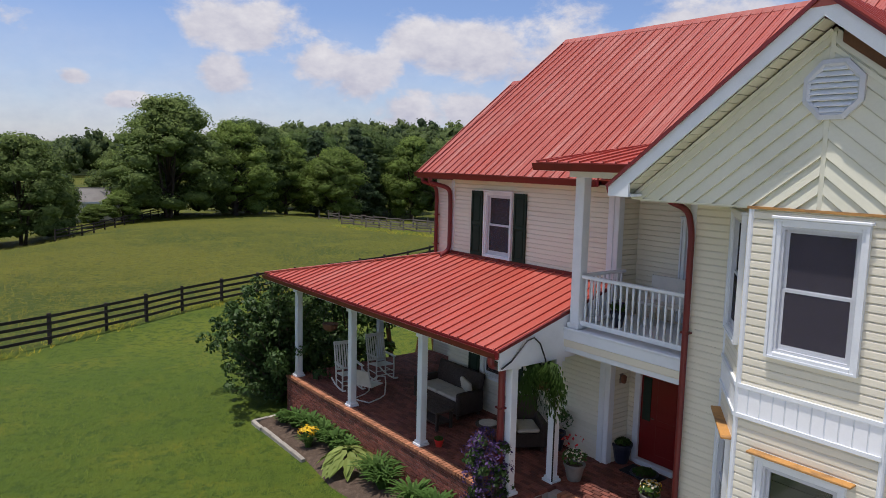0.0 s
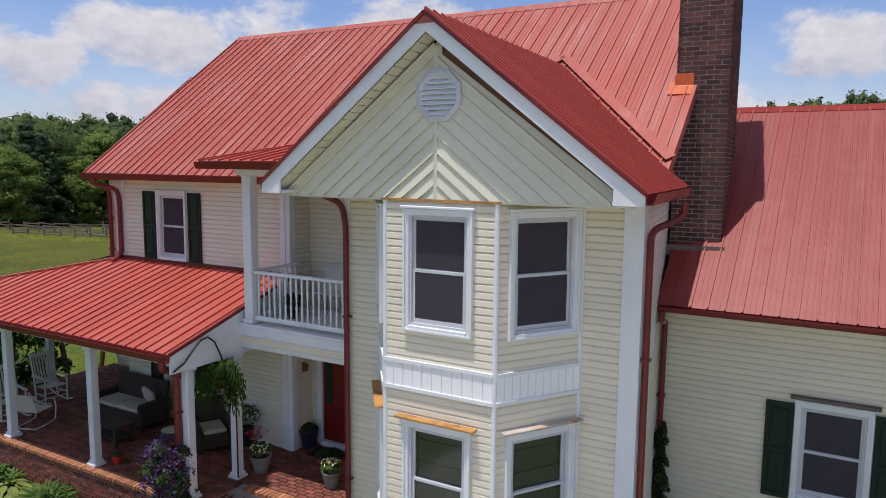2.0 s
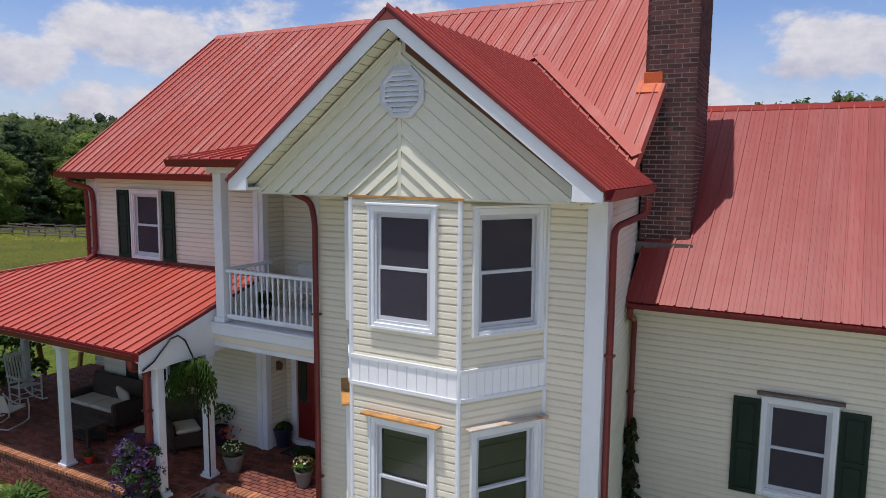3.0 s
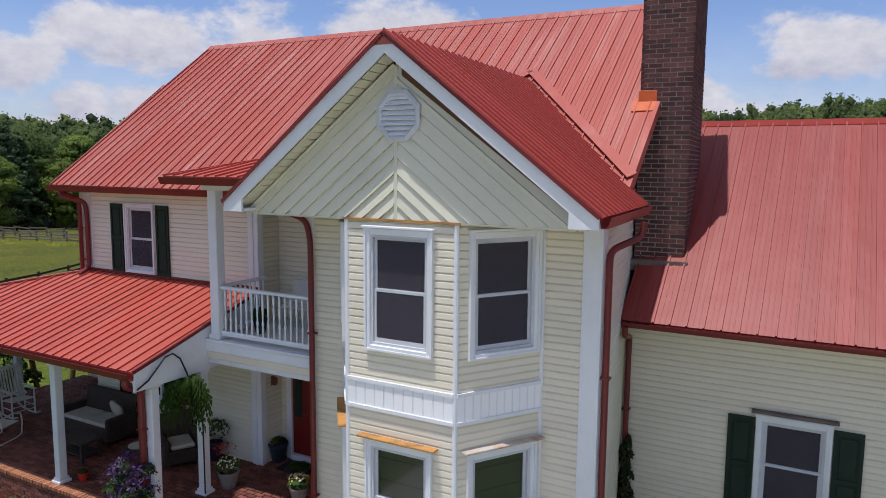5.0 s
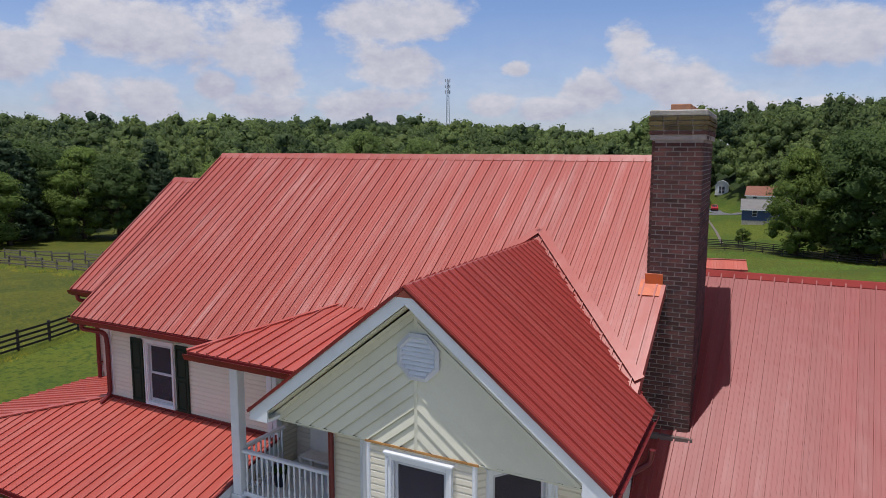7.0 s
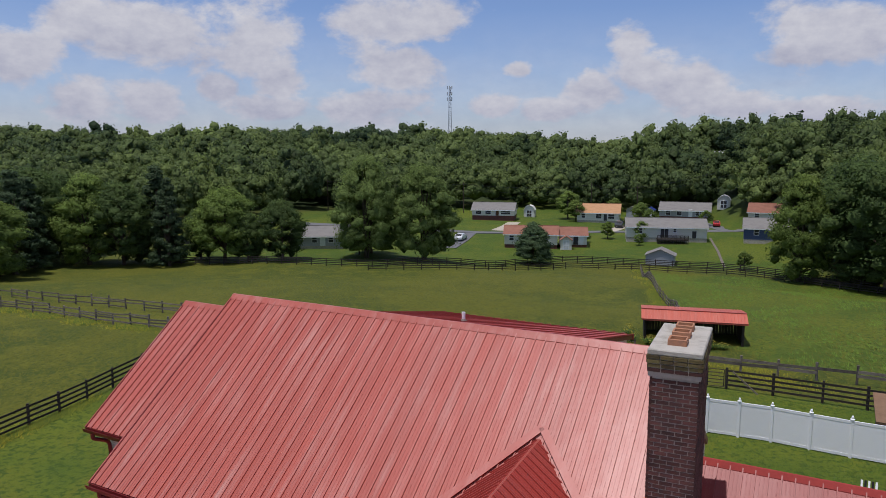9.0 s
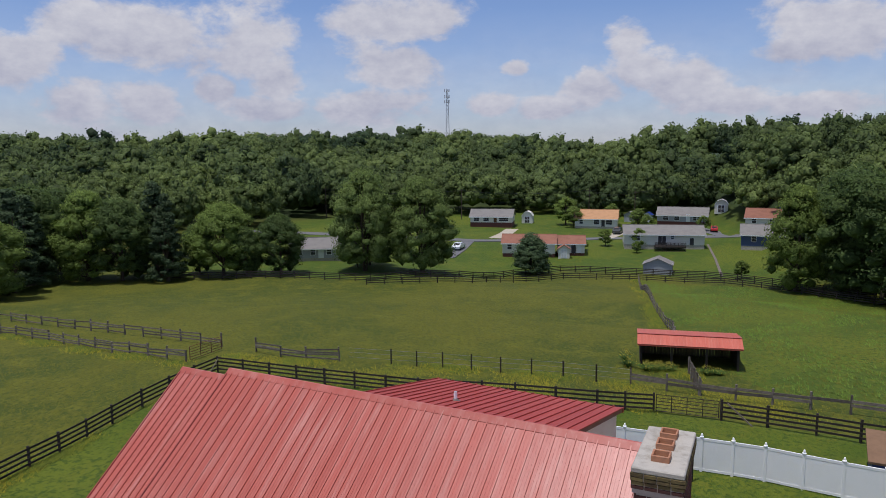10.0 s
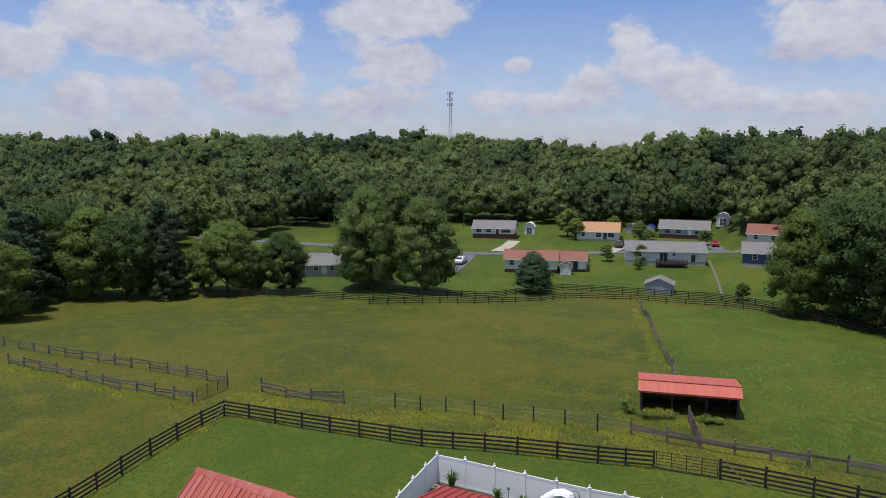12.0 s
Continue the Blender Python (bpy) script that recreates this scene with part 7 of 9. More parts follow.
def ranch(label, x, y, yaw, length, depth, wall_h, roof_h, wall_mat, roof_mat, wins, doors=(), base_mat=None, base_h=0.5, deck=None, overhang=0.35, sink=0.0):
    """A one-storey house whose front faces -y before it is turned; wins: (along, foot, width, height)."""
    z = ground_z(x, y) - sink
    h = thing("house", label, "house", (x, y, z), "far houses")
    h.matrix_basis = pose(x, y, z, 0, 0, yaw)
    m = h.matrix_basis

    def put_part(name, bm, mat, parent, lab=""):
        for v in bm.verts:
            v.co = m @ v.co
        return part(name, bm, mat, parent, lab)

    L, D = length / 2, depth / 2
    top = base_h + wall_h
    put_part("foundation", boxed(-L + 0.04, L - 0.04, -D + 0.04, D - 0.04, -1.2, base_h), base_mat or M_CONCRETE, h)
    wall = put_part("wall", boxed(-L, L, -D, D, base_h, top), wall_mat, h)
    for s in (-1, 1):
        put_part("gable", slabbed([(s * L, -s * D, top), (s * L, s * D, top), (s * L, 0, top + roof_h * 0.93)], 0.1), wall_mat, h)
    for s in (-1, 1):
        e = overhang
        drop = roof_h * e / D
        loop = [(-L - e, s * (D + e), top - drop), (L + e, s * (D + e), top - drop), (L + e, 0, top + roof_h), (-L - e, 0, top + roof_h)]
        put_part("roof", slabbed(loop if s < 0 else loop[::-1], 0.14), roof_mat, h)
        put_part("eave_board", boxed(-L - e, L + e, s * (D + e) - 0.03, s * (D + e) + 0.03, top - drop - 0.24, top - drop - 0.02), M_WHITE, h)
    put_part("ridge_cap", boxed(-L - overhang, L + overhang, -0.12, 0.12, top + roof_h - 0.03, top + roof_h + 0.05), roof_mat, h)
    for a, f, w, t in wins:
        win = put_part("window", boxed(a - w / 2 - 0.09, a + w / 2 + 0.09, -D - 0.06, -D - 0.004, base_h + f - 0.09, base_h + f + t + 0.09), M_WHITE, h)
        put_part("pane", boxed(a - w / 2, a + w / 2, -D - 0.075, -D - 0.062, base_h + f, base_h + f + t), M_SCREEN, win)
        put_part("mullion", boxed(a - w / 2, a + w / 2, -D - 0.085, -D - 0.077, base_h + f + t / 2 - 0.03, base_h + f + t / 2 + 0.03), M_WHITE, win)
    for a, w, t, mat in doors:
        d = put_part("door", boxed(a - w / 2 - 0.08, a + w / 2 + 0.08, -D - 0.06, -D - 0.004, base_h, base_h + t + 0.08), M_WHITE, h)
        put_part("door_leaf", boxed(a - w / 2, a + w / 2, -D - 0.08, -D - 0.062, base_h + 0.02, base_h + t), mat, d)
    if deck:
        a0, a1, out_, mat = deck
        dk = put_part("deck", boxed(a0, a1, -D - out_, -D - 0.01, base_h - 0.25, base_h - 0.08), mat, h)
        n = 8
        for i in range(n + 1):
            xx = a0 + (a1 - a0) * i / n
            put_part("deck_post", boxed(xx - 0.05, xx + 0.05, -D - out_, -D - out_ + 0.1, -0.9, base_h + 0.85), mat, dk)
        for k in range(5):
            put_part("deck_rail", boxed(a0, a1, -D - out_ - 0.02, -D - out_, base_h + 0.0 + k * 0.2, base_h + 0.1 + k * 0.2), mat, dk)
        for k in range(4):
            put_part("deck_skirt", boxed(a0, a1, -D - out_ - 0.02, -D - out_, -0.8 + k * 0.2, -0.66 + k * 0.2), mat, dk)
    return h


ranch("long pale ranch house with grey shingle roof and rear deck", -28.6, 160.5, 17, 17.5, 8.0, 2.5, 1.7, M_CLAD_WHITE, M_SHINGLE_GREY,
      [(-6.6, 1.0, 0.75, 1.15), (-5.7, 1.0, 0.75, 1.15), (1.8, 1.3, 0.6, 0.8)], [(-0.9, 0.8, 2.0, M_SCREEN), (0.0, 0.8, 2.0, M_SCREEN), (6.0, 0.9, 1.6, M_SCREEN)], base_h=0.9, deck=(-2.2, 4.4, 3.0, M_FENCE))
ranch("pale ranch house with rust-coloured shingle roof", -53.5, 140.0, 20, 11.5, 7.5, 2.4, 1.5, M_CLAD_WHITE, M_SHINGLE_RED, [(-4.2, 0.9, 0.9, 1.2), (1.0, 0.9, 0.9, 1.2)], [(-1.8, 0.9, 1.9, M_WHITE)], base_mat=M_BRICK_BULK, base_h=0.7)
ranch("low rust-roofed garage end of the pale ranch house", -45.6, 145.0, 20, 6.0, 7.0, 2.2, 1.4, M_CLAD_WHITE, M_SHINGLE_RED, [(-1.9, 0.7, 0.6, 0.9)], [(0.6, 1.0, 1.8, M_SCREEN), (1.8, 0.8, 1.8, M_WHITE)], base_mat=M_BRICK_BULK, base_h=0.5)
ranch("small white ranch house with grey roof and brick base", -80.5, 179.5, 17, 12.0, 7.5, 1.8, 1.8, M_CLAD_WHITE, M_SHINGLE_GREY, [(-4.2, 0.4, 1.5, 1.1), (-1.4, 0.4, 1.5, 1.1), (3.6, 0.4, 2.6, 1.1)], [(1.2, 0.9, 1.7, M_RAWWOOD)], base_mat=M_BRICK_BULK, base_h=1.3)
ranch("small ranch house with tan-orange shingle roof", -52.5, 189.0, 12, 11.5, 7.5, 2.3, 2.2, M_CLAD_WHITE, M_SHINGLE_TAN, [(-4.0, 0.7, 0.9, 1.3), (0.2, 0.6, 1.4, 1.3), (3.6, 0.6, 1.6, 1.3)], [(2.0, 0.9, 1.9, M_SCREEN)], base_h=0.5)
ranch("grey-blue ranch house with grey roof and brick base", -31.5, 203.0, 6, 13.5, 7.5, 1.9, 2.0, M_CLAD_GREY, M_SHINGLE_GREY, [(-4.4, 0.4, 1.3, 1.2), (-1.4, 0.4, 1.3, 1.2), (3.4, 0.4, 0.9, 1.3), (4.6, 0.4, 0.9, 1.3)], [(1.6, 0.9, 2.0, M_WHITE)], base_mat=M_BRICK_BULK, base_h=1.1)
ranch("deep blue house with grey roof beside the trees", -7.3, 165.0, 6, 9.5, 8.0, 2.6, 1.9, M_CLAD_BLUE, M_SHINGLE_GREY, [(-2.2, 1.0, 0.9, 1.2), (2.0, 1.0, 0.9, 1.2)], [], base_h=0.8)
ranch("grey house half hidden behind the meadow trees", -86.3, 106.0, 35, 10.0, 7.0, 2.1, 1.7, M_CLAD_GREY, M_SHINGLE_GREY, [(-3.2, 0.7, 0.9, 1.2), (-0.6, 0.7, 0.9, 1.2), (2.6, 0.7, 0.9, 1.2)], [(1.0, 0.9, 1.9, M_WHITE)], base_h=0.6)
ranch("small white outbuilding among the trees", -100.5, 13.2, 75, 5.5, 4.5, 2.6, 1.5, M_CLAD_WHITE, M_SHINGLE_GREY, [(0.8, 0.9, 0.8, 1.0)], [(-1.2, 0.9, 2.0, M_SASH)], base_h=0.3)
ranch("small house with rust roof behind the trees", -9.0, 186.0, 0, 8.0, 7.0, 2.4, 2.0, M_CLAD_WHITE, M_SHINGLE_RED, [(-2, 0.9, 0.9, 1.2), (2, 0.9, 0.9, 1.2)], [], base_h=0.5)


def small_shed(label, x, y, yaw, w, d, h, rh, wall, roof, door=None, gambrel=False):
    z = ground_z(x, y)
    s = thing("garden_shed", label, "shed", (x, y, z), "far sheds")
    s.matrix_basis = pose(x, y, z, 0, 0, yaw)
    m = s.matrix_basis

    def put_part(name, bm, mat, parent):
        for v in bm.verts:
            v.co = m @ v.co
        return part(name, bm, mat, parent)

    put_part("wall", boxed(-w / 2, w / 2, -d / 2, d / 2, -0.4, h), wall, s)
    prof = [(-w / 2 - 0.25, h - 0.12), (0, h + rh), (w / 2 + 0.25, h - 0.12)] if not gambrel else [(-w / 2 - 0.12, h - 0.1), (-w * 0.33, h + rh * 0.68), (0, h + rh), (w * 0.33, h + rh * 0.68), (w / 2 + 0.12, h - 0.1)]
    for (x0, z0), (x1, z1) in zip(prof, prof[1:]):
        put_part("roof", slabbed([(x0, -d / 2 - 0.25, z0), (x1, -d / 2 - 0.25, z1), (x1, d / 2 + 0.25, z1), (x0, d / 2 + 0.25, z0)], 0.08), roof, s)
    face = [(p, -d / 2, q - 0.03) for p, q in prof]
    put_part("front_gable", slabbed([(-w / 2, -d / 2, h)] + [(w / 2, -d / 2, h)] + [(p * 0.95, -d / 2, q - 0.06) for p, q in prof[1:-1][::-1]], 0.08), wall, s)
    if door is not None:
        dr = put_part("door", boxed(-w * 0.28, w * 0.28, -d / 2 - 0.05, -d / 2 - 0.003, 0.05, h * 0.95), M_WHITE, s)
        for a in (-1, 1):
            put_part("door_panel", boxed(min(a * 0.06, a * w * 0.22), max(a * 0.06, a * w * 0.22), -d / 2 - 0.065, -d / 2 - 0.052, h * 0.5, h * 0.9), door, dr)
            put_part("door_panel", boxed(min(a * 0.06, a * w * 0.22), max(a * 0.06, a * w * 0.22), -d / 2 - 0.065, -d / 2 - 0.052, 0.15, h * 0.44), door, dr)
    return s


small_shed("grey wooden garden shed with a low gable roof behind the fence", -23.0, 129.5, 8, 5.2, 4.2, 1.9, 1.1, M_CLAD_GREY, M_SHINGLE_GREY)
small_shed("white barn-roofed garden shed beside a ranch house", -74.0, 190.5, 14, 3.2, 3.0, 2.2, 1.4, M_CLAD_WHITE, M_CLAD_WHITE, M_SCREEN, True)
small_shed("white barn-roofed garden shed near the woods", -22.5, 213.0, 4, 3.6, 3.2, 2.4, 1.5, M_CLAD_WHITE, M_SASH, M_SCREEN, True)
small_shed("small white playhouse with rust trim", -45.0, 138.8, 20, 2.4, 2.0, 2.2, 0.8, M_CLAD_WHITE, M_SHINGLE_RED, M_SASH)
small_shed("small grey shed near the road", -47.0, 205.0, 0, 3.0, 3.0, 2.3, 0.8, M_CLAD_GREY, M_SHINGLE_GREY)
small_shed("small blue and white shed near the road", -42.0, 206.0, 0, 2.6, 2.4, 2.2, 0.8, M_CAR_WHITE, M_BLUE)


def make_car(label, x, y, yaw, paint, scale=1.0):
    z = ground_z(x, y) + 0.06
    c = thing("car", label, "car", (x, y, z), "parked cars")
    c.matrix_basis = pose(x, y, z, 0, 0, yaw)
    m = c.matrix_basis @ Matrix.Scale(scale, 4)

    def put_part(name, bm, mat, parent):
        for v in bm.verts:
            v.co = m @ v.co
        return part(name, bm, mat, parent, smooth=False)

    side = [(-2.2, 0.35), (-2.22, 0.75), (-1.95, 0.95), (-1.55, 1.0), (-1.05, 1.42), (0.55, 1.46), (1.15, 1.02), (2.0, 0.85), (2.2, 0.65), (2.2, 0.35)]
    bm = bmesh.new()
    rows = []
    for yy, inset in ((-0.86, 0.05), (-0.74, 0.0), (0.74, 0.0), (0.86, 0.05)):
        rows.append([bm.verts.new((px * (1 - inset * 0.3), yy * (0.86 if pz > 1.1 else 1.0), pz - (inset * 0.5 if pz > 0.5 else 0))) for px, pz in side])
    n = len(side)
    for r0, r1 in zip(rows, rows[1:]):
        for k in range(n):
            bm.faces.new((r0[k], r0[(k + 1) % n], r1[(k + 1) % n], r1[k]))
    bm.faces.new(rows[0])
    bm.faces.new(rows[-1][::-1])
    body = put_part("body", bm, paint, c)
    put_part("windscreen", slabbed([(0.62, -0.6, 1.42), (1.08, -0.66, 1.07), (1.08, 0.66, 1.07), (0.62, 0.6, 1.42)], -0.02), M_TYRE, c)
    put_part("rear_window", slabbed([(-1.10, -0.6, 1.38), (-1.10, 0.6, 1.38), (-1.5, 0.62, 1.03), (-1.5, -0.62, 1.03)], -0.02), M_TYRE, c)
    for s in (-1, 1):
        put_part("side_window", boxed(-0.95, 0.6, s * 0.745 - 0.015 if s > 0 else -0.775, s * 0.775 if s > 0 else -0.73, 1.04, 1.36), M_TYRE, c)
        for px in (-1.35, 1.35):
            bm = bmesh.new()
            tube(bm, [(px, s * 0.70, 0.33), (px, s * 0.89, 0.33)], 0.33, 16)
            wh = put_part("wheel", bm, M_TYRE, c)
            bm = bmesh.new()
            tube(bm, [(px, s * 0.86, 0.33), (px, s * 0.90, 0.33)], 0.20, 12)
            put_part("rim", bm, M_GALV, wh)
        put_part("headlight", boxed(2.1, 2.2, min(s * 0.45, s * 0.75), max(s * 0.45, s * 0.75), 0.62, 0.76), M_CAR_WHITE, c)


make_car("white parked car on the far driveway", -70.0, 137.5, 100, M_CAR_WHITE, 1.1)
make_car("red parked car on the dark driveway", -21.2, 189.5, 100, M_CAR_RED)
make_car("dark parked pickup on the gravel driveway", -43.6, 178.0, 95, M_CAR_DARK, 1.15)
make_car("dark parked car under the trees", -112, 95, 30, M_CAR_DARK)
make_car("white parked car beyond the big trees", 3.5, 158, 10, M_CAR_WHITE)

# utility poles and wires
poles = [(-135, 172), (-96, 190), (-60, 206), (-44.5, 200), (-14, 218)]
tops = []
for x, y in poles:
    z = ground_z(x, y)
    p = thing("utility_pole", "weathered wooden utility pole with a crossarm", "utility pole", (x, y, z), "utility poles")
    part("pole", tubed([(x, y, z - 0.5), (x, y, z + 9.6)], [0.16, 0.11], 8), M_BARK, p)
    part("crossarm", beamed((x - 0.4, y - 1.1, z + 9.0), (x + 0.4, y + 1.1, z + 9.0), 0.1, 0.12), M_BARK, p)
    tops.append(Vector((x, y, z + 9.05)))
for k, dz in ((-1, 0.0), (1, 0.0), (0, -1.6)):
    cable = thing("power_line", "thin dark power line across the valley", "power line", tops[0], "power lines")
    pts = []
    for a, b in zip(tops, tops[1:]):
        for i in range(8):
            t = i / 8
            q = a.lerp(b, t) + Vector((0.4 * k, 1.0 * k, dz - 1.1 * 4 * t * (1 - t)))
            pts.append(q)
    pts.append(tops[-1] + Vector((0.4 * k, 1.0 * k, dz)))
    part("wire", tubed(pts, 0.035, 4), M_BLACK, cable)

# lattice mast on the ridge
MX, MY = -226.0, 424.0
mz = ground_z(MX, MY)
MT = 60.0
mast = thing("radio_mast", "grey steel lattice mast with antennas on the wooded ridge", "radio mast", (MX, MY, mz))
def mast_r(z):
    return 1.9 - 1.25 * (z - mz) / (MT - mz)
legs = [(math.cos(a), math.sin(a)) for a in (0.5, 0.5 + 2.094, 0.5 + 4.189)]
for c, s in legs:
    part("leg", tubed([(MX + c * mast_r(mz), MY + s * mast_r(mz), mz), (MX + c * mast_r(MT), MY + s * mast_r(MT), MT)], 0.16, 6), M_GALV, mast)
z = mz
k = 0
while z < MT - 2:
    z2 = z + 2.6
    for i in range(3):
        (c, s), (c2, s2) = legs[i], legs[(i + 1) % 3]
        part("brace", tubed([(MX + c * mast_r(z), MY + s * mast_r(z), z), (MX + c2 * mast_r(z2), MY + s2 * mast_r(z2), z2)], 0.08, 4), M_GALV, mast)
        part("brace", tubed([(MX + c2 * mast_r(z), MY + s2 * mast_r(z), z), (MX + c * mast_r(z2), MY + s * mast_r(z2), z2)], 0.08, 4), M_GALV, mast)
    z = z2
for zz in (MT - 0.5, MT - 4.5, MT - 8.0):
    for i in range(6):
        a = i * 1.047
        part("antenna", boxed(MX + 1.7 * math.cos(a) - 0.25, MX + 1.7 * math.cos(a) + 0.25, MY + 1.7 * math.sin(a) - 0.25, MY + 1.7 * math.sin(a) + 0.25, zz - 1.1, zz + 0.9), M_SASH, mast)
ranch("pale house on the wooded ridge top", -306.0, 330.0, 40, 16, 9, 3.2, 2.0, M_CLAD_WHITE, M_SHINGLE_GREY, [(-4, 0.8, 1.5, 1.4), (0, 0.8, 1.5, 1.4), (4, 0.8, 1.5, 1.4)], [], base_h=7.0)

# run-in shed in the meadow
SH_L, SH_F, SH_B, SH_E, SH_R, SH_BE = 7.96, 1.1, 4.3, 2.0, 2.6, 2.2
yaw_m = Matrix.Translation((-7.89, 48.34, 0)) @ Matrix.Rotation(radians(14), 4, "Z")
base = yaw_m @ Vector((SH_L / 2, 0.5, 0))
shed = thing("run_in_shed", "black board run-in shed with red steel roof", "shed", (base.x, base.y, ground_z(base.x, base.y)))
def shed_part(name, bm, mat, parent=None):
    for v in bm.verts:
        v.co = yaw_m @ v.co
    return part(name, bm, mat, parent or shed)
def shed_top(y):
    return SH_E + (SH_R - SH_E) * y / SH_F if y < SH_F else SH_R + (SH_BE - SH_R) * (y - SH_F) / (SH_B - SH_F)
n = 32
for i in range(n):
    w = (SH_L - 0.5) / n
    x = 0.25 + w * i
    shed_part("board", boxed(x, x + w - (0.012 if i % 5 else 0.03), SH_B - 0.25, SH_B - 0.21 + 0.004 * (i % 2), -0.6, shed_top(SH_B - 0.2) - 0.07), M_BARN)
for x in (0.22, SH_L - 0.26):
    for i in range(15):
        y = 0.30 + i * 0.25
        shed_part("board", boxed(x, x + 0.04, y, y + 0.235, -0.6, min(shed_top(y), shed_top(y + 0.235)) - 0.06), M_BARN)
for x in (0.32, SH_L / 3, 2 * SH_L / 3, SH_L - 0.32):
    shed_part("post", boxed(x - 0.08, x + 0.08, 0.28, 0.44, -0.6, shed_top(0.28) - 0.06), M_BARN)
shed_part("header", boxed(0.25, SH_L - 0.25, 0.24, 0.29, 1.84, 2.04), M_BARN)
shed_roof = thing("roof_run_in_shed", "orange-red ribbed steel roof of the run-in shed", "roof", kind="structure")
u = yaw_m.to_3x3() @ Vector((1, 0, 0))
o = yaw_m @ Vector((0, 0, SH_E))
v = yaw_m.to_3x3() @ Vector((0, SH_F, SH_R - SH_E))
metal_roof(shed_roof, o, u, v, [(0, 0), (SH_L, 0), (SH_L, v.length), (0, v.length)], M_ROOF_SHED, pitch=0.25, minor=False)
o2 = o + v
v2 = yaw_m.to_3x3() @ Vector((0, SH_B - SH_F, SH_BE - SH_R))
metal_roof(shed_roof, o2 + u * SH_L + v2, -u, -v2, [(0, 0), (SH_L, 0), (SH_L, v2.length), (0, v2.length)], M_ROOF_SHED, pitch=0.25, minor=False)
part("ridge_cap", beamed(o2 + Vector((0, 0, 0.04)) - u * 0.02, o2 + Vector((0, 0, 0.04)) + u * (SH_L + 0.02), 0.22, 0.03), M_ROOF_PORCH, shed_roof)
part("eave_board", beamed(o + Vector((0, 0.02, -0.06)), o + Vector((0, 0.02, -0.06)) + u * SH_L, 0.03, 0.12), M_ROOF_PORCH, shed_roof)

# behind the vinyl fence
slide = thing("pool_slide", "white moulded pool slide curving down", "pool slide", (-7.2, 26.8, ground_z(-7.2, 26.8)))
bm = bmesh.new()
pts = [(-9.2, 26.2, 1.25), (-8.6, 26.5, 1.65), (-8.1, 26.7, 2.10), (-7.65, 26.8, 2.52), (-7.25, 26.85, 2.82), (-6.85, 26.85, 2.93), (-6.42, 26.8, 2.88), (-6.26, 26.78, 2.74)]
tube(bm, pts, [0.26, 0.27, 0.28, 0.29, 0.29, 0.29, 0.27, 0.19], 14)
part("flume", bm, M_VINYL, slide, smooth=True)
part("lip", tubed([(-7.2, 26.53, 2.88), (-6.85, 26.53, 2.98), (-6.42, 26.50, 2.93), (-6.2, 26.48, 2.72)], 0.035), M_VINYL, slide)
for y in (26.55, 27.05):
    part("handrail", tubed([(-6.35, y, 3.1), (-6.15, y, 3.2), (-5.98, y, 2.9), (-5.9, y, 0.8)], 0.022), M_LEAD, slide)
for x, y in ((-7.3, 26.85), (-6.5, 26.8)):
    part("leg", tubed([(x, y, 0.6), (x, y, 2.8)], 0.05), M_VINYL, slide)
pole = thing("garden_pole", "thin black pole beside the vinyl fence", "pole", (-0.3, 27.9, 1.0))
part("shaft", tubed([(-0.3, 27.9, 0.7), (-0.3, 27.9, 3.1)], 0.045), M_BLACK, pole)
tub = thing("lidded_shed", "low blue shed with brown sloping lid behind the fence", "shed", (9.6, 33.0, 0.6))
part("body", boxed(7.6, 12.0, 31.5, 34.6, 0.2, 2.1), M_BLUE, tub)
part("lid", slabbed([(7.4, 31.2, 2.12), (12.2, 31.2, 2.12), (12.2, 34.9, 2.5), (7.4, 34.9, 2.5)], 0.12), M_TARP, tub)
chair = thing("patio_chair", "white metal patio chair with dark striped cushion", "chair", (6.9, 24.0, 0.85))
g = ground_z(6.9, 24.0)
part("cushion", boxed(6.6, 7.2, 23.7, 24.3, g + 0.38, g + 0.48, bevel=0.03), M_CUSHION, chair)
for i in range(5):
    part("back_slat", beamed((6.64 + i * 0.13, 24.32, g + 0.45), (6.64 + i * 0.13, 24.5, g + 1.05), 0.08, 0.02), M_BLACK if i % 2 else M_VINYL, chair)
for x in (6.62, 7.18):
    for y in (23.72, 24.3):
        part("leg", tubed([(x, y, g), (x, y, g + 0.4)], 0.02), M_VINYL, chair)
    part("arm", tubed([(x, 23.72, g + 0.62), (x, 24.36, g + 0.64)], 0.025), M_VINYL, chair)
# unseen pale ground added south of the house to bounce light onto its walls
loop = [(-3.2, -2.2), (-3.2, -24.0), (24.0, -24.0), (24.0, 4.2), (3.4, 4.2), (3.4, -1.6)]
bm = bmesh.new()
slab(bm, [(x, y, 0.16 + 0.02 * max(0, y)) for x, y in loop], 0.6)
bounce = part("forecourt", bm, M_BOUNCE, None)
tagged(bounce, "unseen pale ground added in front of the house to bounce light", "driveway", kind="structure")

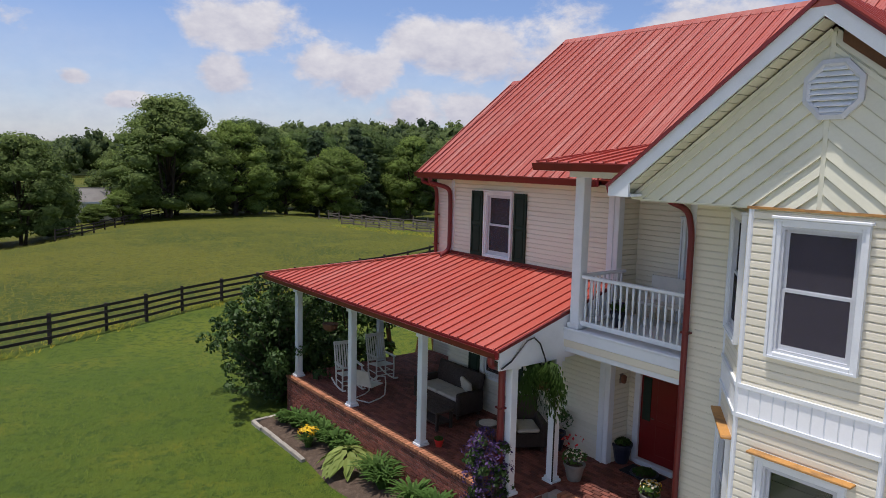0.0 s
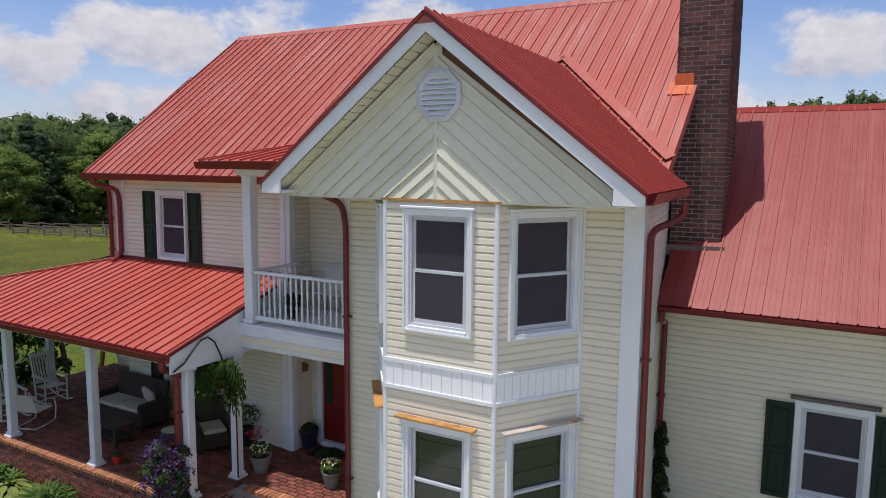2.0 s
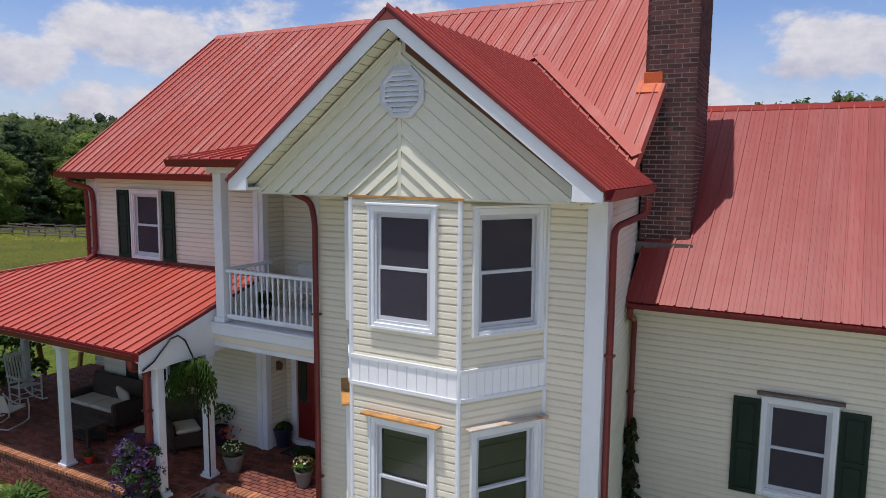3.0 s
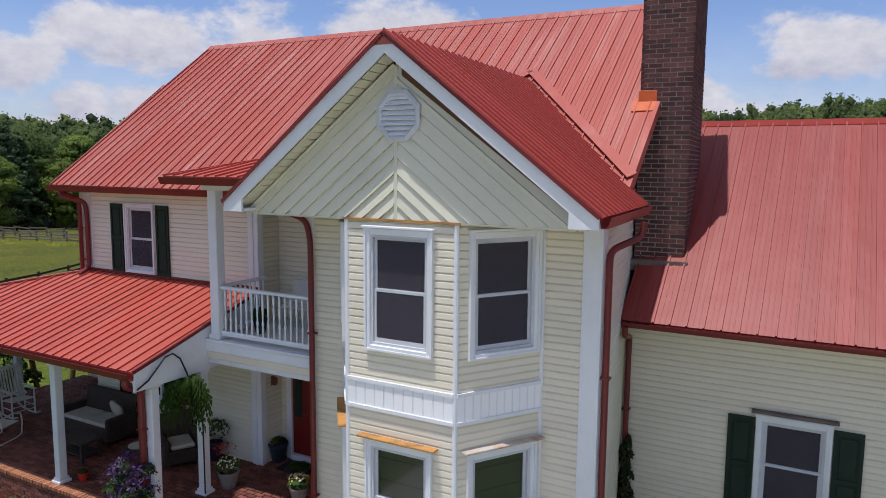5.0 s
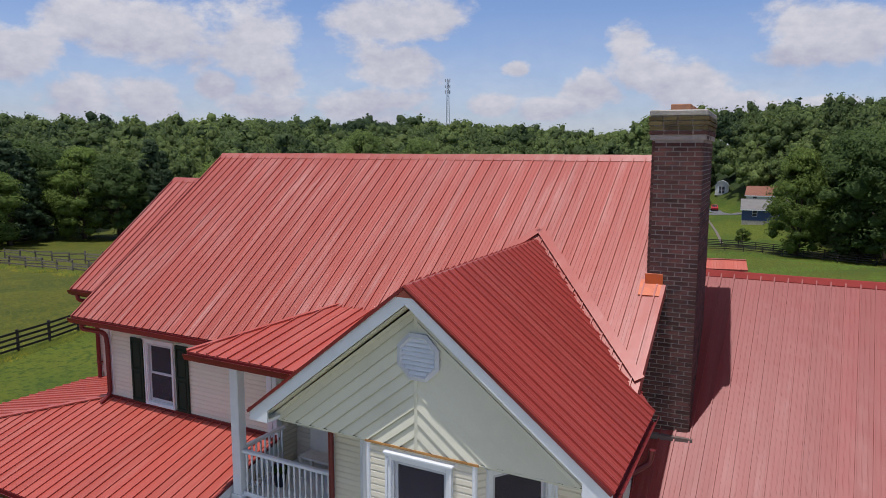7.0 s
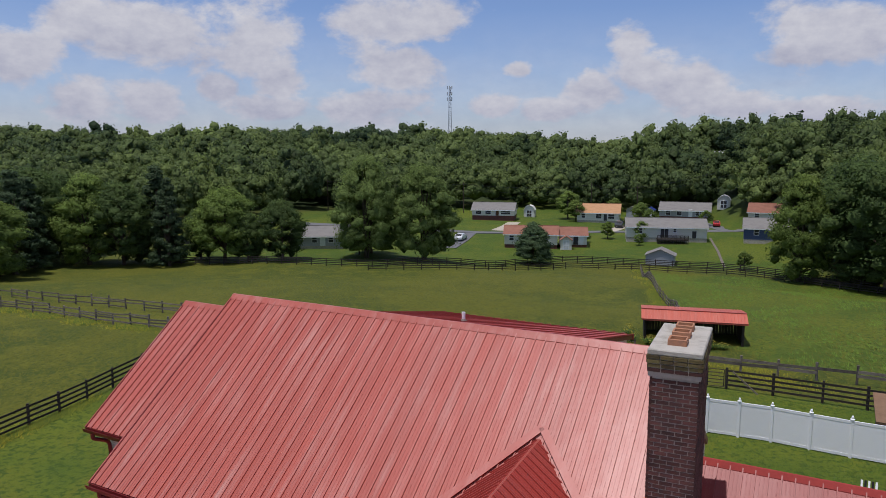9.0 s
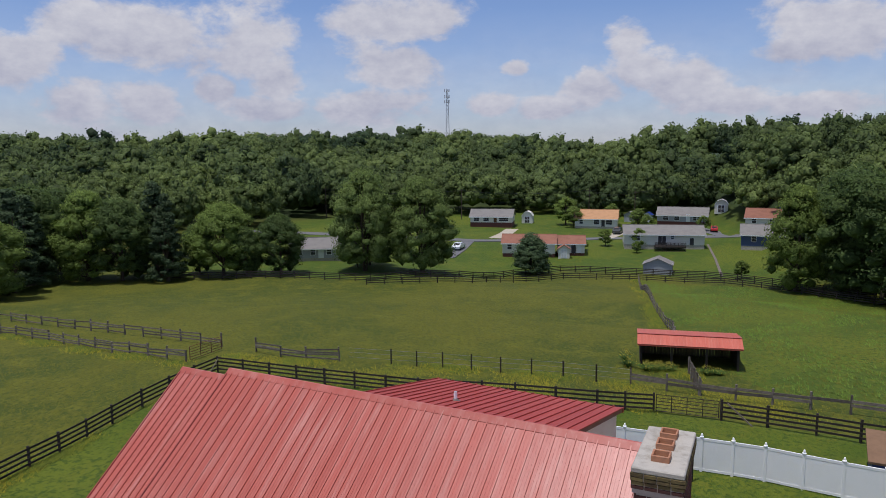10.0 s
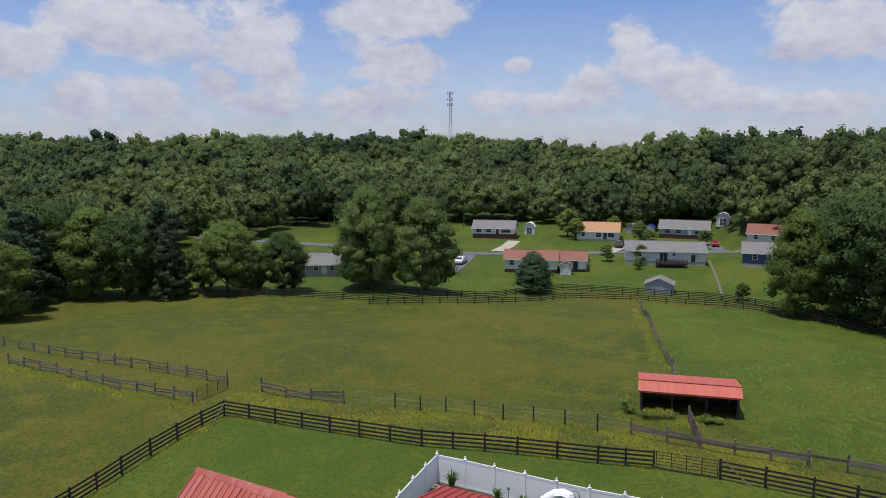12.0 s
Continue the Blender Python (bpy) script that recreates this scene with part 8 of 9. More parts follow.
# ---- on the porch ----
def make_rocker():
    """A white ladder-back rocking chair facing -y, seat 0.55 wide."""
    c = thing("rocking_chair", "white painted wooden rocking chair with slatted back", "chair", group="porch rocking chairs")
    for s in (-1, 1):
        x = 0.27 * s
        part("rocker", tubed([(x, -0.50, 0.10), (x, -0.30, 0.03), (x, 0.0, 0.02), (x, 0.35, 0.05), (x, 0.62, 0.14)], 0.022, 6), M_ROCKER, c)
        part("leg", tubed([(x, -0.26, 0.04), (x, -0.27, 0.66)], 0.022, 6), M_ROCKER, c)
        part("back_post", tubed([(x, 0.22, 0.04), (x, 0.25, 0.45), (x, 0.42, 1.18)], 0.022, 6), M_ROCKER, c)
        part("arm", boxed(x - 0.045, x + 0.045, -0.32, 0.32, 0.65, 0.675, bevel=0.008), M_ROCKER, c)
        part("stretcher", tubed([(x, -0.26, 0.22), (x, 0.23, 0.22)], 0.014, 6), M_ROCKER, c)
    for i in range(9):
        part("seat_slat", boxed(-0.27, 0.27, -0.28 + i * 0.06, -0.23 + i * 0.06, 0.42 - i * 0.006, 0.44 - i * 0.006), M_ROCKER, c)
    for i in range(7):
        x = -0.21 + i * 0.07
        part("back_slat", beamed((x, 0.25, 0.48), (x, 0.415, 1.12), 0.012, 0.04, up=(1, 0, 0)), M_ROCKER, c)
    part("top_rail", beamed((-0.28, 0.42, 1.15), (0.28, 0.42, 1.15), 0.03, 0.09), M_ROCKER, c)
    part("low_rail", beamed((-0.27, 0.25, 0.48), (0.27, 0.25, 0.48), 0.025, 0.05), M_ROCKER, c)
    for z in (0.16, 0.28):
        part("front_stretcher", tubed([(-0.27, -0.26, z), (0.27, -0.26, z)], 0.014, 6), M_ROCKER, c)
    return c


rk = make_rocker()
rk.matrix_basis = pose(-12.25, 1.15, FLOOR, 0, 0, 80)
copy_thing(rk, pose(-12.55, 2.35, FLOOR, 0, 0, 85))
# spring-base metal chair
ch = thing("metal_chair", "cream metal cantilever porch chair with tube frame", "chair", group="porch metal chairs")
for s in (-1, 1):
    x = 0.26 * s
    part("frame_tube", tubed([(x, 0.28, 0.60), (x, -0.05, 0.62), (x, -0.28, 0.55), (x, -0.32, 0.35), (x, -0.28, 0.06), (x, -0.1, 0.02), (x, 0.36, 0.02)], 0.017, 8), M_ROCKER, ch)
part("base_tube", tubed([(-0.26, 0.36, 0.02), (0.26, 0.36, 0.02)], 0.017, 8), M_ROCKER, ch)
part("seat", boxed(-0.24, 0.24, -0.25, 0.25, 0.36, 0.385, bevel=0.012), M_ROCKER, ch)
part("back", beamed((0, 0.24, 0.38), (0, 0.40, 0.82), 0.48, 0.02, up=(0, -1, 0.3)), M_ROCKER, ch)
ch.matrix_basis = pose(-11.25, 1.2, FLOOR, 0, 0, 200)


def make_wicker(width, label, cushions, name):
    s = thing(name, label, "sofa" if width > 1 else "chair", group="dark wicker seats")
    W = width / 2
    part("seat_base", boxed(-W, W, -0.38, 0.36, 0.10, 0.40, bevel=0.03), M_WICKER, s)
    part("backrest", beamed((0, 0.30, 0.35), (0, 0.46, 0.98), width, 0.10, up=(0, -1, 0.2), bevel=0.03), M_WICKER, s)
    for k in (-1, 1):
        part("arm", boxed(k * W - 0.08 if k > 0 else -W - 0.06, W + 0.06 if k > 0 else -W + 0.08, -0.40, 0.40, 0.10, 0.64, bevel=0.04), M_WICKER, s)
        for y in (-0.32, 0.32):
            part("leg", boxed(k * (W - 0.05) - 0.03, k * (W - 0.05) + 0.03, y - 0.03, y + 0.03, 0, 0.11), M_WICKER, s)
    n = cushions
    for i in range(n):
        a = -W + 0.10 + (width - 0.2) * i / n
        b = -W + 0.10 + (width - 0.2) * (i + 1) / n
        part("seat_cushion", boxed(a + 0.01, b - 0.01, -0.36, 0.28, 0.405, 0.50, bevel=0.035), M_CUSHION, s)
    return s


sofa = make_wicker(1.75, "dark brown wicker sofa with cream seat cushions", 2, "wicker_sofa")
sofa.matrix_basis = pose(-9.62, 2.45, FLOOR)
pil = thing("throw_pillow", "cream square throw pillow on the wicker sofa", "pillow", (-8.92, 2.5, FLOOR + 0.55))
bm = bmesh.new()
box(bm, -0.2, 0.2, -0.06, 0.06, -0.2, 0.2, pose(-8.95, 2.50, FLOOR + 0.72, 25, 20, 0), bevel=0.05)
part("cover", bm, M_CUSHION, pil, smooth=True)
ac = make_wicker(0.72, "dark brown wicker armchair on the brick porch", 1, "wicker_armchair")
ac.matrix_basis = pose(-6.75, 2.35, FLOOR, 0, 0, 60)
tb = thing("coffee_table", "dark wicker coffee table on the porch", "table", (-8.85, 1.45, FLOOR))
part("tabletop", boxed(-9.30, -8.40, 1.20, 1.72, FLOOR + 0.40, FLOOR + 0.45, bevel=0.015), M_WICKER, tb)
for x in (-9.23, -8.47):
    for y in (1.26, 1.66):
        part("leg", boxed(x - 0.03, x + 0.03, y - 0.03, y + 0.03, FLOOR, FLOOR + 0.4), M_WICKER, tb)
part("shelf", boxed(-9.25, -8.45, 1.25, 1.68, FLOOR + 0.14, FLOOR + 0.17), M_WICKER, tb)
tb2 = thing("side_table", "small dark side table with pale tray", "table", (-7.1, 1.6, FLOOR))
part("tabletop", lathed([(0.28, 0.0), (0.28, 0.03)], (-7.1, 1.6, FLOOR + 0.52), 16), M_WICKER, tb2)
part("tray", lathed([(0.20, 0.0), (0.21, 0.02)], (-7.1, 1.6, FLOOR + 0.552), 16), M_CUSHION, tb2)
for a in range(3):
    part("leg", tubed([(-7.1 + 0.22 * math.cos(a * 2.1), 1.6 + 0.22 * math.sin(a * 2.1), FLOOR), (-7.1 + 0.12 * math.cos(a * 2.1), 1.6 + 0.12 * math.sin(a * 2.1), FLOOR + 0.52)], 0.018, 6), M_WICKER, tb2)
# louvred privacy panel and old timber arch at the porch's far end
lp = thing("louvre_panel", "dark louvred screen panel at the porch end", "screen", (-10.9, 4.9, FLOOR))
for i in range(16):
    part("louvre", beamed((-11.6, 4.9, FLOOR + 0.9 + i * 0.1), (-10.5, 4.9, FLOOR + 0.9 + i * 0.1), 0.05, 0.035), M_BARN, lp)
for x in (-11.62, -10.48):
    part("stile", boxed(x - 0.03, x + 0.03, 4.87, 4.93, FLOOR, FLOOR + 2.45), M_BARN, lp)
sw = thing("timber_swing_frame", "dark timber A-frame behind the porch", "swing frame", (-15.9, 5.4, -0.2))
for y in (4.6, 6.4):
    part("leg", beamed((-16.6, y, -0.4), (-15.9, y, 2.6), 0.11, 0.11), M_RAWWOOD, sw)
    part("leg", beamed((-15.2, y, -0.4), (-15.9, y, 2.6), 0.11, 0.11), M_RAWWOOD, sw)
part("crossbeam", beamed((-15.9, 4.2, 2.6), (-15.9, 6.8, 2.6), 0.12, 0.14), M_RAWWOOD, sw)


# pots
def make_pot(at, r, h, mat, label, name="flower_pot", group=""):
    p = thing(name, label, "plant pot", at, group)
    part("pot", lathed([(r * 0.62, 0), (r * 0.70, h * 0.1), (r * 0.95, h * 0.75), (r * 1.08, h * 0.9), (r * 1.08, h), (r * 0.92, h), (r * 0.85, h * 0.85)], at, 18), mat, p)
    part("soil", lathed([(r * 0.86, 0), (r * 0.5, 0.02)], (at[0], at[1], at[2] + h * 0.86), 14), M_MULCH, p)
    return p


def tuft(bm_rng, n, r, h, at, size, flat=1.0):
    """Loose leaf clump round at."""
    v, f = leaf_cloud(bm_rng, [((at[0], at[1], at[2] + h * 0.55), (r, r, h * 0.55))], [n], size)
    return v, f


rngp = np.random.default_rng(5)
def pot_plant(at, r, h, pot_mat, label, leaf_mat, leaf_r, leaf_h, flowers=()):
    p = make_pot(at, r, h, pot_mat, label)
    top = (at[0], at[1], at[2] + h * 0.9)
    v, f = tuft(rngp, 130, leaf_r, leaf_h, top, 0.045)
    pydata("foliage", v, f, leaf_mat, p)
    for mat, n, dx, dz in flowers:
        v, f = tuft(rngp, n, leaf_r * 0.95, leaf_h * 0.9, (top[0] + dx, top[1], top[2] + dz), 0.030)
        pydata("blossoms", v, f, mat, p)
    return p


pot_plant((-4.98, 1.98, FLOOR), 0.20, 0.34, M_POT, "grey stone urn with pale and red flowers", M_BLADE, 0.24, 0.26, ((M_PALEFLOWER, 60, 0.0, 0.06), (M_REDFLOWER, 26, -0.08, 0.32)))
pot_plant((-4.98, 3.42, FLOOR), 0.20, 0.42, M_POT_DARK, "dark glazed pot beside the front door", M_FERN, 0.16, 0.12)
pot_plant((-3.35, 2.15, FLOOR), 0.17, 0.32, M_POT, "grey pot with yellow and red flowers by the downspout", M_BLADE, 0.20, 0.2, ((M_PALEFLOWER, 60, 0.0, 0.08), (M_YELLOW, 40, 0.02, 0.08)))
pot_plant((-7.75, 0.78, FLOOR), 0.10, 0.16, M_REDFLOWER, "small red pot beside a porch column", M_FERN, 0.08, 0.06)
pot_plant((-7.35, 2.75, FLOOR), 0.16, 0.4, M_POT, "grey pot with a leafy houseplant by the window", M_SHRUB, 0.28, 0.7)
pot_plant((-6.2, 2.8, FLOOR), 0.16, 0.4, M_POT_DARK, "dark pot with a trailing houseplant by the window", M_SHRUB, 0.3, 0.5)
pot_plant((-4.25, 3.2, FLOOR), 0.26, 0.10, M_POT_DARK, "low dark planter on the porch floor", M_FERN, 0.22, 0.06)
mat_ = thing("door_mat", "dark bristle doormat at the front door", "doormat", (-4.35, 3.35, FLOOR))
part("mat", boxed(-4.75, -3.95, 3.05, 3.52, FLOOR + 0.003, FLOOR + 0.025, bevel=0.006), M_TYRE, mat_)
# cable on the porch end, cord down the column
cb = thing("garden_hose", "black hose looped on the porch end panel", "hose", (-5.0, 0.6, 3.6))
part("loop", tubed([(-5.03, 0.02, 3.52), (-5.03, 0.25, 3.62), (-5.03, 0.45, 3.80), (-5.03, 0.62, 3.95), (-5.02, 0.78, 3.98), (-5.0, 0.92, 3.86), (-4.98, 1.05, 3.55), (-4.98, 1.1, 3.3)], 0.016, 6), M_BLACK, cb)
part("tail", tubed([(-5.0, 1.35, 3.0), (-5.06, 1.45, 2.4), (-5.08, 1.47, 1.6), (-5.08, 1.47, FLOOR + 0.05)], 0.014, 6), M_BLACK, cb)

# balcony things
bc = thing("balcony_bench", "white wooden bench on the balcony", "bench", (-3.7, 3.2, 4.06))
part("seat", boxed(-4.5, -3.1, 3.0, 3.4, 4.48, 4.52), M_ROCKER, bc)
part("backrest", boxed(-4.5, -3.1, 3.42, 3.46, 4.5, 5.0), M_ROCKER, bc)
for x in (-4.45, -3.15):
    for y in (3.03, 3.40):
        part("leg", boxed(x - 0.03, x + 0.03, y - 0.03, y + 0.03, 4.06, 4.48), M_ROCKER, bc)
pk = pot_plant((-4.55, 2.5, 4.06), 0.14, 0.3, M_POT_DARK, "dark pot with pink flowers on the balcony", M_FERN, 0.16, 0.2, ((M_PURPLE, 30, 0, 0.05),))

# ---- planting round the porch ----
def straps(rng, n, r, h, at, width=0.035):
    """Arching strap leaves from a crown at at."""
    verts, faces = [], []
    for i in range(n):
        a = rng.random() * 2 * math.pi
        lean = r * (0.35 + 0.65 * rng.random())
        hh = h * (0.7 + 0.4 * rng.random())
        d = Vector((math.cos(a), math.sin(a), 0))
        s = Vector((-d.y, d.x, 0)) * width * (0.7 + 0.6 * rng.random())
        base = Vector(at) + d * 0.10 * rng.random() * r * 2
        k = len(verts)
        for t, w in ((0, 0.7), (0.35, 1.0), (0.65, 0.9), (0.88, 0.55), (1.0, 0.08)):
            p = base + d * lean * t ** 1.4 + Vector((0, 0, hh * (1.75 * t - 1.0 * t * t) ))
            verts += [p - s * w, p + s * w]
        for j in range(4):
            faces.append((k + 2 * j, k + 2 * j + 1, k + 2 * j + 3, k + 2 * j + 2))
    return verts, faces


rngf = np.random.default_rng(11)
def bed_z(x, y):
    return ground_z(x, y) + 0.06


# mulch and edging
def bed():
    line = [(-14.1, 0.31), (-14.0, -0.75), (-10.8, -0.85), (-9.2, -1.1), (-7.4, -0.95), (-5.3, -0.55), (-5.0, 0.31)]
    nx, ny = 60, 10
    verts, faces = [], []
    def low(x):
        for (x0, y0), (x1, y1) in zip(line[1:], line[2:]):
            if x0 <= x <= x1:
                return y0 + (x - x0) / (x1 - x0) * (y1 - y0)
        return -0.6
    for i in range(nx + 1):
        x = -14.05 + 9.05 * i / nx
        for j in range(ny + 1):
            y = low(x) + (0.31 - low(x)) * j / ny
            bump = 0.05 + 0.05 * math.sin(math.pi * j / ny) + 0.015 * noise.noise(Vector((x * 4, y * 4, 0)))
            if j == 0:
                bump = -0.05
            verts.append((x, y, ground_z(x, y) + bump))
    for i in range(nx):
        for j in range(ny):
            a = i * (ny + 1) + j
            faces.append((a, a + ny + 1, a + ny + 2, a + 1))
    b = pydata("flower_bed", verts, faces, M_MULCH, smooth=True)
    tagged(b, "mulched flower bed along the brick porch", "flower bed", kind="structure")
    edge = thing("bed_edging", "pale stone edging along the flower bed", "edging", (-12.4, -0.8, -0.1))
    rng = random.Random(4)
    for a, c in (((-14.05, 0.1), (-14.02, -0.8)), ((-14.02, -0.8), (-10.8, -0.88))):
        a, c = Vector(a), Vector(c)
        n = max(2, round((c - a).length / 0.62))
        for i in range(n):
            p, q = a.lerp(c, (i + 0.02) / n), a.lerp(c, (i + 0.97) / n)
            w = rng.uniform(-0.015, 0.015)
            z = ground_z(p.x, p.y)
            part("edging_stone", beamed((p.x, p.y + w, z + 0.05), (q.x, q.y + w, z + 0.05 + rng.uniform(-0.01, 0.015)), 0.11, 0.12, bevel=0.012), M_STONE, edge)


bed()


def clump(name, label, x, y, n, r, h, mat, width=0.03, flowers=None):
    p = thing(name, label, "plant", (x, y, bed_z(x, y)), "flower bed plants")
    v, f = straps(rngf, n, r, h, (x, y, bed_z(x, y) - 0.03), width)
    pydata("leaves", v, f, mat, p)
    if flowers:
        mat2, k = flowers
        v, f = leaf_cloud(rngf, [((x, y, bed_z(x, y) + h * 0.95), (r * 0.75, r * 0.75, h * 0.28))], [k], 0.042)
        pydata("blossoms", v, f, mat2, p)
    return p


for x, y, r, h in ((-12.9, -0.08, 0.5, 0.62), (-12.3, -0.02, 0.55, 0.70), (-11.6, 0.02, 0.55, 0.68), (-10.9, -0.02, 0.55, 0.66), (-10.4, 0.05, 0.45, 0.55), (-13.4, -0.2, 0.35, 0.4)):
    clump("daylily", "clump of arching green daylily leaves", x, y, 95, r, h, M_BLADE)
for x, y, r, h in ((-8.75, -0.15, 0.60, 0.70), (-8.35, -0.25, 0.5, 0.62), (-7.3, -0.2, 0.55, 0.62), (-6.6, -0.15, 0.55, 0.66)):
    clump("daylily", "clump of long dark green daylily leaves", x, y, 100, r, h, M_BLADE)
clump("coreopsis", "low plant with bright yellow daisy flowers", -11.45, -0.45, 120, 0.34, 0.45, M_BLADE, 0.012, (M_YELLOW, 110))
# hosta: broad pale-edged leaves
hosta = thing("hosta", "large yellow-green hosta with broad leaves", "plant", (-9.65, -0.35, bed_z(-9.65, -0.35)), "flower bed plants")
verts, faces = [], []
for i in range(70):
    a = rngf.random() * 6.283
    t0 = math.sqrt(rngf.random())
    r = 0.12 + 0.52 * t0
    d = Vector((math.cos(a), math.sin(a), 0))
    s = Vector((-d.y, d.x, 0))
    c = Vector((-9.65, -0.35, bed_z(-9.65, -0.35))) + d * r + Vector((0, 0, 0.46 - 0.30 * t0 ** 2 + 0.05 * rngf.random()))
    L, W = 0.17 * (0.8 + 0.5 * rngf.random()), 0.105 * (0.8 + 0.4 * rngf.random())
    out_ = (d + Vector((0, 0, -0.25 - 0.5 * t0))).normalized()
    up = s.cross(out_) * -1
    k = len(verts)
    ring = [(-L, 0, 0), (-L * 0.5, W * 0.8, 0.02), (L * 0.2, W, 0.025), (L * 0.75, W * 0.5, 0.0), (L * 1.1, 0, -0.03), (L * 0.75, -W * 0.5, 0.0), (L * 0.2, -W, 0.025), (-L * 0.5, -W * 0.8, 0.02)]
    verts.append(c + Vector((0, 0, -0.012)))
    for p, q, z in ring:
        verts.append(c + out_ * p + s * q + Vector((0, 0, z)))
    for j in range(8):
        faces.append((k, k + 1 + j, k + 1 + (j + 1) % 8))
pydata("leaves", verts, faces, M_HOSTA, hosta)


def make_shrub(name, label, at, r, h, mat, n_lobes, leaves, size, seed, twigs=True, category="shrub"):
    rng = np.random.default_rng(seed)
    s = thing(name, label, category, at)
    L = []
    for i in range(n_lobes):
        a = rng.random() * 6.283
        t = rng.random()
        env = r * (0.55 + 0.5 * math.sin(math.pi * min(0.95, 0.25 + 0.7 * t)))
        q = env * (0.25 + 0.68 * math.sqrt(rng.random()))
        sz = r * (0.20 + 0.16 * rng.random())
        L.append(((at[0] + q * math.cos(a), at[1] + q * math.sin(a), at[2] + h * (0.06 + 0.84 * t)), (sz, sz, sz * 0.85)))
    per = [leaves // n_lobes] * n_lobes
    bm = bmesh.new()
    for c, q in L[:20]:
        tube(bm, [(at[0], at[1], at[2] - 0.1), ((at[0] * 0.6 + c[0] * 0.4), (at[1] * 0.6 + c[1] * 0.4), at[2] + (c[2] - at[2]) * 0.55), c], [0.05, 0.03, 0.01], 5)
    part("branches", bm, M_BARK, s)
    v, f = leaf_cloud(rng, L, per, size, 0.9)
    soften(pydata("foliage", v, f, mat, s))
    return s


def make_wild_shrub(name, label, at, r, h, mat, leaves, size, seed):
    """Many arching branches from one foot, each carrying small leafy lobes towards its end."""
    rng = np.random.default_rng(seed)
    s = thing(name, label, "shrub", at)
    bm = bmesh.new()
    L = []
    for i in range(64):
        a = i * 2.39996 + 0.5 * rng.random()
        out_ = r * math.sqrt((i + 0.5) / 64) * (0.80 + 0.38 * rng.random())
        rise = h * (0.98 - 0.62 * (out_ / r) ** 2) * (0.78 + 0.34 * rng.random())
        d = Vector((math.cos(a), math.sin(a), 0))
        pts = [Vector(at) + d * out_ * t ** 1.2 + Vector((0, 0, rise * (1.45 * t - 0.45 * t * t) - 0.08)) for t in (0, 0.3, 0.55, 0.8, 1.0)]
        tube(bm, pts, [0.035, 0.028, 0.02, 0.012, 0.005], 5)
        for t in (0.3, 0.42, 0.54, 0.66, 0.78, 0.9, 1.0):
            p = Vector(at) + d * out_ * t ** 1.2 + Vector((0, 0, rise * (1.45 * t - 0.45 * t * t) - 0.25 * (1 - t)))
            q = 0.34 - 0.17 * t + 0.10 * rng.random()
            L.append(((p.x + 0.12 * rng.normal(), p.y + 0.12 * rng.normal(), max(at[2] + 0.15, p.z + 0.05 * rng.normal())), (q, q, q * 0.72)))
    part("branches", bm, M_BARK, s)
    v, f = leaf_cloud(rng, L, [leaves // len(L)] * len(L), size, 0.9)
    soften(pydata("foliage", v, f, mat, s))
    return s


make_wild_shrub("shrub", "big untrimmed dark green shrub beside the porch", (-15.75, 0.75, ground_z(-15.75, 0.75)), 2.3, 3.7, M_SHRUB, 30000, 0.055, 21)
make_shrub("shrub", "green shrub behind the porch corner", (-16.4, 3.6, ground_z(-16.4, 3.6)), 1.4, 3.0, M_SHRUB, 60, 8000, 0.07, 22)
make_shrub("clematis", "purple flowering clematis climbing a porch column", (-5.50, 0.22, 0.1), 0.44, 2.15, M_SHRUB, 30, 3400, 0.035, 23, category="climber")
v, f = leaf_cloud(np.random.default_rng(31), [((-5.50 + 0.26 * math.cos(i * 2.4), 0.18 + 0.26 * math.sin(i * 2.4), 0.35 + i * 0.075), (0.24, 0.24, 0.18)) for i in range(24)], [80] * 24, 0.032, 0.9)
cl = thing("clematis_blossoms", "many small purple clematis flowers", "flowers", (-5.5, 0.2, 0.4))
pydata("blossoms", v, f, M_PURPLE, cl)
ivy = thing("ivy", "dark ivy climbing the wing's downspout", "climber", (2.24, 4.22, 0.1))
ri = np.random.default_rng(24)
stem = []
for i in range(44):
    z = 0.15 + 2.45 * (i / 43) ** 0.9
    thin = 1.25 - 0.9 * i / 43
    stem.append(((2.24 + 0.11 * thin * ri.normal(), 4.23 + 0.05 * ri.normal(), z), (0.13 * thin, 0.09, 0.12)))
part("vine_stem", tubed([(2.28, 4.25, 0.1), (2.20, 4.24, 0.9), (2.27, 4.25, 1.7), (2.21, 4.24, 2.55)], 0.014, 6), M_BARK, ivy)
v, f = leaf_cloud(ri, stem, [110] * 44, 0.027, 0.9)
soften(pydata("foliage", v, f, M_IVY, ivy))
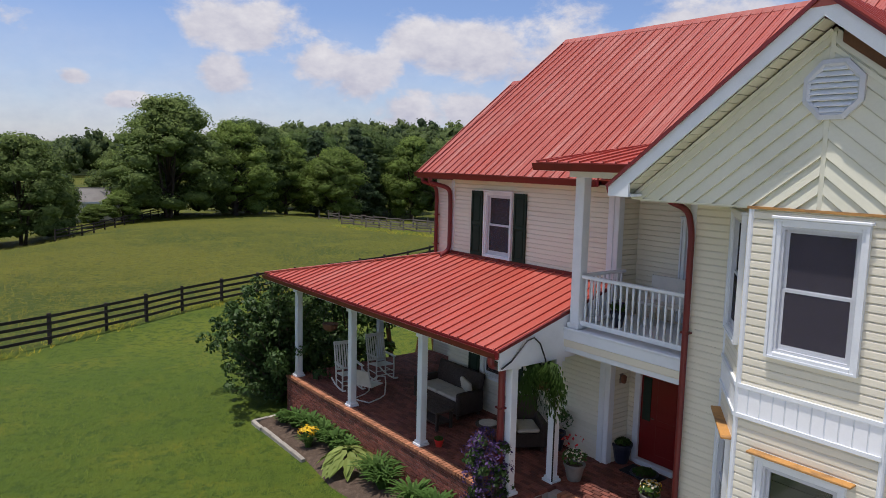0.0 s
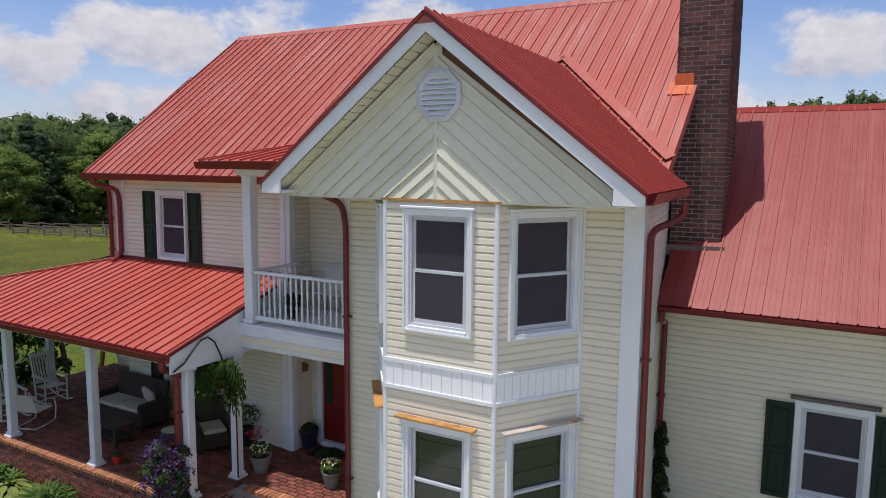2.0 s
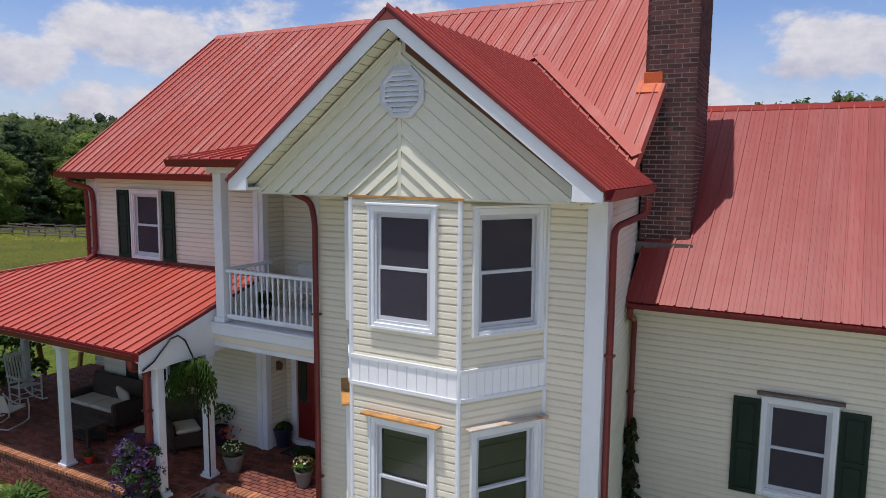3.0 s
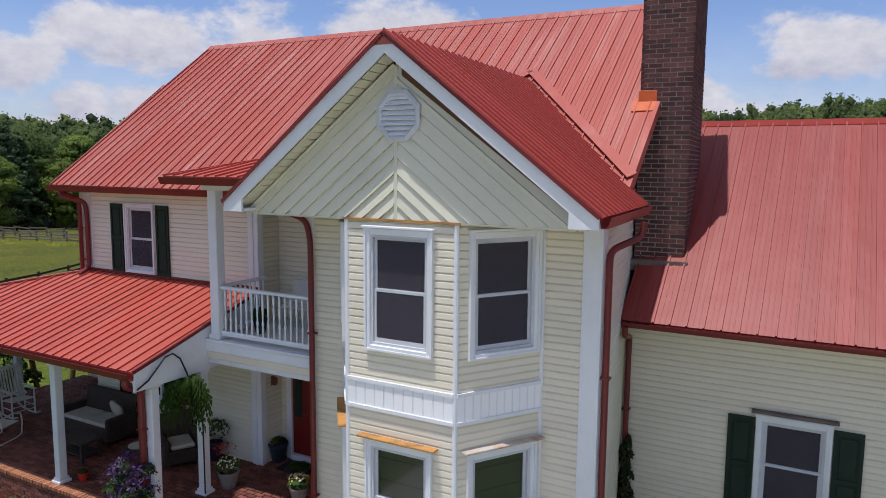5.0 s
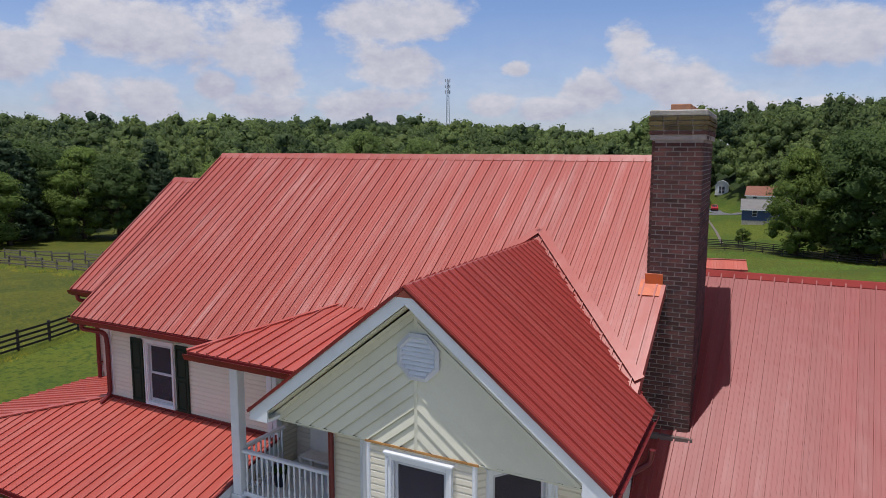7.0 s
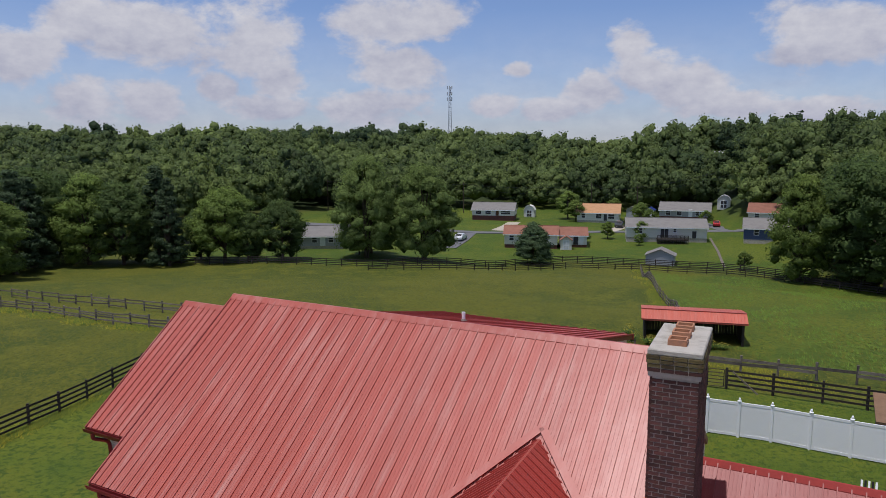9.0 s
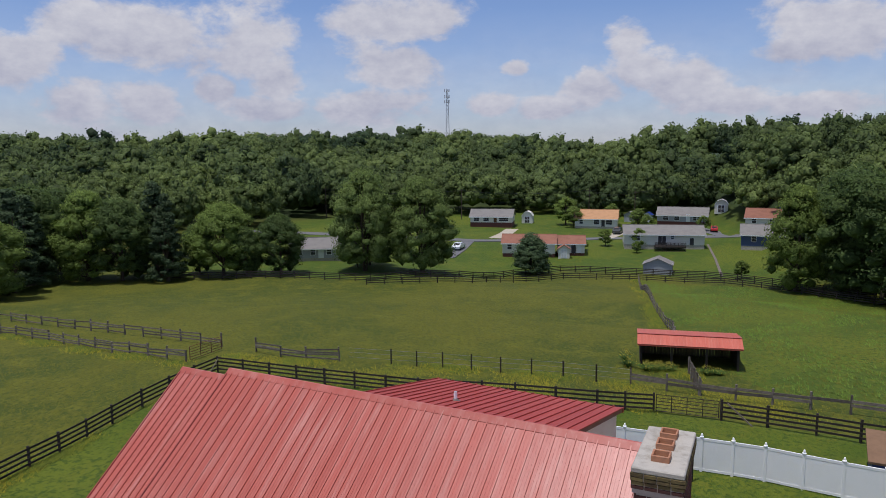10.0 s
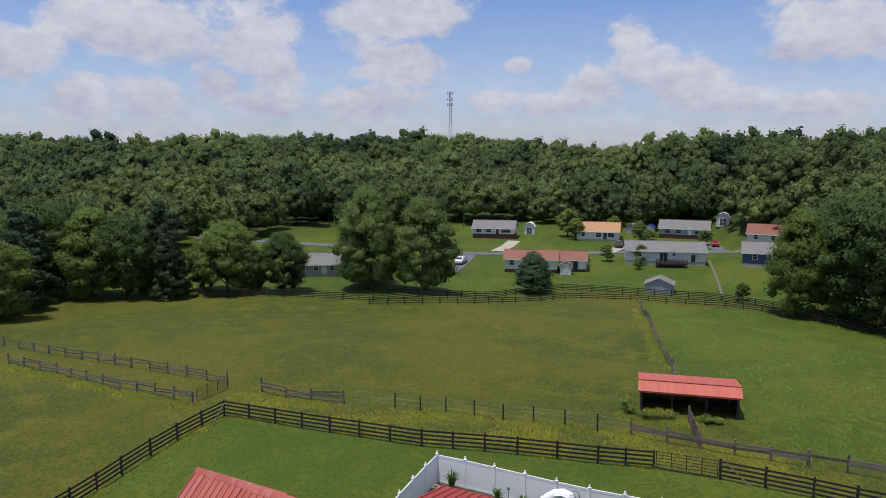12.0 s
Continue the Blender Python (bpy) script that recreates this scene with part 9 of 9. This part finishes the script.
# hanging fern
fern = thing("hanging_fern", "full green fern in a hanging basket", "hanging plant", (-5.02, 1.05, 2.75))
part("basket", lathed([(0.10, 0), (0.16, 0.10), (0.19, 0.18), (0.17, 0.18)], (-5.02, 1.05, 2.98), 14), M_RUST, fern)
for a in range(3):
    part("hanger", tubed([(-5.02 + 0.17 * math.cos(a * 2.1), 1.05 + 0.17 * math.sin(a * 2.1), 3.15), (-5.02, 1.05, 3.46)], 0.005, 4), M_BLACK, fern)
verts, faces = [], []
for i in range(330):
    a = rngf.random() * 6.283
    d = Vector((math.cos(a), math.sin(a), 0))
    s = Vector((-d.y, d.x, 0))
    reach = 0.16 + 0.30 * rngf.random()
    rise = 0.14 + 0.26 * rngf.random()
    fall = 0.15 + 0.55 * rngf.random() ** 1.6
    base = Vector((-5.02, 1.05, 3.16))
    for j in range(9):
        t = (j + 1) / 9
        p = base + d * reach * t + Vector((0, 0, rise * math.sin(math.pi * min(1, t * 0.9)) - fall * t ** 2.4))
        w = 0.085 * math.sin(math.pi * (0.15 + 0.8 * t))
        for sd in (-1, 1):
            k = len(verts)
            verts += [p, p + s * sd * w * 0.7 + d * 0.03 + Vector((0, 0, -0.05 - 0.05 * t)), p + d * 0.035 + Vector((0, 0, -0.01))]
            faces.append((k, k + 1, k + 2))
pydata("fronds", verts, faces, M_FERN, fern)
hb = thing("hanging_basket", "brown hanging basket under the porch eave", "hanging plant", (-12.4, 0.6, 2.6))
part("basket", lathed([(0.08, 0), (0.18, 0.06), (0.22, 0.2), (0.2, 0.2)], (-12.55, 0.75, 2.55), 14), M_RUST, hb)
for a in range(3):
    part("hanger", tubed([(-12.55 + 0.2 * math.cos(a * 2.1), 0.75 + 0.2 * math.sin(a * 2.1), 2.75), (-12.55, 0.75, 3.6)], 0.006, 4), M_BLACK, hb)
# mulch strip and plants along the inside of the vinyl fence
verts, faces = [], []
for i in range(41):
    x = -15.45 + 9.6 * i / 40
    for j in range(6):
        y = 27.15 + 0.05 * math.sin(x * 3) + (28.45 + 0.042 * (x + 15.6) - 27.15) * j / 5
        verts.append((x, y, ground_z(x, y) + (-0.05 if j == 0 else 0.04 + 0.02 * noise.noise(Vector((x * 4, y * 4, 3))))))
for i in range(40):
    for j in range(5):
        a = i * 6 + j
        faces.append((a, a + 6, a + 7, a + 1))
strip_bed = pydata("mulch_strip", verts, faces, M_MULCH, smooth=True)
tagged(strip_bed, "brown bark mulch strip along the vinyl fence", "flower bed", kind="structure")
for x, y, r, h, n in ((-14.2, 27.8, 0.55, 1.55, 90), (-11.2, 27.9, 0.42, 1.1, 60), (-9.6, 28.0, 0.40, 1.0, 55), (-12.8, 27.9, 0.22, 0.35, 40)):
    p = thing("yucca", "spiky upright green yucca beside the vinyl fence", "plant", (x, y, ground_z(x, y)), "fence plants")
    v, f = straps(rngf, n, r, h, (x, y, ground_z(x, y)), 0.028)
    pydata("leaves", v, f, M_BLADE, p)
for x, y, h in ((-4.0, 27.5, 1.25), (-3.4, 27.9, 1.4), (-2.8, 28.0, 1.3), (-2.2, 28.2, 1.2), (-1.6, 28.3, 1.3), (-1.0, 28.4, 1.1)):
    p = thing("ornamental_grass", "tall green grassy clump beside the vinyl fence", "plant", (x, y, ground_z(x, y)), "fence plants")
    v, f = straps(rngf, 190, 0.55, h, (x, y, ground_z(x, y)), 0.02)
    pydata("leaves", v, f, M_BLADE, p)
make_pot((-15.05, 27.3, ground_z(-15.05, 27.3) + 0.03), 0.24, 0.36, M_STONE, "grey stone pot on the mulch by the fence corner")
stake = thing("stake_light", "thin stake with small lamp head in the mulch", "garden light", (-10.6, 28.1, ground_z(-10.6, 28.1)))
g = ground_z(-10.6, 28.1)
part("stake", tubed([(-10.6, 28.1, g - 0.1), (-10.6, 28.1, g + 0.95)], 0.022), M_LEAD, stake)
part("lamp_head", lathed([(0.02, 0), (0.09, 0.02), (0.09, 0.13), (0.02, 0.17)], (-10.6, 28.1, g + 0.93), 10), M_LEAD, stake)
# flowering mustard by the run-in shed
for x, y, r, h, k in ((-8.9, 48.6, 0.45, 1.1, 260), (-8.4, 47.7, 0.4, 0.8, 160), (-6.9, 47.6, 0.6, 0.7, 300), (-6.1, 47.8, 0.6, 0.75, 320), (-5.3, 48.1, 0.5, 0.7, 240), (-2.6, 48.6, 0.5, 0.65, 200), (-1.8, 48.9, 0.4, 0.5, 120)):
    g = ground_z(x, y)
    p = thing("mustard_plant", "tall weed with a haze of small yellow flowers", "weed", (x, y, g), "mustard by the shed")
    v, f = straps(rngf, 110, r * 1.7, h * 0.8, (x, y, g - 0.03), 0.022)
    pydata("leaves", v, f, M_BLADE, p)
    v, f = leaf_cloud(rngf, [((x + r * a, y + r * b, g + h * c), (r * 0.75, r * 0.75, h * 0.35)) for a, b, c in ((0, 0, 0.85), (0.8, 0.3, 0.6), (-0.8, -0.2, 0.55), (0.2, -0.9, 0.5))], [k // 3, k // 7, k // 7, k // 8], 0.042)
    pydata("blossoms", v, f, M_WEEDFLOWER, p)


# grasses: tufts on the near lawn, seed heads and yellow weeds in the meadow
def ground_many(x, y):
    """ground_z for arrays, inside the valley."""
    num, den = np.zeros_like(x), np.zeros_like(x)
    for sx, sy, sz in SPOTS:
        w = 1.0 / ((x - sx) ** 2 + (y - sy) ** 2 + 30.0) ** 1.6
        num += w * sz
        den += w
    far = 1.0 / (260.0 ** 2) ** 1.6
    return (num - 5.0 * far) / (den + far)


def inside_many(loop, x, y):
    hit = np.zeros(len(x), bool)
    for (x0, y0), (x1, y1) in zip(loop, loop[1:] + loop[:1]):
        if y0 != y1:
            hit ^= ((y0 > y) != (y1 > y)) & (x < (x1 - x0) * (y - y0) / (y1 - y0) + x0)
    return hit


def blades(name, label, x, y, size, mat, seed, tall, category="grass"):
    """Three leaning blades at each place, as one mass."""
    rng = np.random.default_rng(seed)
    n = len(x)
    z = ground_many(x, y)
    out_ = []
    for b in range(3):
        # combed by the wind towards the north-west
        a = 0.785 + (rng.random(n) - 0.5) * 2.0
        h = tall * (0.5 + rng.random(n))
        dx, dy = np.cos(a) * size, np.sin(a) * size
        ox, oy = x + (rng.random(n) - 0.5) * size * 4, y + (rng.random(n) - 0.5) * size * 4
        bend = h * (1.0 + 1.0 * rng.random(n)) / size
        lx, ly = -dy * bend, dx * bend
        out_.append(np.stack([np.stack([ox - dx, oy - dy, z - 0.02], 1), np.stack([ox + dx, oy + dy, z - 0.02], 1), np.stack([ox + lx, oy + ly, z + h], 1)], 1))
    v = np.concatenate(out_).reshape(-1, 3).astype(np.float32)
    data = bpy.data.meshes.new(name)
    data.vertices.add(len(v))
    data.vertices.foreach_set("co", v.ravel())
    data.loops.add(len(v))
    data.loops.foreach_set("vertex_index", np.arange(len(v), dtype=np.int32))
    data.polygons.add(len(v) // 3)
    data.polygons.foreach_set("loop_start", np.arange(0, len(v), 3, dtype=np.int32))
    data.update(calc_edges=True)
    data.shade_smooth()
    data.normals_split_custom_set_from_vertices(np.tile(np.array((0, 0, 1), dtype=np.float32), (len(v), 1)))
    tagged(finish(name, data, mat, None), label, category, kind="stuff")


def sample(n, area, seed, keep):
    rng = np.random.default_rng(seed)
    x0, x1, y0, y1 = area
    x, y = x0 + (x1 - x0) * rng.random(n), y0 + (y1 - y0) * rng.random(n)
    k = keep(x, y, rng)
    return x[k], y[k]


def beside(lines, n, seed, spread=0.5):
    """Places scattered along plan lines, in patches."""
    rng = np.random.default_rng(seed)
    seg = [(p, q) for ln in lines for p, q in zip(ln, ln[1:])]
    size = np.array([math.dist(p, q) for p, q in seg])
    pick = rng.choice(len(seg), n, p=size / size.sum())
    t = rng.random(n)
    p, q = np.array([s[0] for s in seg])[pick], np.array([s[1] for s in seg])[pick]
    pos = p + (q - p) * t[:, None] + rng.normal(size=(n, 2)) * spread
    patch = np.sin(pos[:, 0] * 0.9 + 1.3 * np.sin(pos[:, 1] * 0.5)) + rng.normal(size=n) * 0.5 > 0.1
    return pos[patch, 0], pos[patch, 1]


M_GRASS = leaf("grass_blade", (0.066, 0.104, 0.013), (0.096, 0.124, 0.016), per_object=0.0, tr=0.0, rough=0.6)
M_HAY = leaf("hay_stalk", (0.096, 0.104, 0.014), (0.128, 0.120, 0.020), per_object=0.0, tr=0.0, rough=0.7)
M_PASTURE = leaf("pasture_leaf", (0.090, 0.150, 0.020), (0.120, 0.175, 0.026), per_object=0.0, tr=0.1)
M_WEED = leaf("yellow_weed", (0.24, 0.22, 0.02), (0.12, 0.15, 0.02), per_object=0.0, tr=0.2)


x, y = sample(200000, (-37, -6, -14, 20), 51, lambda x, y, r: inside_many(YARD, x, y) & ~((x > -15) & (x < -4) & (y > -1.1) & (y < 6)) & (r.random(len(x)) < np.maximum(0.06, 0.75 - np.hypot(x + 6, y + 3) / 34)))
blades("lawn_grass", "short mown lawn grass blades", x, y, 0.012, M_GRASS, 51, 0.055)
x, y = sample(26000, (-36, 14, 18, 38), 52, lambda x, y, r: inside_many(YARD, x, y))
blades("back_lawn_grass", "mown back lawn grass blades", x, y, 0.03, M_GRASS, 52, 0.07)
x, y = sample(170000, (-105, 30, -20, 118), 53, lambda x, y, r: ~inside_many(YARD, x, y) & ~inside_many(FAR_LAWN, x, y) & (r.random(len(x)) < np.maximum(0.12, 0.8 - np.hypot(x + 20, y - 25) / 80)))
blades("meadow_grass", "tall olive meadow grass with seed heads", x, y, 0.020, M_HAY, 53, 0.20)
FENCE_LINES = (((-27.3, -6), (-32.3, 3), (-34.9, 15), (-36.6, 31.2)), ((-36.6, 31.8), (-20, 34.6), (-4, 38.6)), ((-69, 32.6), (-50, 31.4), (-41, 31.5)), ((-39, 34.5), (-30, 37)), ((-25, 120), (-17.7, 93), (-11.2, 72.5), (-6.5, 55)), ((-8.3, 47.2), (-3, 47.6)), ((-25, 39), (-7, 43)))
x, y = beside(FENCE_LINES, 26000, 54, 0.45)
blades("fence_weeds", "yellow-green flowering weeds along the fences", x, y, 0.022, M_WEED, 54, 0.17, "weeds")
x, y = beside(FENCE_LINES, 24000, 55, 0.4)
blades("fence_grass", "long unmown grass under the fences", x, y, 0.020, M_GRASS, 55, 0.20)
x, y = sample(16000, (-24, 14, 44, 118), 56, lambda x, y, r: inside_many(PASTURE, x, y) & (np.sin(x * 0.5 + 2 * np.sin(y * 0.21)) + r.normal(size=len(x)) * 0.7 > 0.5))
blades("pasture_weeds", "bright green leafy weeds scattered in the pasture", x, y, 0.05, M_PASTURE, 56, 0.16, "weeds")

STRIP = ((-38, 33.5), (-20, 35), (-4, 39), (6, 41), (6, 45), (-7, 43.2), (-25, 39.2), (-36, 36.5))
x, y = sample(36000, (-38, 6, 33, 46), 57, lambda x, y, r: inside_many(STRIP, x, y) & (np.sin(x * 0.7 + 1.7 * np.sin(y * 0.6)) + r.normal(size=len(x)) * 0.8 > 0.4))
blades("strip_weeds", "low yellow-flowered weeds between the two fences", x, y, 0.022, M_WEED, 57, 0.10, "weeds")

# ---- bricks and pavers, last ----
BRICK_MESH = {}


def brick_mesh(l, d, h, mat):
    key = (round(l, 3), round(d, 3), round(h, 3), mat.name)
    if key not in BRICK_MESH:
        c = 0.005
        bm = bmesh.new()
        vs = box(bm, 0, l, 0, d, 0, h)
        for v in vs:
            if v.co.y < d * 0.5:
                v.co.x += c if v.co.x < l / 2 else -c
                v.co.z += c if v.co.z < h / 2 else -c
        data = bpy.data.meshes.new("brick")
        bm.to_mesh(data)
        bm.free()
        data.materials.append(mat)
        BRICK_MESH[key] = data
    return BRICK_MESH[key]


def brick_face(parent, o, u, n, length, height, mat, bulk_mat, pick, bl=0.24, bh=0.081, joint=0.011, depth=0.05, seed=1, proud=0.004, name="brick"):
    """Running-bond bricks on the plane at o (u along, z up, n outwards); pick(along, up) tells which are parts of their own."""
    rng = random.Random(seed)
    u, n = Vector(u).normalized(), Vector(n).normalized()
    z = Vector((0, 0, 1)) if abs(n.z) < 0.5 else n.cross(u)
    inw = -n
    base = Matrix(((u.x, inw.x, z.x, o[0]), (u.y, inw.y, z.y, o[1]), (u.z, inw.z, z.z, o[2]), (0, 0, 0, 1)))
    verts, faces = [], []
    rows = int(height / bh + 1e-6)
    for r in range(rows):
        x = -(bl / 2 if r % 2 else 0.0)
        while x < length - 0.02:
            a, b = max(0.0, x), min(length, x + bl)
            x += bl
            if b - a < 0.03:
                continue
            w = b - a - joint
            off = rng.uniform(-0.002, proud)
            if pick(a, r * bh):
                ob = new(name, brick_mesh(w, depth, bh - joint, mat))
                ob.parent = parent
                ob.matrix_parent_inverse = world_of(parent).inverted()
                ob.matrix_basis = base @ Matrix.Translation((a + joint / 2, -off, r * bh + joint / 2))
            else:
                k = len(verts)
                c = 0.005
                for (xx, zz) in ((0, 0), (w, 0), (w, bh - joint), (0, bh - joint)):
                    verts.append(base @ Vector((a + joint / 2 + xx, depth, r * bh + joint / 2 + zz)))
                for (xx, zz) in ((c, c), (w - c, c), (w - c, bh - joint - c), (c, bh - joint - c)):
                    verts.append(base @ Vector((a + joint / 2 + xx, -off, r * bh + joint / 2 + zz)))
                faces += [(k + 4, k + 5, k + 6, k + 7), (k, k + 1, k + 5, k + 4), (k + 1, k + 2, k + 6, k + 5), (k + 2, k + 3, k + 7, k + 6), (k + 3, k, k + 4, k + 7)]
    if faces:
        ob = pydata("brick_mass", verts, faces, bulk_mat, parent)
        ob["kind"] = "stuff"


# chimney faces
brick_face(chimney, (CX0, CY0, CZ0 + 1.55), (1, 0, 0), (0, -1, 0), CX1 - CX0, CZ1 - CZ0 - 1.55, M_BRICK, M_BRICK_BULK, lambda a, z: True, seed=2)
brick_face(chimney, (CX1, CY0, CZ0 + 1.55), (0, 1, 0), (1, 0, 0), CY1 - CY0, CZ1 - CZ0 - 1.55, M_BRICK, M_BRICK_BULK, lambda a, z: False, seed=3)
brick_face(chimney, (CX0, CY1, CZ0 + 3.2), (0, -1, 0), (-1, 0, 0), CY1 - CY0, CZ1 - CZ0 - 3.2, M_BRICK, M_BRICK_BULK, lambda a, z: False, seed=4)
brick_face(chimney, (CX1, CY1, CZ0 + 3.2), (-1, 0, 0), (0, 1, 0), CX1 - CX0, CZ1 - CZ0 - 3.2, M_BRICK, M_BRICK_BULK, lambda a, z: False, seed=5)
for k, out_ in enumerate((0.02, 0.045, 0.045, 0.06, 0.06)):
    zc = CZ1 + k * 0.081
    sd = 10 + k
    always = lambda a, z: True
    brick_face(chimney, (CX0 - out_, CY0 - out_, zc), (1, 0, 0), (0, -1, 0), CX1 - CX0 + 2 * out_, 0.082, M_MOSS if k > 1 else M_BRICK, M_MOSS, always, seed=sd, proud=0.012, name="corbel_brick", depth=0.08)
    brick_face(chimney, (CX1 + out_, CY0 - out_, zc), (0, 1, 0), (1, 0, 0), CY1 - CY0 + 2 * out_, 0.082, M_MOSS if k > 1 else M_BRICK, M_MOSS, always, seed=sd + 7, proud=0.012, name="corbel_brick", depth=0.08)
    brick_face(chimney, (CX0 - out_, CY1 + out_, zc), (0, -1, 0), (-1, 0, 0), CY1 - CY0 + 2 * out_, 0.082, M_MOSS if k > 1 else M_BRICK, M_MOSS, always, seed=sd + 9, proud=0.012, name="corbel_brick", depth=0.08)
# porch wall, coping and floor
brick_face(porch, (P_X0, P_FY, -0.38), (1, 0, 0), (0, -1, 0), -5.0 - P_X0, 1.30, M_PAVER, M_PAVER_BULK, lambda a, z: a > 5.4 or (a > 4.4 and z > 0.5), seed=21)
brick_face(porch, (-5.0, 0.30, -0.38), (0, 1, 0), (1, 0, 0), 1.0, 1.30, M_PAVER, M_PAVER_BULK, lambda a, z: False, seed=22)
brick_face(porch, (-4.75, -0.10, -0.38), (1, 0, 0), (0, -1, 0), 2.3, 0.90, M_PAVER, M_PAVER_BULK, lambda a, z: False, seed=23)
x = P_X0
i = 0
while x < -5.05:
    ob = new("coping_brick", brick_mesh(0.088, 0.22, 0.075, M_ROWLOCK))
    ob.parent = porch
    ob.matrix_parent_inverse = world_of(porch).inverted()
    ob.matrix_basis = pose(x, P_FY - 0.03 - 0.003 * (i % 3), FLOOR - 0.072)
    x += 0.099
    i += 1
for y0, z0 in ((1.28, FLOOR), (0.43, FLOOR - 0.17), (-0.12, FLOOR - 0.34)):
    x = -4.75
    while x < G_L - 0.05:
        ob = new("coping_brick", brick_mesh(0.088, 0.30 if z0 < FLOOR else 0.24, 0.075, M_ROWLOCK))
        ob.parent = porch
        ob.matrix_parent_inverse = world_of(porch).inverted()
        ob.matrix_basis = pose(x, y0 - 0.02, z0 - 0.072)
        x += 0.099
# floor pavers, laid flat
brick_face(porch, (P_X0 + 0.02, P_FY + 0.20, FLOOR), (1, 0, 0), (0, 0, 1), -5.0 - P_X0, 4.9, M_PAVER, M_PAVER_BULK, lambda a, z: a > 6.2 and z < 1.45, bl=0.22, bh=0.112, depth=0.07, seed=31, proud=0.002, name="paver")
brick_face(porch, (-5.0, 1.52, FLOOR), (1, 0, 0), (0, 0, 1), 2.55, 2.2, M_PAVER, M_PAVER_BULK, lambda a, z: a < 1.6 and z < 1.1, bl=0.22, bh=0.112, depth=0.07, seed=32, proud=0.002, name="paver")
brick_face(porch, (-4.75, 0.71, FLOOR - 0.17), (1, 0, 0), (0, 0, 1), 2.31, 0.58, M_PAVER, M_PAVER_BULK, lambda a, z: True, bl=0.22, bh=0.112, depth=0.07, seed=33, proud=0.002, name="paver")
brick_face(porch, (-4.75, 0.16, FLOOR - 0.34), (1, 0, 0), (0, 0, 1), 2.31, 0.30, M_PAVER, M_PAVER_BULK, lambda a, z: True, bl=0.22, bh=0.112, depth=0.07, seed=34, proud=0.002, name="paver")
# the chimney stands a few degrees askew
chimney.matrix_basis = pose(2.52, 5.78, 4.2, 0, 0, 4)
